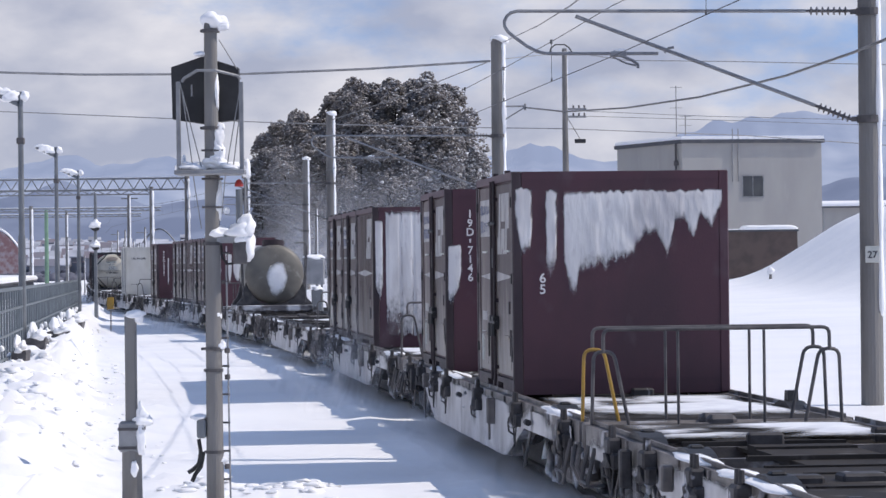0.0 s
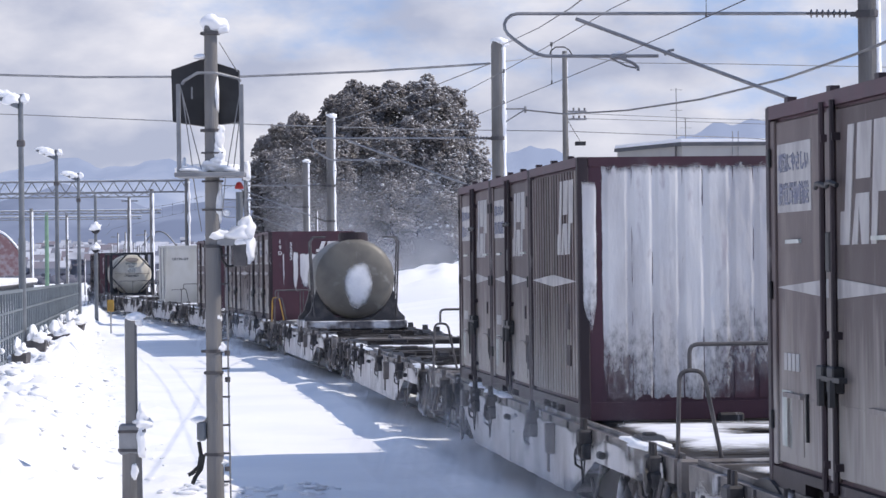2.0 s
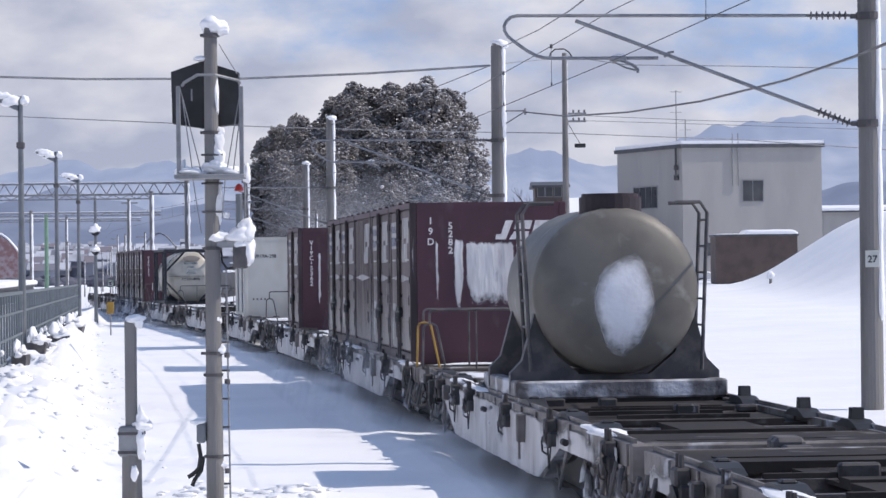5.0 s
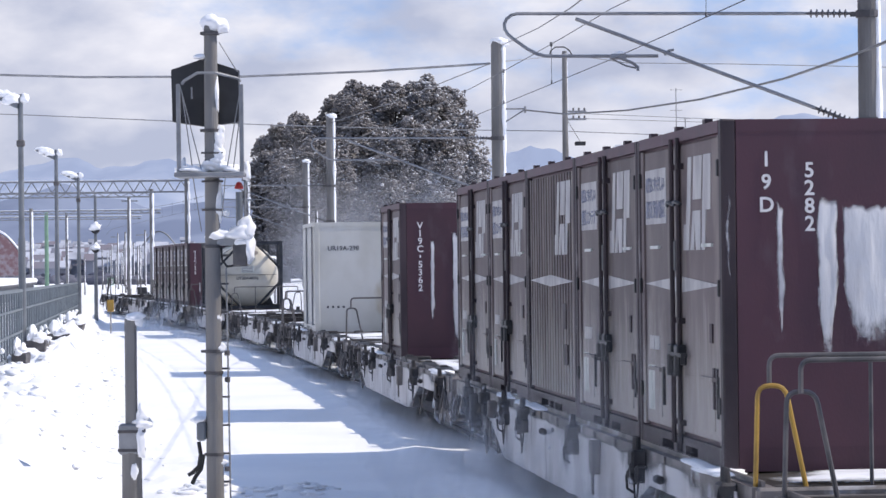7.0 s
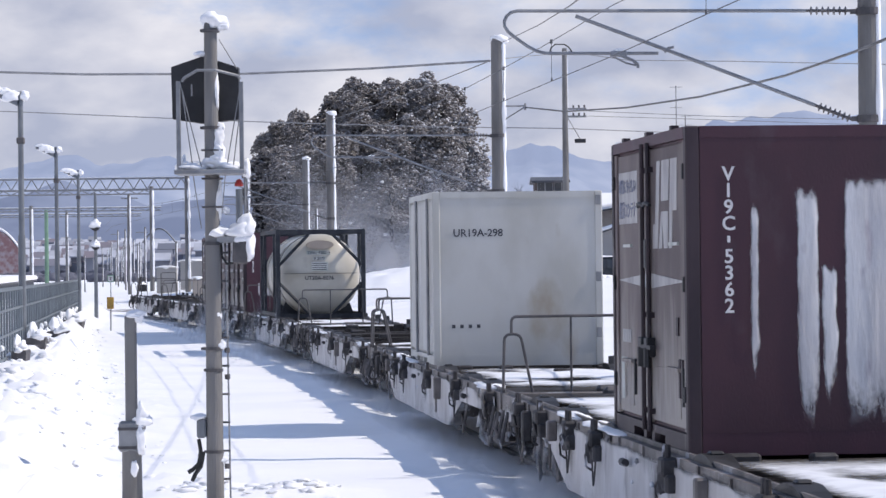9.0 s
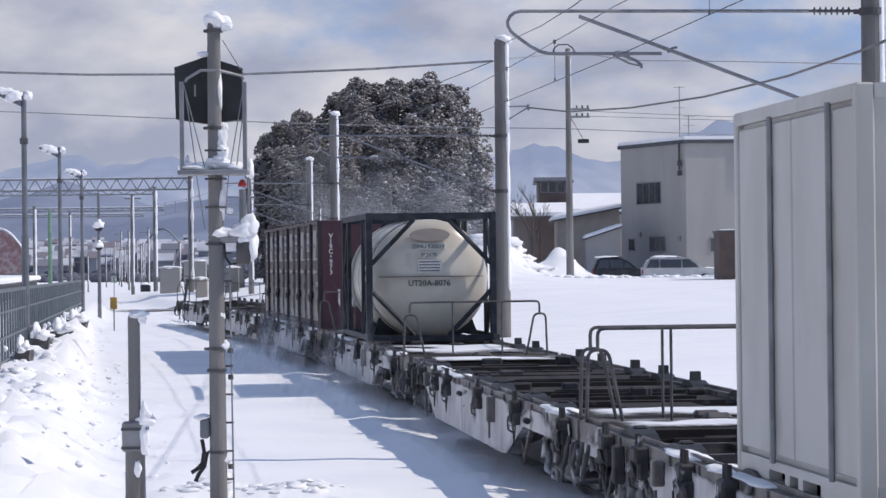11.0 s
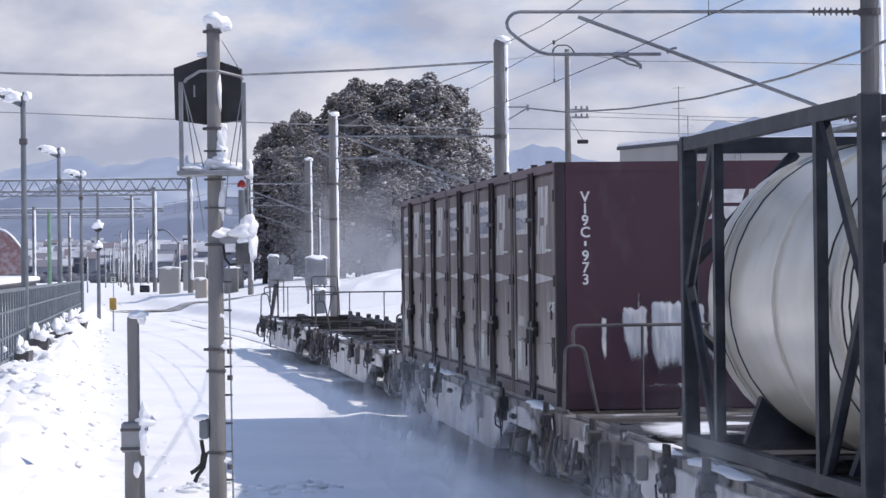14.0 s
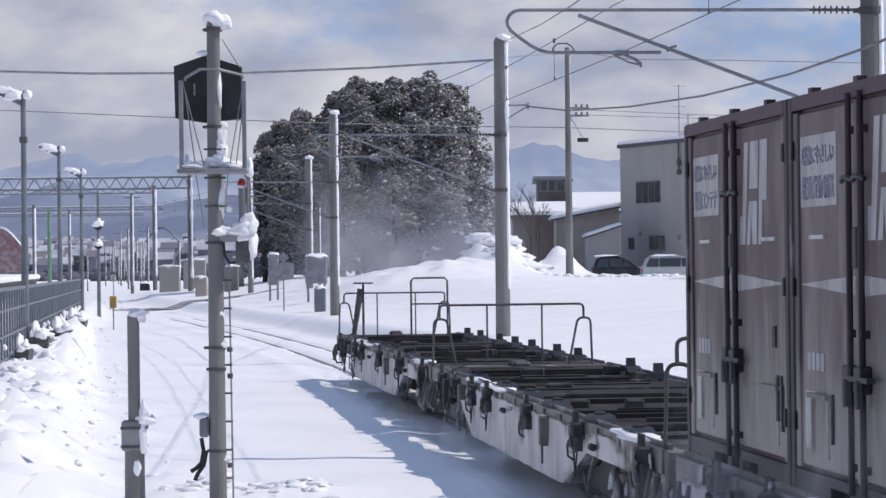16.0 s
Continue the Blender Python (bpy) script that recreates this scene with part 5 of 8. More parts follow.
    for k in range(5):
        c = build_container("ribbed" if k == 2 else "door", k, 10 + k)
        if k == 0:
            tagged(c, "maroon container with white numerals, emblem and frozen snow on its end")
            stacked("19D", 0.162, -0.90, 2.27, c)
            stacked("5282", 0.127, -0.59, 2.19, c)
            bm = bmesh.new()
            logo(bm, FRONT, 0.11, 1.915, 0.83, 0.295, 0.004)
            part("emblem", bm, LETTER, c, "white company emblem")
            frost(c, [(1.93, [(-0.84, 1.3), (-0.80, 0.9), (-0.77, 1.3)]), (1.95, [(-0.55, 1.2), (-0.49, 0.68), (-0.44, 0.75), (-0.38, 1.4)]),
                      (1.9, [(-0.36, 1.2), (-0.28, 0.95), (-0.2, 0.84), (0.05, 0.84), (0.3, 0.83), (0.38, 0.9), (0.41, 1.2)]), (1.93, [(0.42, 1.0), (0.46, 0.85), (0.52, 0.82), (0.6, 0.9), (0.67, 1.3)]),
                      (1.9, [(0.80, 1.4), (0.86, 0.86), (0.95, 1.1), (0.99, 1.35)]), (2.0, [(-1.2, 1.5), (-1.16, 1.3)])], 12)
        load(c, 5, 111.36 + 3.75 * k)
    c = build_container("door", 7, 20, label="maroon ventilated container with stacked white numerals")
    stacked("V19C.5362", 0.125, -0.90, 2.19, c)
    frost(c, [(1.93, [(-0.75, 0.9), (-0.71, 0.42), (-0.66, 0.8)]), (2.05, [(-0.39, 0.6), (-0.34, 0.14), (-0.26, 0.12), (-0.20, 0.5)]), (1.45, [(-0.2, 0.7), (-0.14, 0.3), (-0.06, 0.6)]),
              (2.13, [(-0.02, 0.4), (0.03, 0.13), (0.3, 0.12), (0.6, 0.15), (0.72, 0.4), (0.85, 0.12), (1.0, 0.16), (1.09, 0.5)])], 15, 0.045)
    load(c, 6, 138.70)
    load(build_reefer(), 7, 159.23)
    c, ln = build_frame_tank()
    load(c, 9, 198.35, ln)
    for k in range(5):
        c = build_container("vent", k + 1, 30 + k)
        if k == 0:
            tagged(c, "maroon ventilated container with stacked numerals and frozen snow")
            stacked("V19C.973", 0.119, -0.92, 2.2, c)
            letters("V19C-973", 0.15, STICKER, "number_text", c, side_turn(-1) @ Matrix.Translation((CL / 2 - 0.55, 0.98, -0.022)))
            bm = bmesh.new()
            logo(bm, FRONT, 0.115, 1.91, 0.86, 0.30, 0.004)
            part("emblem", bm, LETTER, c, "white company emblem")
            frost(c, [(0.95, [(-0.78, 0.6), (-0.74, 0.38), (-0.70, 0.5)]), (1.05, [(-0.56, 0.7), (-0.48, 0.45), (-0.35, 0.42), (-0.28, 0.5)]), (1.2, [(-0.40, 1.0), (-0.37, 0.9)]), (1.1, [(-0.27, 0.6), (-0.2, 0.3), (0.0, 0.35), (0.08, 0.3), (0.2, 0.28), (0.3, 0.4)]),
                      (1.12, [(0.31, 0.5), (0.45, 0.3), (0.6, 0.35), (0.8, 0.45), (1.0, 0.7)]), (0.26, [(-0.35, 0.22), (0.1, 0.2), (0.6, 0.22)]), (1.9, [(0.13, 1.6), (0.18, 1.45), (0.25, 1.6)])], 19)
        load(c, 10, 211.69 + 3.75 * k)


build_train()


# ---- the colour-light signal beside the line, seen from behind ----
def snow_part(parent, lumps, name="snow_cap", seed=1, label="clinging snow"):
    for k, (c, size) in enumerate(lumps):
        bm = bmesh.new()
        lump(bm, c, [v * 1.22 for v in size], seed + k, 3, 0.5)
        part(name, bm, SNOW_CLUMP, parent, label, smooth=True)


def build_signal():
    base = Vector((-2.345, 31.0, on_ground(-2.345, 31.0)))
    g = thing("railway_signal", "concrete signal mast with black backboard, hung with snow", "railway signal", Matrix.Translation(base))
    zb = base.z

    def q(p, y=0.0):
        return (p[0] - 0.02 - base.x, p[1] - base.y + y, p[2] - zb)
    # mast
    bm = bmesh.new()
    top = q((-2.33, 31.0, 5.02))[2]
    rod(bm, (0, 0, 0), (0, 0, top), 0.090, 0.066, seg=20)
    part("mast", bm, CONCRETE, g, "weathered concrete mast")
    # backboard: a shallow housing behind the lamps
    bm = bmesh.new()
    outline = [(-2.74, 31.0, 4.52), (-2.41, 31.0, 4.63), (-2.05, 31.0, 4.51), (-2.05, 31.0, 3.98), (-2.42, 31.0, 3.94), (-2.73, 31.0, 3.99)]
    pts = [(q(p)[0], q(p)[2]) for p in outline]
    prism(bm, pts, "y", 0.10, 0.30)
    part("backboard", bm, BLACK, g, "black painted signal backboard")
    bm = bmesh.new()
    x, z = q((-2.53, 31.0, 4.28))[0], q((-2.53, 31.0, 4.28))[2]
    box(bm, x - 0.008, x + 0.008, 0.085, 0.1, z - 0.06, z + 0.06)
    part("latch", bm, GALV, g)
    # cage: two uprights, a bowed top bar, the footplate
    for a, b in ((q((-2.65, 31.0, 4.36)), q((-2.65, 31.0, 3.45))), (q((-2.01, 31.0, 4.35)), q((-2.00, 31.0, 3.45)))):
        bm = bmesh.new()
        box(bm, a[0] - 0.022, a[0] + 0.022, -0.14, -0.10, b[2], a[2], bevel=0.005)
        part("upright", bm, GALV, g, "galvanised cage upright")
    bm = bmesh.new()
    l, r, m = q((-2.61, 31.0, 4.39)), q((-2.02, 31.0, 4.41)), q((-2.34, 31.0, 4.46))
    tube(bm, [(l[0], -0.12, l[2] - 0.03), (l[0] + 0.02, -0.14, l[2]), (m[0] - 0.1, -0.3, m[2]), (m[0] + 0.08, -0.3, m[2]), (r[0] - 0.02, -0.14, r[2]), (r[0], -0.12, r[2] - 0.03)], 0.016)
    part("guard_rail", bm, GALV, g)
    bm = bmesh.new()
    l, r = q((-2.68, 31.0, 3.43)), q((-1.97, 31.0, 3.44))
    box(bm, l[0], r[0], -0.36, 0.30, l[2] - 0.02, l[2] + 0.025, bevel=0.008)
    part("footplate", bm, GALV, g, "small service platform")
    for pa, pb in (((-2.63, 31.0, 4.34), (-2.42, 31.0, 3.47)), ((-2.61, 31.0, 4.25), (-2.51, 31.0, 3.47)), ((-2.03, 31.0, 4.24), (-2.18, 31.0, 3.41)), ((-2.00, 31.0, 4.24), (-2.11, 31.0, 3.41)), ((-2.51, 31.0, 3.42), (-2.43, 31.0, 2.86)), ((-2.18, 31.0, 3.42), (-2.22, 31.0, 3.01)), ((-2.23, 31.0, 4.78), (-2.05, 31.0, 4.48))):
        bm = bmesh.new()
        a, b = q(pa), q(pb)
        rod(bm, (a[0], -0.12, a[2]), (b[0], -0.10, b[2]), 0.006, seg=5)
        part("stay_rod", bm, GALV, g)
    # clamps
    for p, w in (((-2.43, 31.0, 4.88), 0.105), ((-2.33, 31.0, 3.89), 0.115), ((-2.33, 31.0, 2.71), 0.105), ((-2.33, 31.0, 1.64), 0.13), ((-2.33, 31.0, 1.42), 0.105), ((-2.33, 31.0, 0.59), 0.11)):
        bm = bmesh.new()
        c = q(p)
        lathe(bm, [(0.06, c[2] - 0.018), (0.094, c[2] - 0.016), (0.094, c[2] + 0.016), (0.06, c[2] + 0.018)], 16)
        box(bm, -w, -0.07, -0.025, 0.025, c[2] - 0.014, c[2] + 0.014, bevel=0.004)
        part("clamp", bm, DARK_STEEL, g)
    # side bracket with a telephone box and the red-capped tube
    bm = bmesh.new()
    c = q((-2.18, 31.0, 2.75))
    box(bm, -0.02, c[0] + 0.20, -0.06, 0.06, c[2] - 0.035, c[2] + 0.035, bevel=0.008)
    part("bracket", bm, GALV, g)
    bm = bmesh.new()
    c = q((-2.04, 31.0, 2.63))
    box(bm, c[0] - 0.075, c[0] + 0.07, -0.09, 0.09, c[2] - 0.13, c[2] + 0.10, bevel=0.015)
    part("relay_box", bm, DARK_STEEL, g, "dark relay box under the bracket")
    bm = bmesh.new()
    tube(bm, [q((-2.24, 31.0, 2.71)), q((-2.23, 31.0, 2.57)), q((-2.18, 31.0, 2.50)), q((-2.11, 31.0, 2.51))], 0.012)
    part("cable", bm, RUBBER, g)
    bm = bmesh.new()
    a, b = q((-2.05, 31.0, 2.88)), q((-2.05, 31.0, 3.26))
    rod(bm, a, b, 0.036, seg=12)
    part("tube_lamp", bm, LAMP_GREY, g, "pale tube with a red cap")
    bm = bmesh.new()
    c = q((-2.05, 31.0, 3.29))
    lathe(bm, [(0.045, 0), (0.045, 0.02), (0.03, 0.06), (0.008, 0.075)], 12, Matrix.Translation(c))
    part("red_cap", bm, RED, g)
    bm = bmesh.new()
    rod(bm, q((-1.99, 31.0, 2.88)), q((-1.99, 31.0, 3.46)), 0.012, seg=6)
    part("conduit", bm, GALV, g)
    # ladder: one stile and rungs let into the mast
    bm = bmesh.new()
    a, b = q((-2.17, 31.0, 2.49)), q((-2.21, 31.0, 0.10))
    rod(bm, (a[0], 0.0, 0.0), (a[0] - 0.02, 0.0, a[2]), 0.010, seg=6)
    part("ladder_stile", bm, GALV, g)
    for k in range(9):
        bm = bmesh.new()
        z = q((-2.23, 31.0, 0.31))[2] + k * 0.288
        rod(bm, (0.05, 0, z), (a[0] + 0.004, 0, z), 0.011, seg=6)
        part("rung", bm, DARK_STEEL, g)
    for k in range(3):
        bm = bmesh.new()
        z = q((-2.20, 31.0, 3.08))[2] + k * 0.29
        rod(bm, (-0.10, -0.075, z), (0.12, -0.075, z), 0.011, seg=6)
        part("rung", bm, DARK_STEEL, g)
    for p in ((-2.19, 31.0, 1.62), (-2.19, 31.0, 1.35), (-2.20, 31.0, 0.44)):
        bm = bmesh.new()
        c = q(p)
        rod(bm, (c[0], 0.0, c[2] - 0.025), (c[0], 0.0, c[2] + 0.025), 0.028, seg=8)
        part("stile_joint", bm, DARK_STEEL, g)
    # junction box with its cables
    bm = bmesh.new()
    c = q((-2.46, 31.0, 0.83))
    box(bm, c[0] - 0.045, c[0] + 0.05, -0.08, 0.06, c[2] - 0.10, c[2] + 0.10, bevel=0.02)
    part("junction_box", bm, LAMP_GREY, g, "pale grey junction box")
    bm = bmesh.new()
    tube(bm, [q((-2.49, 31.0, 0.72)), q((-2.47, 31.0, 0.59)), q((-2.49, 31.0, 0.47)), q((-2.55, 31.0, 0.41)), q((-2.60, 31.0, 0.38))], 0.022)
    tube(bm, [q((-2.44, 31.0, 0.59)), q((-2.47, 31.0, 0.44)), q((-2.53, 31.0, 0.36)), q((-2.56, 31.0, 0.29))], 0.022)
    part("cable", bm, RUBBER, g)
    snow_part(g, [(q((-2.28, 31.0, 4.97)), (0.10, 0.09, 0.075)), (q((-2.20, 31.0, 4.93)), (0.05, 0.06, 0.045))], seed=2, label="cap of snow")
    snow_part(g, [(q((-2.27, 31.0, 4.25)), (0.025, 0.05, 0.15))], seed=4)
    snow_part(g, [(q((-2.24, 31.0, 3.88)), (0.04, 0.05, 0.05)), (q((-2.26, 31.0, 3.69)), (0.05, 0.06, 0.11)), (q((-2.29, 31.0, 3.54)), (0.09, 0.10, 0.06)), (q((-2.21, 31.0, 3.49)), (0.10, 0.1, 0.045)), (q((-2.55, 31.0, 3.48)), (0.11, 0.12, 0.035)), (q((-2.09, 31.0, 3.48)), (0.08, 0.1, 0.03))], seed=6)
    snow_part(g, [(q((-2.25, 31.0, 3.78)), (0.045, 0.06, 0.12)), (q((-2.27, 31.0, 3.62)), (0.07, 0.08, 0.10)), (q((-2.31, 31.0, 3.52)), (0.11, 0.10, 0.055)), (q((-2.52, 31.0, 3.49)), (0.13, 0.12, 0.045)), (q((-2.14, 31.0, 3.49)), (0.10, 0.11, 0.04))], seed=47)
    snow_part(g, [(q((-1.97, 31.0, 3.46)), (0.04, 0.06, 0.08)), (q((-2.61, 31.0, 3.54)), (0.02, 0.03, 0.06)), (q((-2.43, 31.0, 4.645)), (0.05, 0.05, 0.022))], seed=14)
    snow_part(g, [(q((-2.26, 31.0, 3.15)), (0.035, 0.05, 0.17)), (q((-2.28, 31.0, 2.83)), (0.09, 0.09, 0.05)), (q((-2.18, 31.0, 3.05)), (0.03, 0.03, 0.03))], seed=18)
    snow_part(g, [(q((-2.05, 31.0, 2.84)), (0.12, 0.10, 0.07)), (q((-1.97, 31.0, 2.89)), (0.07, 0.08, 0.09)), (q((-1.96, 31.0, 2.68)), (0.055, 0.07, 0.13)), (q((-2.04, 31.0, 2.75)), (0.07, 0.08, 0.06))], seed=22)
    snow_part(g, [(q((-2.28, 31.0, 2.00)), (0.03, 0.05, 0.07)), (q((-2.26, 31.0, 1.67)), (0.05, 0.05, 0.045)), (q((-2.48, 31.0, 0.94)), (0.06, 0.07, 0.03)), (q((-2.27, 31.0, 0.50)), (0.06, 0.05, 0.04))], seed=26)


def build_marker_post():
    base = Vector((-3.192, 31.0, on_ground(-3.192, 31.0)))
    g = thing("marker_post", "short concrete post in a clamped socket, capped with snow", "post", Matrix.Translation(base))
    bm = bmesh.new()
    zt = (-3.19, 31.0, 1.99)[2] - base.z
    box(bm, -0.058, 0.058, -0.058, 0.058, 0.5, zt, bevel=0.018)
    part("post", bm, CONCRETE, g)
    z1, z2 = (-3.21, 31.0, 0.91)[2] - base.z, (-3.21, 31.0, 0.60)[2] - base.z
    bm = bmesh.new()
    rod(bm, (0, 0, 0.0), (0, 0, z2 + 0.02), 0.105, 0.1, seg=10)
    part("stub", bm, CONCRETE, g)
    bm = bmesh.new()
    box(bm, -0.125, 0.125, -0.10, 0.10, z2, z1, bevel=0.02)
    part("socket", bm, GALV, g, "grey clamp housing")
    for z in (z2 + 0.03, z1 - 0.09):
        bm = bmesh.new()
        box(bm, -0.132, 0.132, -0.105, 0.105, z, z + 0.03)
        part("strap", bm, DARK_STEEL, g)
    snow_part(g, [((0.05, 0, zt + 0.005), (0.075, 0.07, 0.035)), ((0.085, -0.02, zt - 0.03), (0.035, 0.03, 0.05))], seed=31, label="cap of snow")
    snow_part(g, [((0.12, -0.06, z1 + 0.01), (0.085, 0.07, 0.05)), ((0.11, -0.07, z1 + 0.07), (0.05, 0.05, 0.06)), ((0.10, -0.08, z1 + 0.13), (0.022, 0.025, 0.06)), ((0.10, -0.09, z2 + 0.12), (0.04, 0.03, 0.13)), ((0.04, -0.09, z2 - 0.17), (0.03, 0.03, 0.07))], seed=33)


# ---- overhead line ----
def snow_streak(bm, x, y, z0, z1, r, seed):
    """Snow plastered down one side of a pole."""
    n = max(6, int((z1 - z0) / 0.12))
    ring0 = None
    for k in range(n + 1):
        z = z0 + (z1 - z0) * k / n
        w = r * (0.75 + 0.4 * noise.noise(Vector((z * 1.7, seed, 0)))) * (0.3 if k in (0, n) else 1)
        ring = [bm.verts.new((x + w * 0.75 * math.cos(a), y + w * math.sin(a), z)) for a in np.linspace(0, math.tau, 8, endpoint=False)]
        if ring0:
            for j in range(8):
                bm.faces.new((ring0[j], ring0[(j + 1) % 8], ring[(j + 1) % 8], ring[j]))
        ring0 = ring


def insulator(parent, a, b, r=0.05, n=7):
    a, b = Vector(a), Vector(b)
    d = (b - a)
    rot = d.to_track_quat("Z", "Y").to_matrix().to_4x4()
    bm = bmesh.new()
    L = d.length
    prof = [(0.018, 0.0)]
    for k in range(n):
        z = L * (0.12 + 0.76 * k / (n - 1))
        prof += [(0.02, z - 0.018), (r, z - 0.006), (r, z + 0.004), (0.02, z + 0.016)]
    prof.append((0.018, L))
    lathe(bm, prof, 12, Matrix.Translation(a) @ rot)
    part("insulator", bm, PORCELAIN, parent, "ribbed porcelain insulator")


def build_mast(x, y, top, turn, number=False, r=0.15, arm=True, label="concrete overhead-line pole plastered with snow on one side"):
    z = on_ground(x, y, 0.1)
    g = thing("catenary_pole", label, "overhead line pole", Matrix.Translation((x, y, 0)) @ Matrix.Rotation(turn, 4, "Z"), "overhead line poles")
    bm = bmesh.new()
    rod(bm, (0, 0, z), (0, 0, top), r, r * 0.86, seg=20)
    part("pole", bm, CONCRETE, g)
    bm = bmesh.new()
    snow_streak(bm, r * 0.72, -0.05, z + 1.2, top - 0.05, r * 0.62, y)
    lump(bm, (0.05, 0, top - 0.01), (r * 1.25, r * 1.1, 0.12), int(y), 2, 0.4)
    part("plastered_snow", bm, SNOW_CLUMP, g, "snow stuck along the pole", smooth=True)
    if arm:
        t = 0.019
        bm = bmesh.new()
        tube(bm, [(-0.792, 0, 5.626), (-4.444, 0, 5.666), (-4.521, 0, 5.648), (-4.576, 0, 5.604), (-4.609, 0, 5.538), (-4.604, 0, 5.472), (-4.565, 0, 5.406), (-4.488, 0, 5.340), (-4.323, 0, 5.219), (-4.202, 0, 5.153), (-4.092, 0, 5.125), (-3.960, 0, 5.120), (-2.662, 0, 5.109)], 0.022, 8)
        part("top_tube", bm, GALV, g, "bent steel cantilever tube")
        insulator(g, (-0.220, 0, 5.620), (-0.792, 0, 5.626), 0.055)
        bm = bmesh.new()
        rod(bm, (-0.682, 0, 4.427), (-3.707, 0, 5.593), 0.024, seg=8)
        part("strut", bm, GALV, g)
        insulator(g, (-0.209, 0, 4.240), (-0.682, 0, 4.427), 0.055)
        bm = bmesh.new()
        tube(bm, [(-2.585, 0, 5.120), (-2.530, 0, 5.175), (-2.464, 0, 5.186)], 0.018)
        part("registration_hook", bm, GALV, g)
        bm = bmesh.new()
        tube(bm, [(-3.245, 0, 5.120), (-3.146, -0.03, 5.087), (-2.992, -0.05, 5.021), (-2.926, -0.05, 4.966), (-2.926, -0.05, 4.922)], 0.02)
        tube(bm, [(-3.245, 0, 5.076), (-3.080, -0.04, 4.988), (-2.948, -0.05, 4.955)], 0.012)
        box(bm, -3.28, -3.06, -0.05, 0.05, 5.07, 5.14, bevel=0.015)
        part("steady_arm", bm, GALV, g)
        bm = bmesh.new()
        lump(bm, (-3.146, 0, 5.147), (0.10, 0.05, 0.03), int(y) + 3, 1, 0.3)
        part("snow_cap", bm, SNOW_CLUMP, g, smooth=True)
        for zz in (4.25, 5.61):
            bm = bmesh.new()
            lathe(bm, [(r * 0.9, zz - 0.05), (r + 0.012, zz - 0.045), (r + 0.012, zz + 0.045), (r * 0.9, zz + 0.05)], 16)
            box(bm, -r - 0.08, -r + 0.02, -0.03, 0.03, zz - 0.03, zz + 0.03)
            part("clamp", bm, DARK_STEEL, g)
    if number:
        bm = bmesh.new()
        box(bm, -0.095, 0.085, -r - 0.02, -r - 0.008, 2.43, 2.64, bevel=0.004)
        plate = part("number_plate", bm, STICKER, g, "white enamel number plate")
        letters("27", 0.125, INK, "number_text", plate, Matrix(((1, 0, 0, -0.005), (0, 0, -1, -r - 0.022), (0, 1, 0, 2.49), (0, 0, 0, 1))))
    return g


MASTS = [(5.42, 38.5, 8.9, True), (1.40, 75.0, 8.0, False), (-4.28, 117.0, 8.3, False), (-7.08, 158.0, 8.0, False)]


def wire(name, pts, r, label, category="wire", sag=0.0):
    bm = bmesh.new()
    full = []
    for a, b in zip(pts, pts[1:]):
        a, b = Vector(a), Vector(b)
        n = 10 if sag else 1
        for k in range(n):
            f = k / n
            p = a.lerp(b, f)
            p.z -= sag * 4 * f * (1 - f)
            full.append(p)
    full.append(Vector(pts[-1]))
    tube(bm, full, r, 5)
    ob = part(name, bm, GALV if name == "line_wire" else WIRE, None)
    return tagged(ob, label, category)


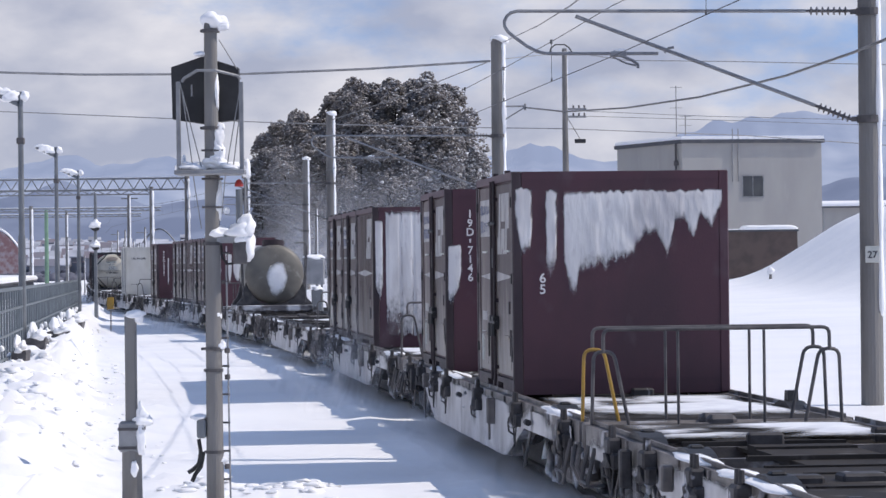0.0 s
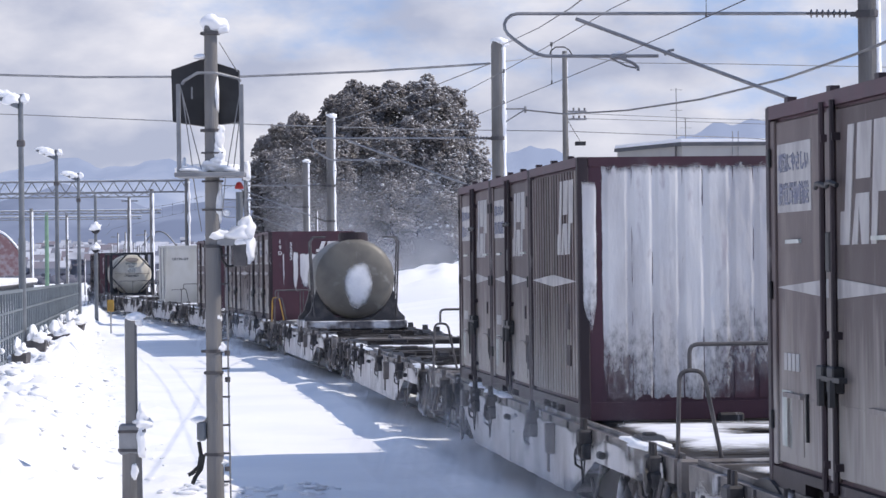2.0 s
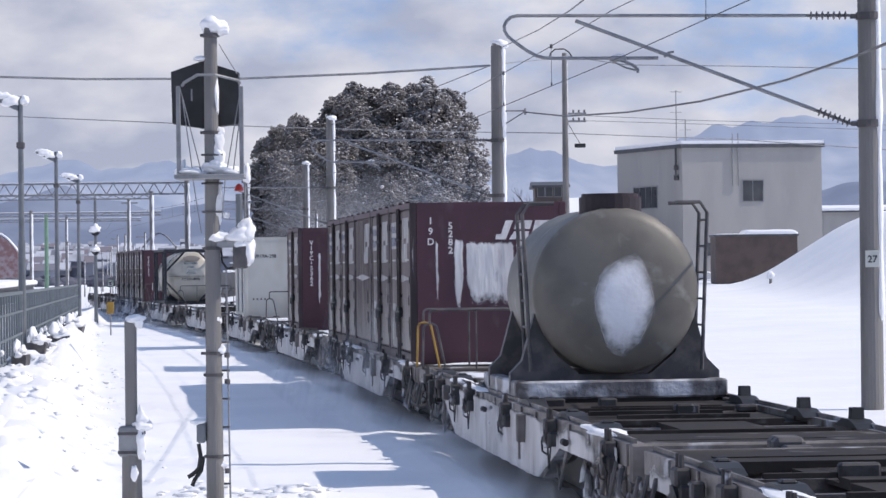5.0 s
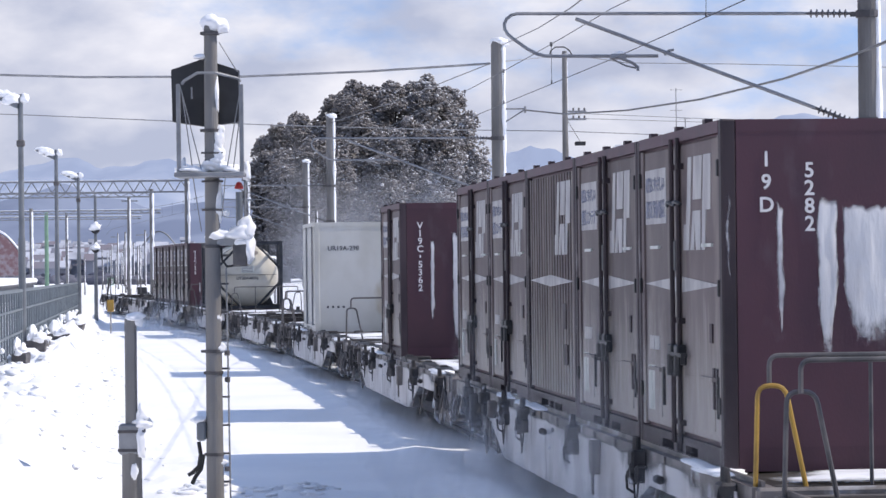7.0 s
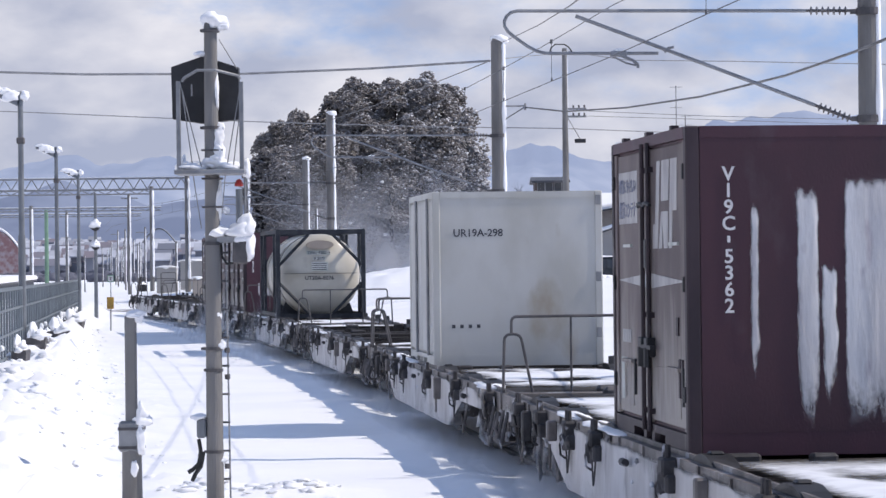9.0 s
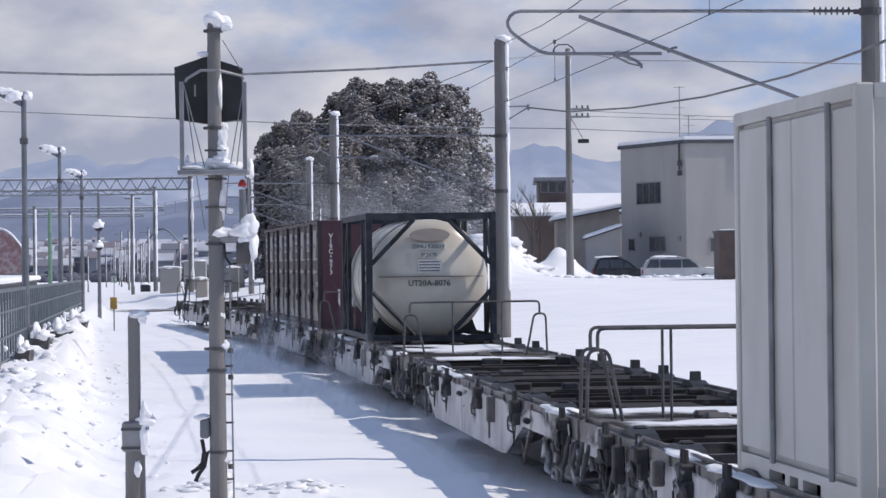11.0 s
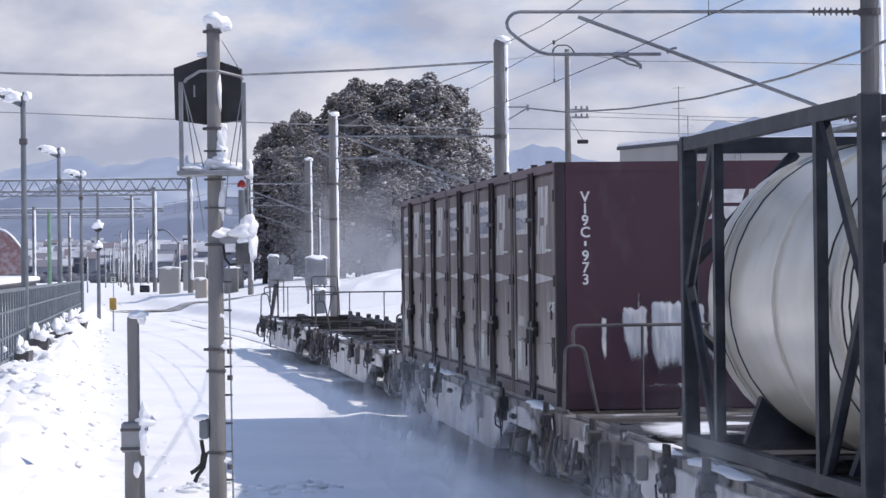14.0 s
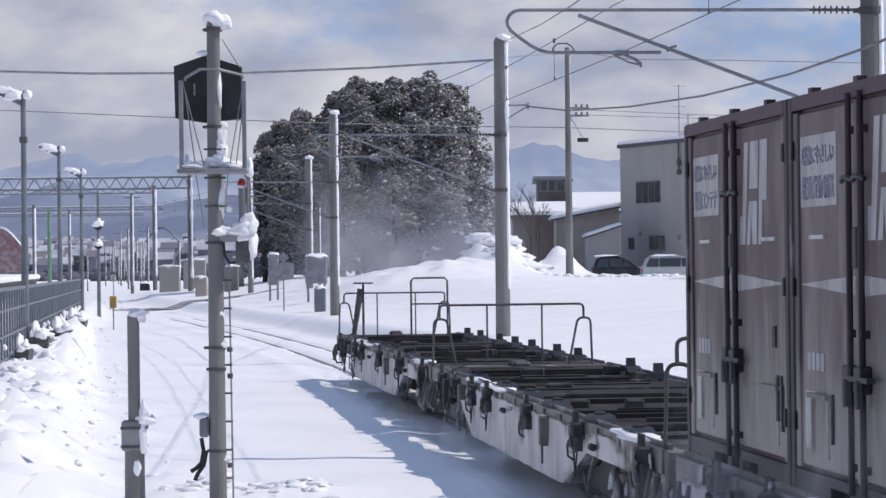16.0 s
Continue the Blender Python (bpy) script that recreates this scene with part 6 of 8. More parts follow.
def build_overhead():
    for x, y, top, num in MASTS:
        build_mast(x, y, top, 0.0, num, 0.145 if num else 0.185)
    # contact wire and messenger over the track, with droppers
    stops = [(-6, 0.6), (38.5, 0.6), (75, 0.45), (117, 0.4), (158, 0.2), (195, 0.0), (230, 0.0)]
    low, high = [], []
    for y, off in stops:
        x = float(centre_x(y)) + off
        low.append((x, y, 5.08))
        high.append((x, y, 5.72))
    wire("contact_wire", low, 0.0065, "copper contact wire over the track", "overhead wire")
    wire("messenger_wire", high, 0.0065, "stranded wire that carries the contact wire", "overhead wire", 0.14)
    for (a, b), (c, d) in zip(zip(low, low[1:]), zip(high, high[1:])):
        n = 7
        if a[1] > 120:
            continue
        for k in range(1, n):
            f = k / n
            p, q = Vector(a).lerp(Vector(b), f), Vector(c).lerp(Vector(d), f)
            q.z -= 0.14 * 4 * f * (1 - f)
            bm = bmesh.new()
            rod(bm, p, q, 0.004, seg=5)
            rod(bm, q - Vector((0, 0, 0.03)), q + Vector((0, 0, 0.03)), 0.02, seg=6)
            rod(bm, p - Vector((0, 0, 0.0)), p + Vector((0, 0, 0.05)), 0.012, seg=6)
            tagged(part("dropper", bm, WIRE, None), "thin dropper between the two wires", "wire dropper", "droppers of the overhead line")
    # feeder cable from the middle pole to the near one, with its small bracket
    g = thing("feeder_bracket", "small steel bracket on the pole", "bracket", Matrix.Translation((1.41, 75.0, 0)))
    bm = bmesh.new()
    a = Vector((2.07, 75.0, 6.31)) - Vector((1.41, 75, 0))
    rod(bm, (0.12, -0.1, a.z + 0.02), (a.x, -0.1, a.z + 0.02), 0.022, seg=6)
    rod(bm, (0.12, -0.1, a.z - 0.33), (a.x, -0.1, a.z), 0.018, seg=6)
    rod(bm, (a.x, -0.1, a.z - 0.08), (a.x, -0.1, a.z + 0.08), 0.03, seg=8)
    part("arm", bm, GALV, g)
    wire("feeder_cable", [(2.07, 75.0, 6.30), (2.89, 71.0, 5.99), (3.91, 64.0, 5.71), (4.69, 55.0, 5.44), (5.21, 46.0, 5.26), (5.26, 38.7, 5.11), (5.12, 32.0, 4.96)], 0.020, "thick insulated feeder cable between two poles", "cable")
    wire("line_wire", [(-11.71, 75.0, 7.35), (-8.79, 75.0, 7.24), (-4.88, 75.0, 7.21), (-1.82, 75.0, 7.30), (1.22, 75.0, 7.46)], 0.030, "grey overhead line wire", "wire")
    wire("line_wire", [(1.56, 75.0, 7.51), (4.19, 110.0, 10.02), (6.93, 165.0, 13.94)], 0.016, "grey overhead line wire", "wire")
    wire("line_wire", [(-25.79, 165.0, 11.07), (-22.72, 165.0, 10.94), (-14.76, 165.0, 10.51), (-9.24, 165.0, 10.23), (-0.66, 165.0, 9.89), (6.70, 165.0, 9.71), (16.80, 168.0, 9.35), (27.10, 170.0, 8.62)], 0.028, "thin wire across the valley", "wire")
    wire("line_wire", [(6.93, 165.0, 13.88), (10.11, 165.0, 13.38), (15.94, 165.0, 13.25), (26.36, 165.0, 12.92)], 0.026, "thin wire across the valley", "wire")
    wire("line_wire", [(7.02, 165.0, 10.69), (14.37, 165.0, 10.30), (26.32, 165.0, 9.88)], 0.016, "thin wire across the valley", "wire")
    wire("line_wire", [(7.01, 165.0, 10.41), (14.37, 165.0, 10.11), (26.32, 165.0, 9.58)], 0.016, "thin wire across the valley", "wire")
    wire("pole_wire", [(1.54, 75.0, 7.92), (1.80, 56.0, 6.84), (1.76, 41.0, 5.94), (1.76, 35.0, 5.63)], 0.010, "wire rising to the near pole", "wire")
    wire("pole_wire", [(-4.25, 117.0, 8.04), (-1.52, 101.0, 7.97), (1.22, 75.0, 7.46)], 0.014, "wire between two poles", "wire")


def build_utility_pole():
    b = (6.72, 165.0, 1.37)
    g = thing("utility_pole", "slim concrete utility pole with short crossarms", "utility pole", Matrix.Translation((b[0], b[1], 0)))
    zt = (6.87, 165.0, 14.06)[2]
    bm = bmesh.new()
    rod(bm, (0, 0, 0.3), (0, 0, zt), 0.22, 0.13, seg=14)
    part("pole", bm, CONCRETE, g)
    bm = bmesh.new()
    snow_streak(bm, 0.13, -0.02, 3.0, zt - 0.5, 0.05, 5)
    part("plastered_snow", bm, SNOW_CLUMP, g, smooth=True)
    for py in ((7.63, 165.0, 10.77)[2], (7.62, 165.0, 10.35)[2]):
        bm = bmesh.new()
        box(bm, 0.1, 1.15, -0.06, 0.06, py - 0.05, py + 0.05)
        part("crossarm", bm, GALV, g)
        for x in (0.45, 0.75, 1.05):
            bm = bmesh.new()
            rod(bm, (x, 0, py + 0.05), (x, 0, py + 0.2), 0.05, seg=8)
            part("insulator", bm, PORCELAIN, g)
    bm = bmesh.new()
    tube(bm, [(-0.8, 0, zt - 0.25), (-0.75, 0, zt + 0.0), (-0.5, 0, zt + 0.22), (0.0, 0, zt + 0.22), (0.25, 0, zt + 0.05), (0.4, 0, zt - 0.2)], 0.035)
    part("cable_loop", bm, RUBBER, g)
    c = (7.52, 165.0, 9.03)
    bm = bmesh.new()
    box(bm, c[0] - b[0] - 0.3, c[0] - b[0] + 0.3, -0.1, 0.1, c[2] - 0.11, c[2] + 0.11, bevel=0.02)
    tube(bm, [(0.05, 0, c[2] + 1.4), (c[0] - b[0], 0, c[2] + 0.1)], 0.015)
    part("splice_box", bm, BLACK, g)


build_signal()
build_marker_post()
build_overhead()
build_utility_pole()


# ---- fence and lamps along the station side ----
FENCE_NEAR, FENCE_FAR = 50.0, 127.0


def build_fence():
    g = thing("fence", "blue-grey steel railing of posts and four rails", "fence")
    zt, zb = 1.93, 0.42

    def at(y, z, off=0.0):
        return Vector((fence_x(y) + off, y, z + rise(y)))

    def rise(y):
        return 0.12 - 0.0017 * (y - 59)
    for y in np.arange(FENCE_NEAR, FENCE_FAR, 1.2):
        bm = bmesh.new()
        p = at(y, zb - 0.2)
        box(bm, p.x - 0.022, p.x + 0.022, y - 0.03, y + 0.03, zb - 0.3, zt + rise(y), bevel=0.006)
        part("fence_post", bm, FENCE, g)
    for z, h in ((zt, 0.035), (zt - 0.42, 0.022), (zt - 0.92, 0.022), (zb + 0.14, 0.022)):
        bm = bmesh.new()
        a, b = at(FENCE_NEAR, z), at(FENCE_FAR, z)
        n = Vector((0.03, 0, 0))
        vs = []
        for p in (a, b):
            vs.append([bm.verts.new(p + Vector((sx * 0.028, 0, sz * h))) for sx, sz in ((-1, -1), (1, -1), (1, 1), (-1, 1))])
        for k in range(4):
            bm.faces.new((vs[0][k], vs[0][(k + 1) % 4], vs[1][(k + 1) % 4], vs[1][k]))
        bm.faces.new(vs[0])
        bm.faces.new(vs[1])
        part("rail", bm, FENCE, g)


def build_lamp(y, k, off):
    x = fence_x(y) + off
    z = on_ground(x, y)
    g = thing("platform_lamp", "grey steel lamp post, its lamp head buried in snow", "lamp post", Matrix.Translation((x, y, z)), "lamp posts along the fence")
    top = 6.52 - z
    bm = bmesh.new()
    rod(bm, (0, 0, -0.2), (0, 0, 2.6), 0.085, seg=14)
    rod(bm, (0, 0, 2.6), (0, 0, top), 0.07, 0.06, seg=14)
    part("post", bm, LAMP_GREY, g)
    bm = bmesh.new()
    prism(bm, [(-0.05, top - 0.22), (-0.3, top - 0.08), (-0.62, top + 0.02), (-0.68, top - 0.03), (-0.40, top - 0.17), (-0.05, top - 0.34)], "y", -0.13, 0.13)
    part("lamp_head", bm, LAMP_GREY, g, "street lamp head")
    bm = bmesh.new()
    box(bm, -0.09, 0.09, -0.08, 0.08, top - 1.2, top - 1.05, bevel=0.02)
    part("fitting", bm, DARK_STEEL, g)
    snow_part(g, [((-0.52, 0, top + 0.02), (0.16, 0.15, 0.07)), ((-0.38, 0, top - 0.03), (0.17, 0.16, 0.10)), ((-0.22, 0, top - 0.11), (0.17, 0.15, 0.12)), ((0.10, 0, top - 0.10), (0.09, 0.10, 0.10))], seed=40 + k, label="thick snow over the lamp head")


def build_fence_foot():
    """Snow-capped blocks at the foot of the fence and clods of thrown snow."""
    rng = random.Random(5)
    for k, (y, off, w) in enumerate(((69.8, 0.35, 0.30), (84.0, 0.45, 0.44), (101.0, 0.45, 0.45), (61.5, 0.3, 0.2))):
        x = fence_x(y) + off
        z = on_ground(x, y, 0.1)
        g = thing("footing_block", "dark concrete footing under a cap of snow", "concrete block", Matrix.Translation((x, y, z)), "blocks along the fence")
        bm = bmesh.new()
        prism(bm, [(-w * 0.75, -0.15), (w * 0.6, -0.05), (w * 0.75, 0.22), (w * 0.7, 0.28), (-w * 0.75, 0.26)], "y", -0.35, 0.35)
        part("block", bm, DARK_STEEL, g)
        f = rng.uniform(0.75, 1.1)
        snow_part(g, [((rng.uniform(-0.1, 0.1), 0, 0.28), (w * 0.62 * f, 0.38, 0.10 * f)), ((-w * 0.3, -0.1, 0.44), (w * 0.25 * f, 0.25, 0.15 * f)), ((w * 0.3, -0.15, 0.38), (w * 0.3, 0.2, 0.07))], seed=60 + k * 3, label="rounded cap of snow")
    bm = bmesh.new()
    for k in range(480):
        y = rng.uniform(34, 118) if k % 3 else rng.uniform(34, 60)
        e = max(2.75 - 0.026 * (y - 34.5), 0.6)
        w = rng.uniform(0.25, e + 0.5)
        x = fence_x(y) + w
        s = rng.uniform(0.02, 0.08) * (1.3 if w < e * 0.5 else 0.6)
        lump(bm, (x, y, on_ground(x, y, 0.0)), (s * 1.5, s * rng.uniform(0.9, 2.0), s * 0.7), k, 2, 0.9)
    for k in range(90):
        x, y = rng.uniform(-3.1, -1.2), rng.gauss(32.7, 0.35)
        s = rng.uniform(0.02, 0.07)
        lump(bm, (x, y, on_ground(x, y, 0.0)), (s * rng.uniform(1.2, 2.4), s * 1.3, s * rng.uniform(0.4, 0.8)), k + 900, 2, 0.9)
    ob = part("snow_clods", bm, SNOW_CLUMP, None, smooth=True)
    tagged(ob, "loose clods of snow thrown up by the plough", "snow clods", kind="stuff")
    bm = bmesh.new()
    for k in range(60):
        y = rng.uniform(57, 124)
        lump(bm, (fence_x(y) + 0.05, y, rng.uniform(0.5, 0.95)), (0.06, 0.09, rng.uniform(0.06, 0.14)), k + 300, 1, 0.5)
    ob = part("fence_snow", bm, SNOW_CLUMP, None, smooth=True)
    tagged(ob, "lumps of snow caught on the railing", "snow lumps", kind="stuff")


build_fence()
for k, (y, off) in enumerate(((69.6, 0.01), (101.9, -0.12), (126.8, 0.07))):
    build_lamp(y, k, off)
build_fence_foot()


# ---- the grove of cedars ----
def build_cedar(x, y, height, width, seed, low=0.12):
    rng = random.Random(seed)
    z0 = on_ground(x, y, 0.2)
    g = thing("cedar_tree", "tall dark cedar dusted with snow", "tree", Matrix.Translation((x, y, z0)), "grove of cedars")
    bm = bmesh.new()
    pts = [(0, 0, 0), (0.05, 0, height * 0.35), (-0.04, 0.03, height * 0.7), (0, 0, height * 0.96)]
    for k, (a, b) in enumerate(zip(pts, pts[1:])):
        rod(bm, a, b, 0.20 * (1 - k * 0.3), 0.20 * (1 - (k + 1) * 0.3), seg=7, caps=False)
    for k in range(26):
        f = rng.uniform(low, 0.92)
        a = rng.uniform(0, math.tau)
        reach = width * 0.5 * crown(f) * 0.85
        h = f * height
        rod(bm, (0, 0, h), (math.cos(a) * reach, math.sin(a) * reach, h + 0.12 * reach), 0.045, 0.012, seg=4, caps=False)
    part("trunk", bm, BARK, g)
    nr = np.random.RandomState(seed)
    # the crown is a heap of rounded boughs
    count = int(34 * width / 3.0)
    bf = low + (0.97 - low) * (np.arange(count) + nr.rand(count)) / count
    ba = nr.rand(count) * math.tau
    bh = width * 0.5 * np.array([crown(v) for v in bf])
    br = bh * (0.35 + 0.5 * nr.rand(count))
    size = 0.56 + 0.42 * nr.rand(count)
    size[bf > 0.9] *= 0.75
    centre = np.stack([br * np.cos(ba), br * np.sin(ba), bf * height - size * 0.6], 1)
    per = int(5200 * (height / 14) / count * (width / 3.2))
    k = np.repeat(np.arange(count), per)
    n = len(k)
    w = nr.randn(n, 3)
    w[:, 2] = np.abs(w[:, 2]) * 1.1 - 0.35
    w /= np.linalg.norm(w, axis=1)[:, None]
    c = centre[k] + w * (size[k] * (0.42 + 0.68 * nr.rand(n) ** 0.6))[:, None] * np.array((1.0, 1.0, 1.15))
    a = np.arctan2(w[:, 1], w[:, 0])
    s = 0.05 + 0.09 * nr.rand(n)
    # a needle fan: a ragged little bipyramid that droops outwards
    unit = np.array([(1, 0, -0.35), (0, 1, 0), (-1, 0, 0.2), (0, -1, 0), (0, 0, 0.75), (0.2, 0, -0.9)], float)
    tri = np.array([(0, 1, 4), (1, 2, 4), (2, 3, 4), (3, 0, 4), (1, 0, 5), (2, 1, 5), (3, 2, 5), (0, 3, 5)])

    def cloud(centre, size, turn, squash, name, mat, lab):
        m = len(centre)
        u = unit[None] * (0.6 + 0.8 * nr.rand(m, 6, 1)) * size[:, None, None] * np.array(squash)[None, None]
        ct, st = np.cos(turn)[:, None], np.sin(turn)[:, None]
        x, y = u[..., 0] * ct - u[..., 1] * st, u[..., 0] * st + u[..., 1] * ct
        v = np.stack([x, y, u[..., 2]], 2) + centre[:, None]
        q = (tri[None] + 6 * np.arange(m)[:, None, None]).reshape(-1, 3)
        me = bpy.data.meshes.new(name)
        me.from_pydata(v.reshape(-1, 3).tolist(), [], q.tolist())
        me.materials.append(mat)
        ob = new(name, me)
        ob.parent = g
        tagged(ob, lab, kind="stuff")

    cloud(c, s, a + 0.8 * nr.randn(n), (1.5, 0.9, 1.1), "crown", NEEDLES, "dense dark needle clumps")
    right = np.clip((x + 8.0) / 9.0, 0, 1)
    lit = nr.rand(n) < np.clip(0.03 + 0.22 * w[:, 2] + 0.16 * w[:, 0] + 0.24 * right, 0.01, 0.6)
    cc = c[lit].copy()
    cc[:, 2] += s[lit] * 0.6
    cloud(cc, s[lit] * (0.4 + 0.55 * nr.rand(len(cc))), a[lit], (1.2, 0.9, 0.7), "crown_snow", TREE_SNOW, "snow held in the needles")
    # rounded pads of snow on the outer boughs, more of them on the open side of the grove
    pads = int(25 + 330 * right * right)
    k = nr.randint(0, count, pads)
    w = nr.randn(pads, 3)
    w[:, 0] += 0.5
    w[:, 1] -= 0.5
    w[:, 2] = np.abs(w[:, 2]) * 0.9
    w /= np.linalg.norm(w, axis=1)[:, None]
    c = centre[k] + w * (size[k] * (0.95 + 0.2 * nr.rand(pads)))[:, None] * np.array((1.0, 1.0, 1.15))
    ball_pts, ball_tris = ball(1)
    u = np.array([tuple(p) for p in ball_pts])
    r = 0.04 + 0.11 * nr.rand(pads) ** 2.0
    v = u[None] * (0.75 + 0.5 * nr.rand(pads, len(u), 1)) * r[:, None, None] * np.array((1.25, 1.0, 0.8)) + c[:, None]
    q = (np.array(ball_tris)[None] + len(u) * np.arange(pads)[:, None, None]).reshape(-1, 3)
    me = bpy.data.meshes.new("snow_pad")
    me.from_pydata(v.reshape(-1, 3).tolist(), [], q.tolist())
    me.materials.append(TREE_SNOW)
    me.shade_smooth()
    ob = new("snow_pad", me)
    ob.parent = g
    tagged(ob, "rounded pads of snow on the boughs", kind="stuff")


def crown(f):
    """Half width of the crown at a share of the height: broad below, rounded above."""
    return min(1.0, 1.3 * math.sqrt(max(0.0, 1.0 - f ** 3.0))) * (0.68 + 0.32 * min(1.0, f * 3.0))


def build_grove():
    for k, (p, w) in enumerate((((-12.60, 212.0, 10.68), 2.6), ((-11.97, 215.0, 12.22), 2.7), ((-11.07, 214.0, 12.88), 3.0), ((-9.53, 211.0, 13.31), 3.2), ((-8.28, 216.0, 13.07), 3.2), ((-7.23, 213.0, 14.81), 3.1), ((-6.10, 211.0, 15.58), 3.3), ((-4.74, 215.0, 15.33), 3.3), ((-3.17, 212.0, 15.41), 3.3), ((-1.95, 216.0, 15.56), 3.0),
                                ((-0.65, 212.0, 15.78), 3.4), ((0.77, 214.0, 15.13), 3.2), ((1.44, 211.0, 12.71), 2.7), ((2.03, 210.0, 10.43), 2.3), ((2.46, 209.0, 8.21), 1.9), ((-5.46, 208.0, 12.64), 3.4), ((-8.57, 208.0, 11.33), 3.2), ((-10.70, 208.0, 10.50), 2.8), ((-1.78, 207.0, 12.55), 3.4), ((-3.50, 206.0, 11.76), 3.2), ((0.10, 207.0, 12.15), 3.2), ((-6.95, 206.0, 11.22), 3.0))):
        x, y, z = p
        build_cedar(x, y, z + 0.25 - on_ground(x, y, 0.2), w * 1.12, 100 + k)


# ---- houses beyond the field ----
def wall_box(name, pts, z0, z1, mat, parent, label=""):
    bm = bmesh.new()
    prism(bm, pts, "z", z0, z1)
    return part(name, bm, mat, parent, label)


def window_on(parent, m, x, z, w, h, panes=2):
    """A sliding window let into a wall plane given by m: x along, z up, outwards is +."""
    bm = bmesh.new()
    t = 0.05
    for a, b, c, d in ((x - w / 2 - t, x + w / 2 + t, z - h / 2 - t, z - h / 2), (x - w / 2 - t, x + w / 2 + t, z + h / 2, z + h / 2 + t), (x - w / 2 - t, x - w / 2, z - h / 2, z + h / 2), (x + w / 2, x + w / 2 + t, z - h / 2, z + h / 2)):
        box(bm, a, b, c, d, -0.05, 0.04, m)
    win = part("window", bm, GALV, parent)
    for k in range(panes):
        bm = bmesh.new()
        a = x - w / 2 + w * k / panes
        box(bm, a + 0.02, a + w / panes - 0.02, z - h / 2 + 0.02, z + h / 2 - 0.02, -0.04, 0.006, m)
        part("pane", bm, GLASS_DARK, win)
    return win


def build_main_house():
    corner, left_end = Vector((14.24, 180.0, 0)), Vector((10.9, 188.9, 0))
    dl = (left_end - corner).normalized()
    dr = Vector((0.985, 0.17, 0))
    z0, z1 = 0.9, 9.42
    g = thing("house", "plain two-storey house with pale siding and a flat snowy roof", "house")
    a, b = corner, corner + dr * 8.55
    c, d = b + dl * 9.5, corner + dl * 9.5
    body = wall_box("wall", [(p.x, p.y) for p in (a, b, c, d)], z0, z1, SIDING, g, "pale grey siding")
    o = (dr * -0.12 + dl * -0.12)
    e = [(p + q).xy for p, q in ((a, -dr * 0.14 - dl * 0.14), (b, dr * 0.14 - dl * 0.14), (c, dr * 0.14 + dl * 0.14), (d, -dr * 0.14 + dl * 0.14))]
    roof = wall_box("roof", [tuple(p) for p in e], z1, z1 + 0.22, ROOF_DARK, g, "dark metal fascia")
    e2 = [(p + q).xy for p, q in ((a, -dr * 0.1 - dl * 0.1), (b, dr * 0.1 - dl * 0.1), (c, dr * 0.1 + dl * 0.1), (d, -dr * 0.1 + dl * 0.1))]
    wall_box("roof_snow", [tuple(p) for p in e2], z1 + 0.22, z1 + 0.42, SNOW, g, "level snow on the roof")
    right = Matrix.Translation(a) @ Matrix(((dr.x, 0, dr.y, 0), (dr.y, 0, -dr.x, 0), (0, 1, 0, 0), (0, 0, 0, 1)))
    left = Matrix.Translation(d) @ Matrix(((-dl.x, 0, -dl.y, 0), (-dl.y, 0, dl.x, 0), (0, 1, 0, 0), (0, 0, 0, 1)))
    window_on(body, right, 4.3, 6.85, 1.25, 1.25, 2)
    window_on(body, right, 1.8, 3.4, 0.7, 0.8, 1)
    window_on(body, left, 4.2, 6.6, 3.5, 1.3, 4)
    window_on(body, left, 5.4, 3.5, 2.3, 0.85, 3)
    window_on(body, left, 1.6, 3.5, 0.9, 0.7, 1)
    for x, z in ((2.9, 4.1), (5.9, 3.0), (8.6, 3.8)):
        bm = bmesh.new()
        box(bm, x - 0.15, x + 0.15, z - 0.15, z + 0.15, 0, 0.12, left, 0.03)
        part("vent", bm, GALV, body)
    for x in (3.05, 3.4):
        bm = bmesh.new()
        rod(bm, right @ Vector((x, z1 - 2.3, 0.08)), right @ Vector((x, z1 + 0.85, 0.08)), 0.03, seg=6)
        part("ladder_stile", bm, GALV, g)
    bm = bmesh.new()
    p = left @ Vector((8.9, 0, 0.15))
    for z in (z1 - 1.9, z1 - 1.3):
        box(bm, p.x - 0.12, p.x + 0.12, p.y - 0.12, p.y + 0.12, z, z + 0.3, bevel=0.03)
    rod(bm, (p.x, p.y, z1 - 1.9), (p.x, p.y, z1), 0.06, seg=6)
    part("flue", bm, DARK_STEEL, g)
    for (px, zt, arms) in (((14.0, 181.2), 12.9, 4), ((14.6, 182.0), 11.2, 3)):
        ant = thing("roof_aerial", "thin television aerial on the flat roof", "aerial", Matrix.Translation((px[0], px[1], z1 + 0.4)), "roof aerials")
        bm = bmesh.new()
        rod(bm, (0, 0, 0), (0, 0, zt - z1 - 0.4), 0.03, seg=6)
        part("mast", bm, GALV, ant)
        bm = bmesh.new()
        h = zt - z1 - 0.45
        for k in range(arms):
            z = h - 0.05 - (0.0 if k < 2 else h * 0.4)
            rod(bm, (-0.35, 0.1 * k - 0.2, z), (0.35, 0.1 * k - 0.2, z), 0.014, seg=4)
        rod(bm, (0, -0.4, h * 0.6), (0, 0.4, h * 0.6), 0.014, seg=4)
        part("elements", bm, GALV, ant)


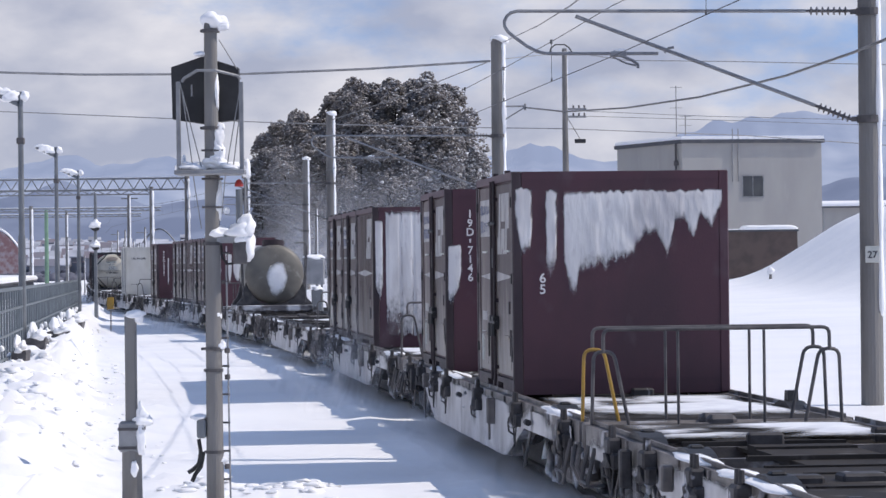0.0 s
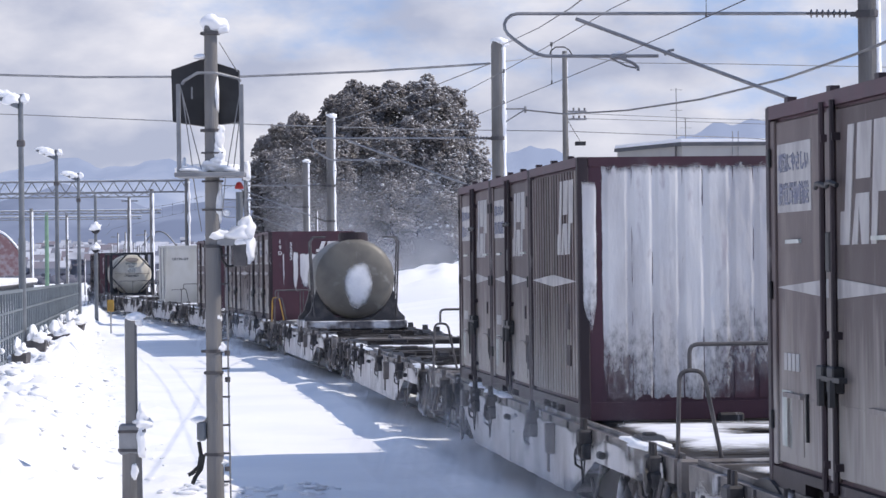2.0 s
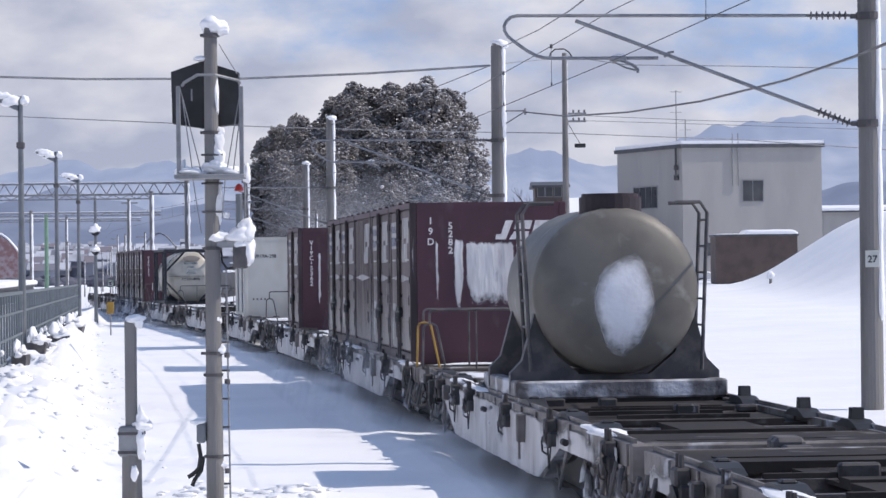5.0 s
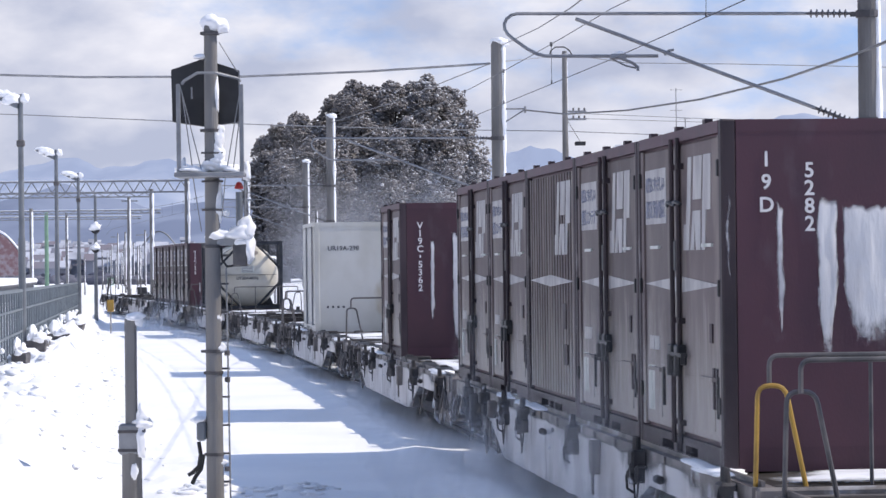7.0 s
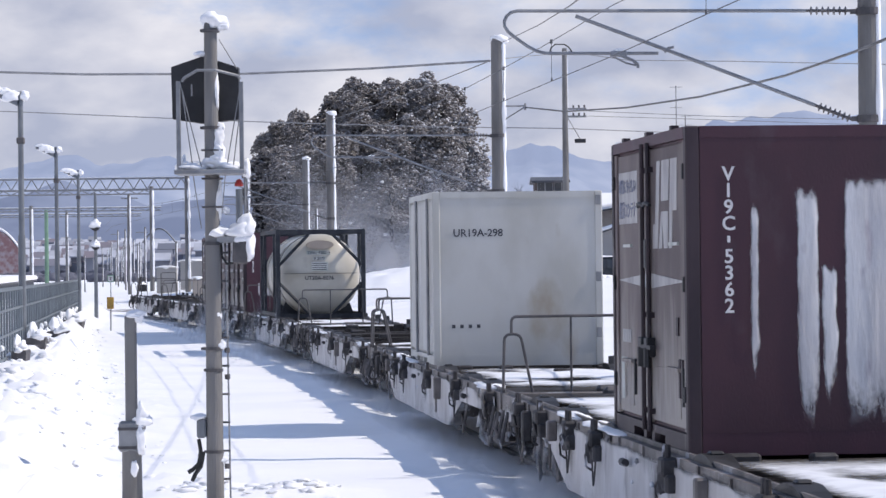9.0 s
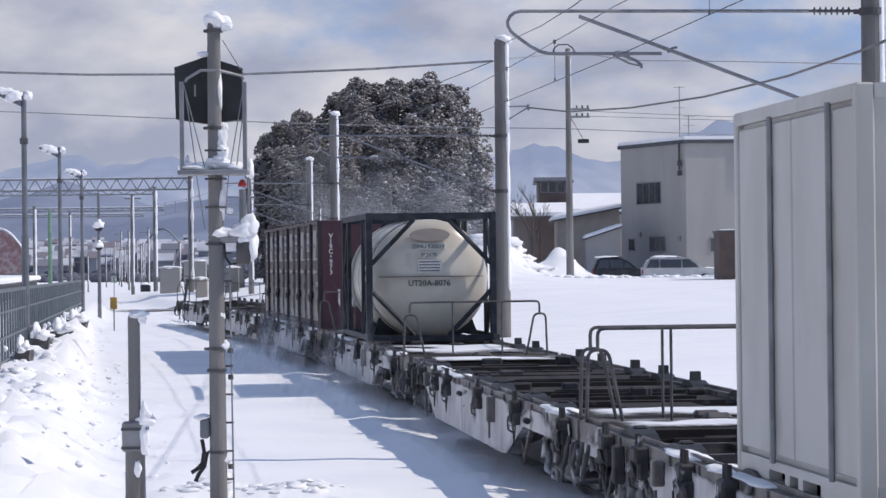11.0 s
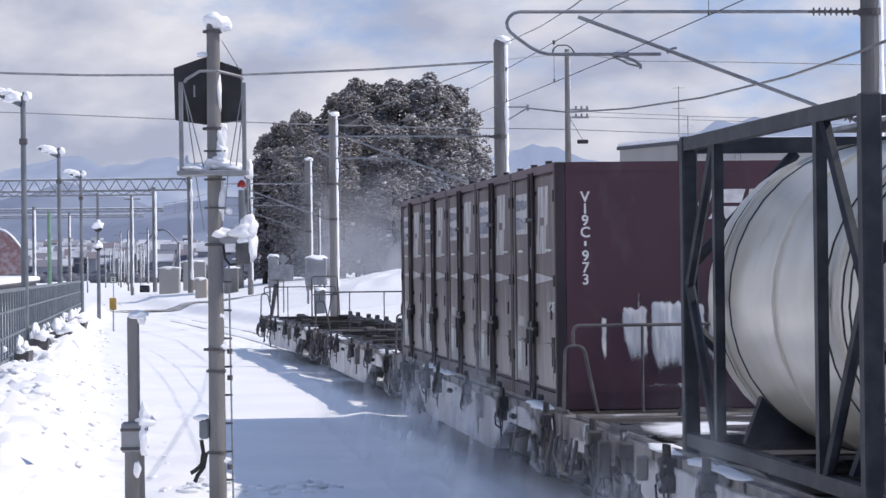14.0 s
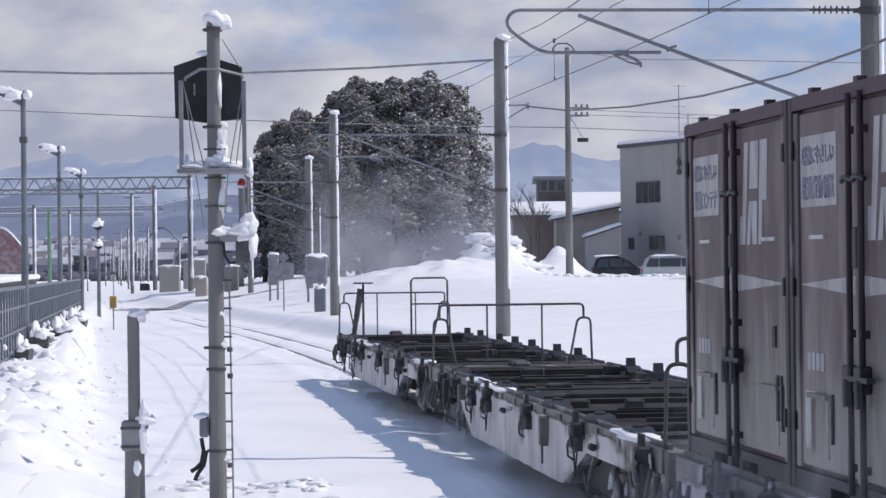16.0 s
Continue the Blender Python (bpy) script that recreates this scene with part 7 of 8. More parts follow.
def build_shed(name, label, p0, p1, ztop, depth, mat, roof=0.0, z0=0.6, roof_mat=None):
    """A small building with its front between two points and a roof under snow, raised by roof at the back."""
    a, b = Vector((p0[0], p0[1], 0)), Vector((p1[0], p1[1], 0))
    d = (b - a).normalized()
    n = Vector((-d.y, d.x, 0))
    g = thing(name, label, "shed")
    body = wall_box("wall", [(q.x, q.y) for q in (a, b, b + n * depth, a + n * depth)], z0, ztop, mat, g)
    bm = bmesh.new()
    L = (b - a).length
    m = Matrix.Translation(a) @ Matrix(((d.x, n.x, 0, 0), (d.y, n.y, 0, 0), (0, 0, 1, 0), (0, 0, 0, 1)))
    prism(bm, [(-0.25, ztop), (depth + 0.25, ztop + roof), (depth + 0.25, ztop + roof + 0.12), (-0.25, ztop + 0.12)], "x", -0.2, L + 0.2, m)
    part("roof", bm, roof_mat or ROOF_DARK, g)
    bm = bmesh.new()
    prism(bm, [(-0.28, ztop + 0.12), (depth + 0.25, ztop + roof + 0.12), (depth + 0.2, ztop + roof + 0.42), (-0.15, ztop + 0.42), (-0.3, ztop + 0.30)], "x", -0.18, L + 0.18, m)
    part("roof_snow", bm, SNOW, g, "thick snow on the roof")
    return g, body, m


def build_lean(name, label, x0, x1, y, depth, zl, zr, mat, thick, over=0.2, bare=0.0):
    """A small building whose roof falls along x from zr to zl, under a rounded slab of snow; bare: the share of the roof at the x0 end that is blown thin."""
    g = thing(name, label, "shed")
    bm = bmesh.new()
    prism(bm, [(x0, 0.6), (x1, 0.6), (x1, zr), (x0, zl)], "y", y, y + depth)
    part("wall", bm, mat, g)
    f = (zr - zl) / (x1 - x0)
    a, b = x0 - over, x1 + over
    za, zb = zl - over * f, zr + over * f
    bm = bmesh.new()
    prism(bm, [(a, za), (b, zb), (b, zb + 0.10), (a, za + 0.10)], "y", y - over, y + depth + over)
    part("roof", bm, ROOF_DARK, g)
    bm = bmesh.new()
    rows = []
    n = 28
    for k in range(n + 1):
        u = k / n
        x = a + 0.03 + (b - a - 0.06) * u
        rim = min(1.0, 12 * u, 12 * (1 - u)) ** 0.5
        t = thick * (0.22 if u < bare else 1.0) * (0.35 + 0.65 * rim) * (1 + 0.12 * noise.noise(Vector((x * 1.3, y, 0))))
        z = za + (zb - za) * u + 0.102
        lo, hi = y - over - 0.03, y + depth + over
        rows.append([bm.verts.new(p) for p in ((x, lo, z), (x, lo - 0.03, z + t * 0.5), (x, lo + 0.12, z + t), (x, hi, z + t), (x, hi, z))])
    for p, q in zip(rows, rows[1:]):
        for k in range(4):
            bm.faces.new((p[k], q[k], q[k + 1], p[k + 1]))
    bm.faces.new(rows[0])
    bm.faces.new(rows[-1])
    part("roof_snow", bm, SNOW, g, "thick snow on the roof", smooth=True)
    return g


def build_gable(name, label, x0, x1, y, z0, ze, zr, depth, mat, snow=True, face="x"):
    """A house with a ridge along x, eaves at ze and ridge at zr."""
    g = thing(name, label, "house")
    body = wall_box("wall", [(x0, y), (x1, y), (x1, y + depth), (x0, y + depth)], z0, ze, mat, g)
    bm = bmesh.new()
    prism(bm, [(y - 0.4, ze - 0.1), (y + depth / 2, zr), (y + depth + 0.4, ze - 0.1), (y + depth + 0.4, ze + 0.08), (y + depth / 2, zr + 0.18), (y - 0.4, ze + 0.08)], "x", x0 - 0.3, x1 + 0.3)
    part("roof", bm, ROOF_DARK, g)
    if snow:
        bm = bmesh.new()
        prism(bm, [(y - 0.3, ze + 0.1), (y + depth / 2, zr + 0.19), (y + depth + 0.3, ze + 0.1), (y + depth / 2, zr + 0.45), (y - 0.25, ze + 0.38)], "x", x0 - 0.25, x1 + 0.25)
        part("roof_snow", bm, SNOW, g)
    return g, body


def build_car(x, y, z, length, height, mat, label, van):
    g = thing("parked_car", label, "car", Matrix.Translation((x, y, z)))
    h = length / 2
    bm = bmesh.new()
    prof = [(-h + 0.1, 0.30), (h - 0.1, 0.30), (h, 0.45), (h, 0.68), (h - 0.10, 0.84), (h - 0.45, 0.93), (h - 0.95, height * 0.62), (h - 1.35, height * 0.80), (h - 1.75, height * 0.93), (h - 2.2, height * 0.985),
            (0.0, height), (-h + 1.0, height * 0.985), (-h + 0.5, height * 0.95), (-h + 0.28, height * 0.88), (-h + 0.10, height * 0.62), (-h, height * 0.54), (-h, 0.45)]
    rows = []
    for yy, f in ((-0.70, 0.0), (-0.80, 0.35), (-0.83, 1.0), (0.83, 1.0), (0.80, 0.35), (0.70, 0.0)):
        rows.append([bm.verts.new((x, yy * (1.0 if z < height * 0.6 else 1 - 0.16 * (z / height - 0.6) / 0.4), z - 0.05 * (1 - f) * (1 if z > 0.9 else -0.5))) for x, z in prof])
    for p, q in zip(rows, rows[1:]):
        for k in range(len(prof)):
            j = (k + 1) % len(prof)
            bm.faces.new((p[k], q[k], q[j], p[j]))
    bm.faces.new(rows[0])
    bm.faces.new(rows[-1])
    part("body", bm, mat, g)
    zz0, zz1 = height * 0.61, height * 0.90
    for a, b, c, d in ((-h + 0.22, -h + 0.95, -h + 0.95, -h + 0.45), (-h + 1.02, 0.02, 0.02, -h + 1.02), (0.09, h - 1.15, h - 1.70, 0.09)):
        bm = bmesh.new()
        vs = [bm.verts.new(p) for p in ((a, -0.845, zz0), (b, -0.845, zz0), (c, -0.775, zz1), (d, -0.775, zz1))]
        bm.faces.new(vs)
        bm.faces.new([bm.verts.new(v.co + Vector((0, 0.03, 0))) for v in reversed(vs)])
        part("side_window", bm, GLASS_DARK, g)
    bm = bmesh.new()
    box(bm, -h - 0.01, -h + 0.06, -0.72, -0.52, height * 0.40, height * 0.56)
    part("tail_light", bm, RED, g)
    bm = bmesh.new()
    box(bm, h - 0.10, h + 0.01, -0.74, -0.45, 0.60, 0.76)
    part("headlight", bm, GALV, g)
    for xx in (-h + 0.85, h - 0.85):
        bm = bmesh.new()
        rod(bm, (xx, -0.84, 0.32), (xx, -0.62, 0.32), 0.32, seg=18)
        wheel = part("wheel", bm, RUBBER, g)
        bm = bmesh.new()
        rod(bm, (xx, -0.85, 0.32), (xx, -0.83, 0.32), 0.19, seg=14)
        part("rim", bm, GALV, wheel)
    snow_part(g, [((-0.9, 0, height - 0.02), (length * 0.15, 0.5, 0.07)), ((h - 0.55, 0, height * 0.58), (0.32, 0.45, 0.05))], seed=int(x * 7) + 3, label="snow on the roof")


def build_bare_tree(x, y, height, seed):
    rng = random.Random(seed)
    z0 = on_ground(x, y, 0.2)
    g = thing("bare_tree", "leafless garden tree with frosted twigs", "tree", Matrix.Translation((x, y, z0)))
    bm = bmesh.new()

    def grow(p, d, ln, r, lvl):
        q = p + d * ln
        rod(bm, p, q, r, r * 0.65, seg=5, caps=False)
        if lvl:
            for k in range(3 if lvl > 1 else 4):
                nd = (d + Vector((rng.uniform(-0.8, 0.8), rng.uniform(-0.8, 0.8), rng.uniform(-0.1, 0.6)))).normalized()
                grow(p.lerp(q, rng.uniform(0.55, 1)), nd, ln * rng.uniform(0.55, 0.8), r * 0.55, lvl - 1)
    grow(Vector((0, 0, 0)), Vector((0, 0, 1)), height * 0.38, 0.12, 4)
    part("trunk", bm, BARK, g)


def build_neighbourhood():
    build_main_house()
    build_lean("garden_shed", "brown garden shed with a rounded slab of snow on its roof", 13.47, 17.50, 150.0, 3.0, 3.86, 3.86, BROWN_WALL, 0.22, 0.06, 0.36)
    build_lean("annex", "low tan annex with a sloping snowy roof", 6.95, 10.85, 190.0, 5.0, 5.05, 5.75, TAN_WALL, 0.34, 0.35)
    build_lean("lean_to", "pale lean-to shed under snow", 8.50, 10.40, 182.5, 3.0, 3.85, 4.45, SIDING, 0.20, 0.2)
    build_gable("house", "old tan house with a dark patched roof", (10.20, 240.0, 6.66)[0], (14.13, 240.0, 6.61)[0], 240, 0.5, (11.89, 240.0, 6.28)[2], (11.91, 240.0, 7.53)[2], 8, TAN_WALL)
    build_gable("house", "dark wooden house behind the trees", (5.07, 225.0, 4.36)[0], (9.04, 225.0, 4.31)[0], 225, 0.5, (6.97, 225.0, 5.80)[2], (6.97, 225.0, 6.51)[2], 7, BROWN_WALL)
    g, body = build_gable("house", "dark upper storey with a row of windows", (7.66, 250.0, 7.33)[0], (10.22, 250.0, 7.30)[0], 250, 0.5, (8.70, 250.0, 9.08)[2], (8.71, 250.0, 9.36)[2], 6, BROWN_WALL, False)
    mm = Matrix(((1, 0, 0, 0), (0, 0, -1, 250), (0, 1, 0, 0), (0, 0, 0, 1)))
    for px in ((8.14, 250.0, 8.63), (8.79, 250.0, 8.62), (9.53, 250.0, 8.61)):
        window_on(body, mm, px[0], px[2], 0.55, 0.75, 1)
    g, body, m = build_shed("low_building", "long grey building with a dark window band", (26.97, 215.0, 3.62), (32.60, 215.0, 3.56), (28.24, 215.0, 6.08)[2], 6, SIDING, 0.2)
    build_car((13.21, 172.0, 1.57)[0], 172, 1.10, 4.35, 1.62, CAR_WHITE, "white estate car with snow on its roof", True)
    build_car((10.18, 176.0, 1.59)[0], 176, 1.05, 3.5, 1.7, CAR_DARK, "dark van partly hidden behind the drift", True)
    build_bare_tree(5.65, 198, 7.6, 3)
    build_bare_tree(6.3, 202, 6.4, 8)
    # ragged ploughed snow on the heaps
    rng = random.Random(8)
    bm = bmesh.new()
    for k in range(60):
        x, y = rng.gauss(3.3, 1.0), rng.gauss(171, 1.5)
        s = rng.uniform(0.12, 0.42)
        lump(bm, (x, y, on_ground(x, y, 0.05)), (s * 1.5, s * 1.4, s * 0.6), k, 2, 1.0)
    for k in range(70):
        x = rng.uniform(4.5, 17.0)
        y = 166 + rng.uniform(-2, 2)
        s = rng.uniform(0.06, 0.2)
        lump(bm, (x, y, on_ground(x, y, -s * 0.2)), (s * 1.8, s, s * 0.7), k + 200, 1, 0.6)
    tagged(part("ploughed_snow", bm, SNOW_CLUMP, None, smooth=True), "broken blocks of ploughed snow", "snow blocks", kind="stuff")
    p = (13.35, 124.0, 2.21)
    g = thing("snow_stake", "short stake under a cap of snow", "stake", Matrix.Translation((p[0], p[1], on_ground(p[0], p[1]))))
    bm = bmesh.new()
    rod(bm, (0, 0, -0.2), (0, 0, 0.35), 0.06, seg=8)
    part("stake", bm, CONCRETE, g)
    snow_part(g, [((0, 0, 0.36), (0.13, 0.13, 0.13))], seed=77)


# ---- across the level crossing: gantries, cabinets, signs ----
def build_gantry(y, x0, x1, zt, depth, panels, label, posts):
    g = thing("overhead_gantry", label, "gantry")
    bm = bmesh.new()
    for z in (zt, zt - depth):
        box(bm, x0, x1, y - 0.07, y + 0.07, z - 0.06, z + 0.06)
    part("chord", bm, GALV, g, "steel truss beam")
    for k in range(panels):
        a, b = x0 + (x1 - x0) * k / panels, x0 + (x1 - x0) * (k + 1) / panels
        bm = bmesh.new()
        rod(bm, (a, y, zt - depth), ((a + b) / 2, y, zt), 0.04, seg=5)
        rod(bm, ((a + b) / 2, y, zt), (b, y, zt - depth), 0.04, seg=5)
        part("lattice", bm, GALV, g)
    for x, r in posts:
        bm = bmesh.new()
        rod(bm, (x, y, on_ground(x, y)), (x, y, zt + 0.3), r, r * 0.9, seg=12)
        part("post", bm, CONCRETE, g)
        bm = bmesh.new()
        snow_streak(bm, x + r * 0.55, y - r * 0.35, 1.5, zt, r * 0.95, x)
        part("plastered_snow", bm, SNOW_CLUMP, g, smooth=True)
    bm = bmesh.new()
    box(bm, x0, x1, y - 0.06, y + 0.06, zt + 0.062, zt + 0.13)
    part("beam_snow", bm, SNOW, g)
    return g


def build_pole(p, base_y, r, name="line_pole", mat=None, label="slim concrete line pole", arms=()):
    x, y, z = p
    g = thing(name, label, "pole", Matrix.Translation((x, y, 0)), "poles by the crossing")
    z0 = on_ground(x, y, 0.2)
    bm = bmesh.new()
    rod(bm, (0, 0, z0), (0, 0, z), r, r * 0.85, seg=10)
    part("pole", bm, mat or CONCRETE, g)
    if mat is None:
        bm = bmesh.new()
        snow_streak(bm, r * 0.6, -r * 0.3, z0 + 1.0, z - 0.1, r * 0.85, x * 3)
        part("plastered_snow", bm, SNOW_CLUMP, g, smooth=True)
    for dz, a, b in arms:
        bm = bmesh.new()
        box(bm, a, b, -0.05, 0.05, z + dz - 0.05, z + dz + 0.05)
        part("crossarm", bm, GALV, g)
    return g


def build_crossing():
    # slush road over the line
    bm = bmesh.new()
    rows = []
    for k in range(41):
        x = -26 + 17.0 * k / 40
        rows.append([bm.verts.new((x, yy, on_ground(x, yy, -0.05))) for yy in (166.0, 168.0, 170.0, 172.0)])
    for a, b in zip(rows, rows[1:]):
        for j in range(3):
            bm.faces.new((a[j], b[j], b[j + 1], a[j + 1]))
    tagged(part("crossing_road", bm, SLUSH, None), "level crossing road of brown slush", "road", kind="structure")
    # truss gantries over the tracks beyond
    zt = (-23.81, 220.0, 8.86)[2]
    build_gantry(220, -42, (-18.38, 220.0, 8.80)[0], zt, 0.8, 24, "steel truss gantry across several tracks", (((-18.46, 220.0, 8.80)[0], 0.2),))
    build_gantry(262, -52, (-24.97, 262.0, 8.92)[0], (-30.81, 262.0, 9.08)[2], 0.35, 20, "lower steel gantry beam", (((-25.05, 262.0, 9.89)[0], 0.2),))
    build_gantry(310, -60, (-28.69, 310.0, 8.47)[0], (-36.47, 310.0, 8.50)[2], 0.3, 20, "distant steel gantry beam", (((-31.97, 310.0, 9.55)[0], 0.2), ((-41.93, 310.0, 9.66)[0], 0.2)))
    build_gantry(380, -70, (-37.65, 380.0, 9.15)[0], (-44.71, 380.0, 9.09)[2], 0.3, 20, "distant steel gantry beam", (((-46.98, 380.0, 8.41)[0], 0.18),))
    for p, by, r, arms in (((-42.99, 330.0, 8.76), 500, 0.24, ()),):
        build_pole(p, by, r, mat=GREEN_POLE, label="pale green steel pole")
    for p, by, r, arms in (((-11.55, 180.0, 8.18), 540, 0.17, ((-0.3, -0.2, 0.5),)), ((-24.74, 240.0, 8.18), 545, 0.14, ((-0.3, -0.6, 0.7),)), ((-6.22, 150.0, 5.38), 500, 0.07, ()), ((-20.16, 230.0, 4.35), 530, 0.1, ()), ((-40.70, 330.0, 5.79), 500, 0.08, ()), ((-35.35, 300.0, 3.68), 500, 0.07, ()),
                           ((-45.20, 420.0, 3.88), 500, 0.08, ()), ((-48.63, 460.0, 5.29), 500, 0.08, ()), ((-42.51, 380.0, 4.12), 500, 0.08, ()), ((-47.62, 480.0, 5.37), 500, 0.1, ())):
        build_pole(p, by, r, arms=arms)
    # masts of the line running on towards the town
    far = random.Random(3)
    for k in range(16):
        y = 300 + 28 * k
        px = 262 - 3.4 * k + far.uniform(-9, 9) - 34 * (k % 2)
        build_pole(((px - 784) * y / FOCAL, y, far.uniform(5.0, 7.5)), 500, 0.10, arms=((-0.5, -0.9, 0.3),) if k % 3 == 0 else ())
    # a snow-hung repeater signal on a slim post
    b = (-15.41, 135.0, 0.31)
    g = thing("repeater_signal", "slim signal post with two snow-covered heads", "railway signal", Matrix.Translation((b[0], b[1], on_ground(b[0], b[1]))))
    z = on_ground(b[0], b[1])
    bm = bmesh.new()
    rod(bm, (0, 0, 0), (0, 0, (-15.35, 135.0, 5.78)[2] - z), 0.09, 0.06, seg=10)
    part("post", bm, LAMP_GREY, g)
    for py, s in (((-15.37, 135.0, 4.27), 0.19), ((-15.38, 135.0, 3.39), 0.16)):
        bm = bmesh.new()
        rod(bm, (0, -0.12, py[2] - z), (0, 0.12, py[2] - z), s, seg=16)
        part("signal_head", bm, BLACK, g)
        snow_part(g, [((0, 0, py[2] - z + s * 0.5), (s * 1.1, 0.25, s * 0.7)), ((0.02, 0, py[2] - z + s * 1.3), (s * 0.4, 0.2, s * 0.5))], seed=int(py[2] * 10))
    # yellow equipment case and small signs on posts
    for (p, w, h, by, mat, name, label) in (((-12.92, 118.0, 1.08), 0.26, 0.46, 575, YELLOW, "warning_case", "small yellow equipment case on a thin post"),
                                            ((-21.87, 200.0, 1.70), 0.42, 0.46, 560, GREEN_POLE, "crossing_sign", "small dark green and white sign on a post"),
                                            ((-7.05, 132.0, 2.18), 0.88, 0.72, 556, GALV, "sign_board", "grey back of a trackside sign on a post"),
                                            ((-7.15, 134.0, 2.77), 0.36, 0.36, 556, GALV, "diamond_sign", "pale back of a small sign on a post")):
        g = thing(name, label, "sign", Matrix.Translation((p[0], p[1], 0)))
        bm = bmesh.new()
        rod(bm, (0, 0.06, on_ground(p[0], p[1])), (0, 0.06, p[2] + h * 0.3), 0.03, seg=8)
        part("post", bm, GALV, g)
        bm = bmesh.new()
        if name == "diamond_sign":
            prism(bm, [(-0.26, p[2]), (0, p[2] - 0.26), (0.26, p[2]), (0, p[2] + 0.26)], "y", -0.02, 0.02)
        else:
            box(bm, -w / 2, w / 2, -0.10 if name == "warning_case" else -0.02, 0.04 if name == "warning_case" else 0.02, p[2] - h / 2, p[2] + h / 2, bevel=0.012)
        part("panel", bm, mat, g)
        if name == "crossing_sign":
            bm = bmesh.new()
            box(bm, -0.16, 0.16, -0.032, -0.022, p[2] - 0.16, p[2] + 0.16)
            part("pale_field", bm, LETTER, g)
            bm = bmesh.new()
            prism(bm, [(-0.12, p[2] - 0.1), (0, p[2]), (-0.12, p[2] + 0.1), (0.12, p[2] + 0.1), (0, p[2]), (0.12, p[2] - 0.1)], "y", -0.04, -0.033)
            part("symbol", bm, INK, g)
    # cabinets
    for (p, w, h, mat, label) in (((-6.01, 141.0, 2.19), 1.0, 1.25, GALV, "silver trackside cabinet standing on legs"), ((-5.22, 126.0, 0.82), 0.46, 1.0, LAMP_GREY, "small grey trackside cabinet"), ((-20.43, 225.0, 1.43), 1.5, 1.9, SIDING, "white steel relay cabinet by the line"),
                                  ((-19.16, 232.0, 1.59), 1.7, 2.2, SIDING, "white relay hut by the line"), ((-15.28, 190.0, 0.58), 0.7, 1.2, TAN_WALL, "brown crossing equipment case"), ((-13.76, 195.0, 1.06), 0.9, 1.6, CONCRETE, "grey steel equipment case under snow"), ((-13.97, 205.0, 1.36), 0.7, 2.0, CONCRETE, "grey steel equipment case under snow"),
                                  ((-25.74, 260.0, 0.57), 0.8, 0.6, BLACK, "low black track device"), ((-8.49, 150.0, 2.20), 0.5, 1.5, GALV, "slim silver cabinet beside the line")):
        z0 = on_ground(p[0], p[1])
        g = thing("equipment_cabinet", label, "cabinet", Matrix.Translation((p[0], p[1], 0)), "trackside cabinets")
        zc = max(p[2], z0 + h / 2)
        bm = bmesh.new()
        box(bm, -w / 2, w / 2, -0.35, 0.35, zc - h / 2, zc + h / 2, bevel=0.03)
        part("case", bm, mat, g)
        bm = bmesh.new()
        box(bm, -w / 2 + 0.05, w / 2 - 0.05, -0.365, -0.345, zc - h / 2 + 0.08, zc + h / 2 - 0.1, bevel=0.006)
        part("door", bm, mat, g)
        if zc - h / 2 > z0:
            for sx in (-1, 1):
                bm = bmesh.new()
                box(bm, sx * w * 0.38 - 0.05, sx * w * 0.38 + 0.05, -0.05, 0.05, z0, zc - h / 2)
                part("leg", bm, GALV, g)
        snow_part(g, [((0, 0, zc + h / 2), (w * 0.43, 0.30, 0.11))], seed=int(abs(p[0]) * 11), label="cap of snow")
    # snow-roofed low wall and hut beyond the fence
    g, body, m = build_shed("platform_hut", "low dark building under snow beyond the fence", (-22.98, 150.0, 1.81), (-30.97, 230.0, 1.61), 1.5, 5, ROOF_DARK, 0.1)


# ---- town and mountains ----
def build_arch(p0, p1, rise, mat, label, name, depth=12.0):
    g = thing(name, label, "building")
    a, b = Vector(p0), Vector(p1)
    pts = []
    for k in range(17):
        f = k / 16
        q = a.lerp(b, f)
        pts.append((q.x, q.z + rise * math.sin(math.pi * f)))
    bm = bmesh.new()
    inner = [(x, max(a.z, z - rise * 0.07)) for x, z in pts]
    prism(bm, pts + inner[::-1][1:-1], "y", a.y, a.y + depth)
    part("arched_roof", bm, SNOW if mat is not None else GALV, g)
    if mat is not None:
        bm = bmesh.new()
        prism(bm, [(a.x, 0.0)] + [(x, z - rise * 0.06) for x, z in inner[1:-1]] + [(b.x, 0.0)], "y", a.y - 0.3, a.y + depth)
        part("front_wall", bm, mat, g)


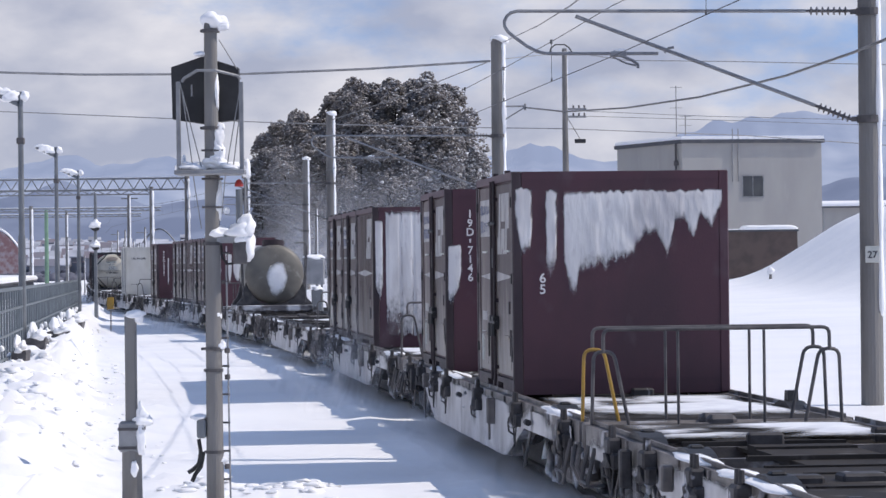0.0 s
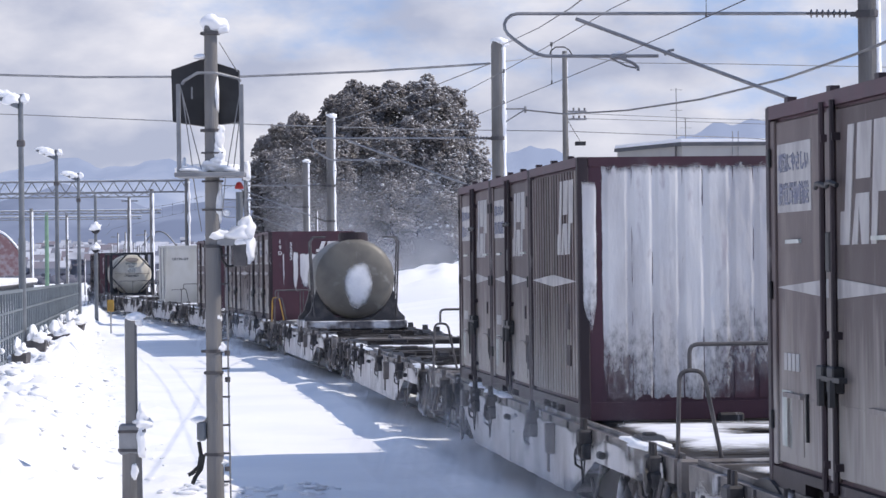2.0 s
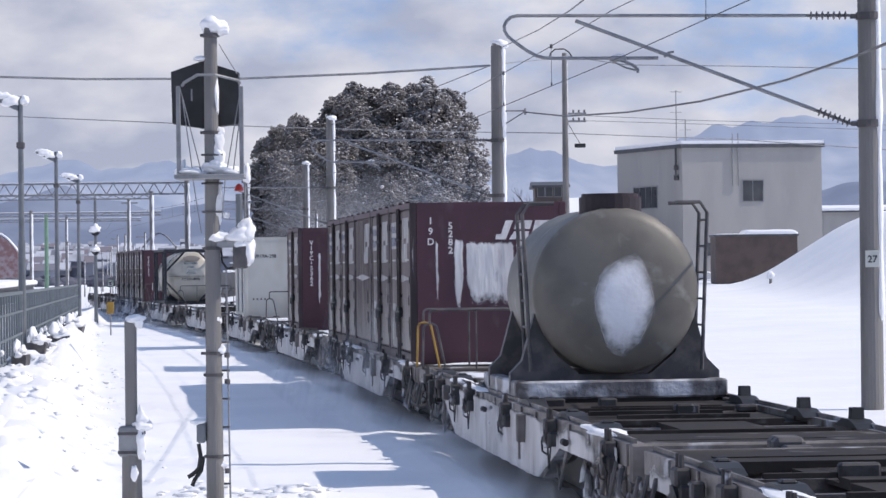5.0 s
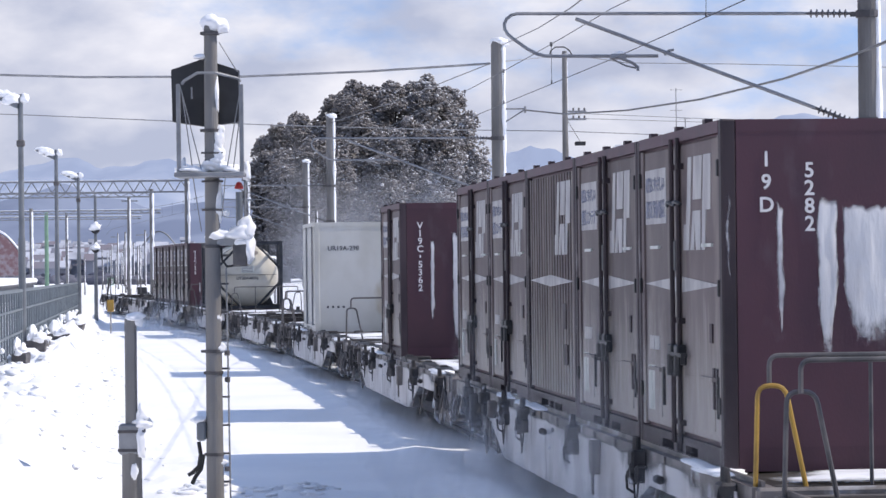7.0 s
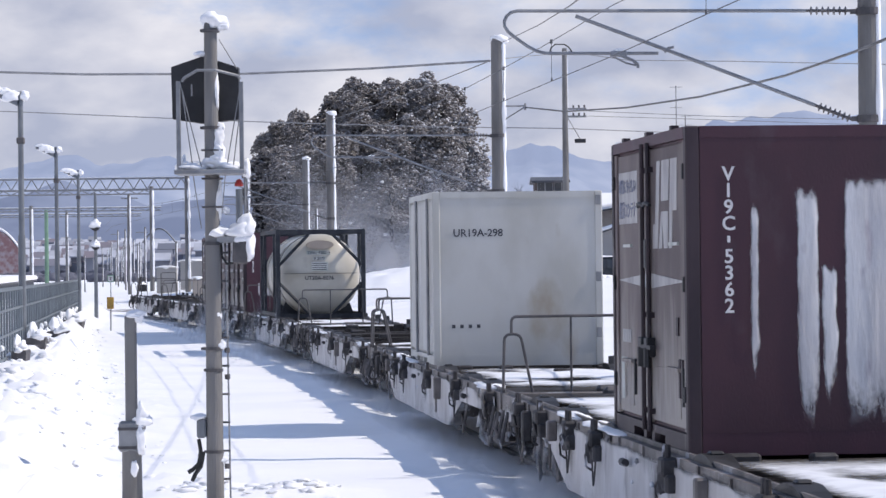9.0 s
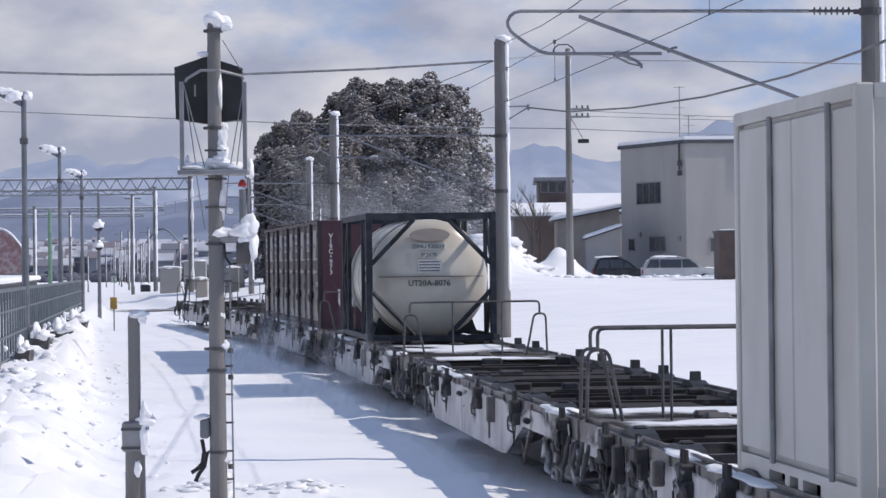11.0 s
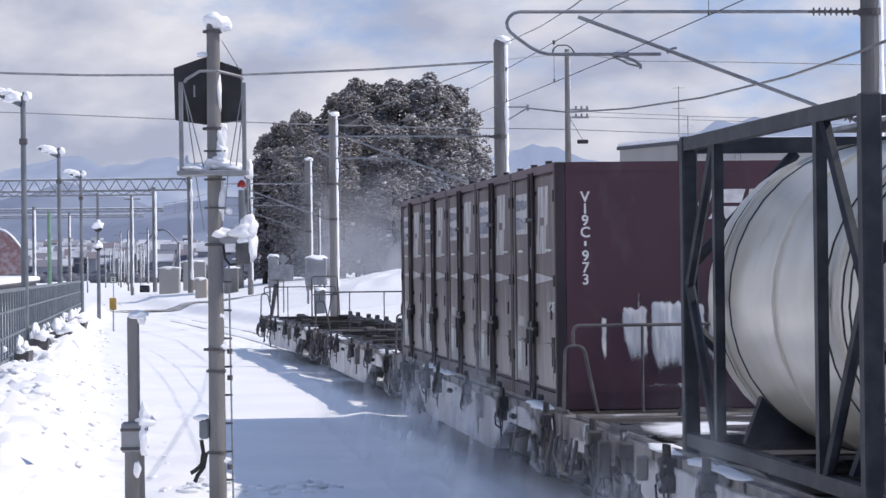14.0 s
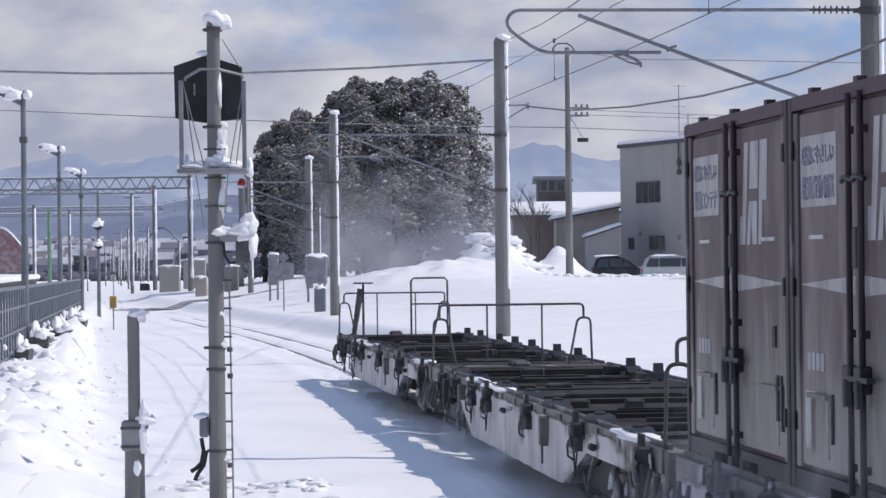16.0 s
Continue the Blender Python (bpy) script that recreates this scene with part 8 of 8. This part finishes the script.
def build_town():
    rng = random.Random(12)
    walls, roofs, snow = bmesh.new(), bmesh.new(), bmesh.new()
    for k in range(1500):
        y = rng.uniform(700, 1650)
        px = rng.uniform(-60, 1640) if rng.random() < 0.25 else rng.uniform(-60, 460)
        x = (px - 784) * y / FOCAL
        z = 0.0 + max(0.0, (y - 600)) * 0.0125 * rng.random()
        w, d, h = rng.uniform(1.8, 5), rng.uniform(3, 6), rng.uniform(1.8, 5.0)
        box(walls, x - w / 2, x + w / 2, y, y + d, z - 6, z + h)
        prism(roofs, [(y - 0.5, z + h), (y + d / 2, z + h + 1.6), (y + d + 0.5, z + h)], "x", x - w / 2 - 0.4, x + w / 2 + 0.4)
        if rng.random() < 0.6:
            prism(snow, [(y - 0.6, z + h + 0.1), (y + d / 2, z + h + 1.75), (y + d / 2, z + h + 2.0), (y - 0.6, z + h + 0.4)], "x", x - w / 2 - 0.4, x + w / 2 + 0.4)
    g = thing("distant_town", "hazy low houses with snowy roofs far off", "town", kind="stuff")
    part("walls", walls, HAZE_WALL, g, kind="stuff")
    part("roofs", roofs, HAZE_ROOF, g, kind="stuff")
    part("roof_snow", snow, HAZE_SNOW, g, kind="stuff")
    # bare woods between the houses
    bm = bmesh.new()
    for k in range(1500):
        y = rng.uniform(480, 1750)
        px = rng.uniform(-60, 1640) if rng.random() < 0.4 else rng.uniform(-60, 470)
        s = rng.uniform(0.35, 1.2)
        z = max(0.0, (y - 600)) * 0.0125 * rng.random()
        lump(bm, ((px - 784) * y / FOCAL, y, z + s * 0.5), (s * 1.6, s, s * 0.8), k, 2, 0.9)
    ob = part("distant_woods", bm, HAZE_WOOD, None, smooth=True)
    tagged(ob, "bare woods among the houses, grey-blue with painted haze", "woods", kind="stuff")
    build_arch((-93.60, 600.0, 6.0), (-83.20, 600.0, 6.0), 4.6, RED_ROOF, "red hall with a round snowy roof far off", "arched_hall", 2.0)
    build_arch((-90.13, 900.0, 7.91), (-77.92, 900.0, 7.77), 6.0, None, "white steel arch bridge far off", "arch_bridge", 4)


def build_ridge(y, pts, foot, mat, label, seed, rough):
    """A mountain range: a folded slope that rises to an uneven crest."""
    xs = [(p[0] - 784) * y / FOCAL for p in pts]
    zs = [EYE[2] + (466.2 - p[1]) * y / FOCAL for p in pts]
    n, rows = 240, 26
    x0, x1 = xs[0], xs[-1]
    verts, faces = [], []
    for j in range(rows + 1):
        f = j / rows
        for k in range(n + 1):
            x = x0 + (x1 - x0) * k / n
            top = float(np.interp(x, xs, zs))
            top += rough * (noise.noise(Vector((x * 0.012, seed, 0))) + 0.5 * noise.noise(Vector((x * 0.04, seed, 1))))
            fold = rough * 1.6 * (noise.noise(Vector((x * 0.008 + 0.3 * f, f * 1.6, seed + 5))) + 0.6 * abs(noise.noise(Vector((x * 0.02, f * 2.6, seed + 9)))))
            z = foot + (top - foot) * f ** 1.15 + fold * math.sin(math.pi * f)
            verts.append((x, y - (1 - f) * y * 0.16 + 40 * noise.noise(Vector((x * 0.01, f * 3, seed))), z))
    for j in range(rows):
        for k in range(n):
            i = j * (n + 1) + k
            faces.append((i, i + 1, i + n + 2, i + n + 1))
    me = bpy.data.meshes.new("mountain_ridge")
    me.from_pydata(verts, [], faces)
    me.materials.append(mat)
    me.shade_smooth()
    tagged(new("mountain_ridge", me), label, "mountains", kind="structure")


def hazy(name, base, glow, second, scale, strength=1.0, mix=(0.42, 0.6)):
    """A far surface: paint, with the veil of lit air put in as emission."""
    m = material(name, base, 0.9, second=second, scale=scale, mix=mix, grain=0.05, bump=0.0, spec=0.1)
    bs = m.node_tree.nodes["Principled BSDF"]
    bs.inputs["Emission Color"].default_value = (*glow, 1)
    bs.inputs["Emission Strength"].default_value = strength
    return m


# the blue glow of both ridges is painted haze, brighter on the farther one
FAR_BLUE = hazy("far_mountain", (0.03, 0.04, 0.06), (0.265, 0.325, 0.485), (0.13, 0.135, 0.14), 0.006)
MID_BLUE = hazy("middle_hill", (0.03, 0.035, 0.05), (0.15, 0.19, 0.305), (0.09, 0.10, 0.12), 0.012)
# town colours made paler and bluer: the haze of distance is painted in
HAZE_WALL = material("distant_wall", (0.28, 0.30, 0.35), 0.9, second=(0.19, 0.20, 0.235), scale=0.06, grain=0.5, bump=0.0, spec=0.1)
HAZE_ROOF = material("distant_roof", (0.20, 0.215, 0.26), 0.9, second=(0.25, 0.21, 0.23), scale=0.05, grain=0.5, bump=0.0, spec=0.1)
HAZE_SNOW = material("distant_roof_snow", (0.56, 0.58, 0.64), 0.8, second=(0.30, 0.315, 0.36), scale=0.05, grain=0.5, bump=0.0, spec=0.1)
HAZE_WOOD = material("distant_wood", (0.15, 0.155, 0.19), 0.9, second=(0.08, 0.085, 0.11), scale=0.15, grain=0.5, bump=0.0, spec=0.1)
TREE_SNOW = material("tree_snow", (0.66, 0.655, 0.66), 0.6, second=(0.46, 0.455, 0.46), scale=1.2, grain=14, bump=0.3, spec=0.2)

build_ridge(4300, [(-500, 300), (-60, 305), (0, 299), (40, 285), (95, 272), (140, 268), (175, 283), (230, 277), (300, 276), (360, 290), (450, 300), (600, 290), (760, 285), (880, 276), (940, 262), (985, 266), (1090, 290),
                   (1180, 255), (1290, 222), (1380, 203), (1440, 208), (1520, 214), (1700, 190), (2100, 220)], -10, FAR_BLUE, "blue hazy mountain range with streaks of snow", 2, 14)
build_ridge(2300, [(-500, 335), (0, 345), (120, 330), (260, 348), (340, 338), (450, 352), (620, 362), (880, 372), (1000, 366), (1100, 360), (1300, 352), (1460, 330), (1560, 322), (1800, 330), (2100, 340)], -4, MID_BLUE, "wooded foothills, grey-blue with painted haze", 6, 9)
build_town()
build_grove()
build_neighbourhood()
build_crossing()


# ---- powder snow that the train leaves hanging in the air, and added haze ----
def drifting():
    m = material("drifting_powder", (0.80, 0.81, 0.85), 0.9, second=(0.76, 0.78, 0.83), scale=0.3, bump=0.0, spec=0.0)
    nt = m.node_tree
    n, ln = nt.nodes.new, nt.links.new
    at = n("ShaderNodeAttribute")
    at.attribute_name = "cover"
    co = n("ShaderNodeTexCoord")
    t = n("ShaderNodeTexNoise")
    t.inputs["Scale"].default_value, t.inputs["Detail"].default_value, t.inputs["Roughness"].default_value = 0.28, 4, 0.5
    ln(co.outputs["Object"], t.inputs["Vector"])
    r = n("ShaderNodeMapRange")
    r.interpolation_type = "SMOOTHSTEP"
    r.inputs[1].default_value, r.inputs[2].default_value, r.inputs[3].default_value = 0.30, 0.65, 0.35
    ln(t.outputs[0], r.inputs[0])
    k = n("ShaderNodeMath")
    k.operation = "MULTIPLY"
    ln(at.outputs["Fac"], k.inputs[0])
    ln(r.outputs[0], k.inputs[1])
    ln(k.outputs[0], nt.nodes["Principled BSDF"].inputs["Alpha"])
    return m


POWDER = []


def build_powder():
    mat = drifting()
    # see-through sheets: powder snow, and in the tall far ones haze before the grove
    for layer, (x0, x1, y, top, dense) in enumerate(((-8.0, 1.2, 132, 5.0, 0.22), (-10.0, 3.6, 162, 9.5, 0.36), (-12.0, 6.5, 196, 15.0, 0.58))):
        bm = bmesh.new()
        n, rows = 60, 16
        cols, cover = [], []
        for k in range(n + 1):
            u = k / n
            x = x0 + (x1 - x0) * u
            crest = top * (0.75 + 0.35 * noise.noise(Vector((x * 0.16, layer * 2.3, 0.5))))
            col = []
            for j in range(rows + 1):
                f = j / rows
                col.append(bm.verts.new((x - (x0 + x1) / 2, 2.0 * noise.noise(Vector((x * 0.12, f * 1.4, layer))), crest * f)))
                ends = min(1.0, 4.0 * min(u, 1 - u))
                cover.append(dense * ends * ends * (3 - 2 * ends) * (1 - f) ** 1.1)
            cols.append(col)
        for p, q in zip(cols, cols[1:]):
            for j in range(rows):
                bm.faces.new((p[j], q[j], q[j + 1], p[j + 1]))
        ob = part("powder_cloud", bm, mat, None, smooth=True)
        ob.data.attributes.new("cover", "FLOAT", "POINT").data.foreach_set("value", cover)
        tagged(ob, "thin veil of powder snow and haze drifting over the line", "powder snow", kind="stuff")
        POWDER.append((ob, (x0 + x1) / 2, y))


build_powder()


# ---- what moves: the train rolls towards the camera and past it ----
def motions():
    for ob, s, half, along, up in MOVERS:
        rows = []
        for k in range(33):
            t = k * 0.5
            rows.append((t, rail_pose(s - rolled(t), half) @ pose(0, along, up)))
        walk(ob, rows)
    for ob, x, y in POWDER:
        walk(ob, [(0.0, pose(x - 0.8, y, 0.1)), (16.0, pose(x + 1.2, y - 2.5, 0.1))])


motions()
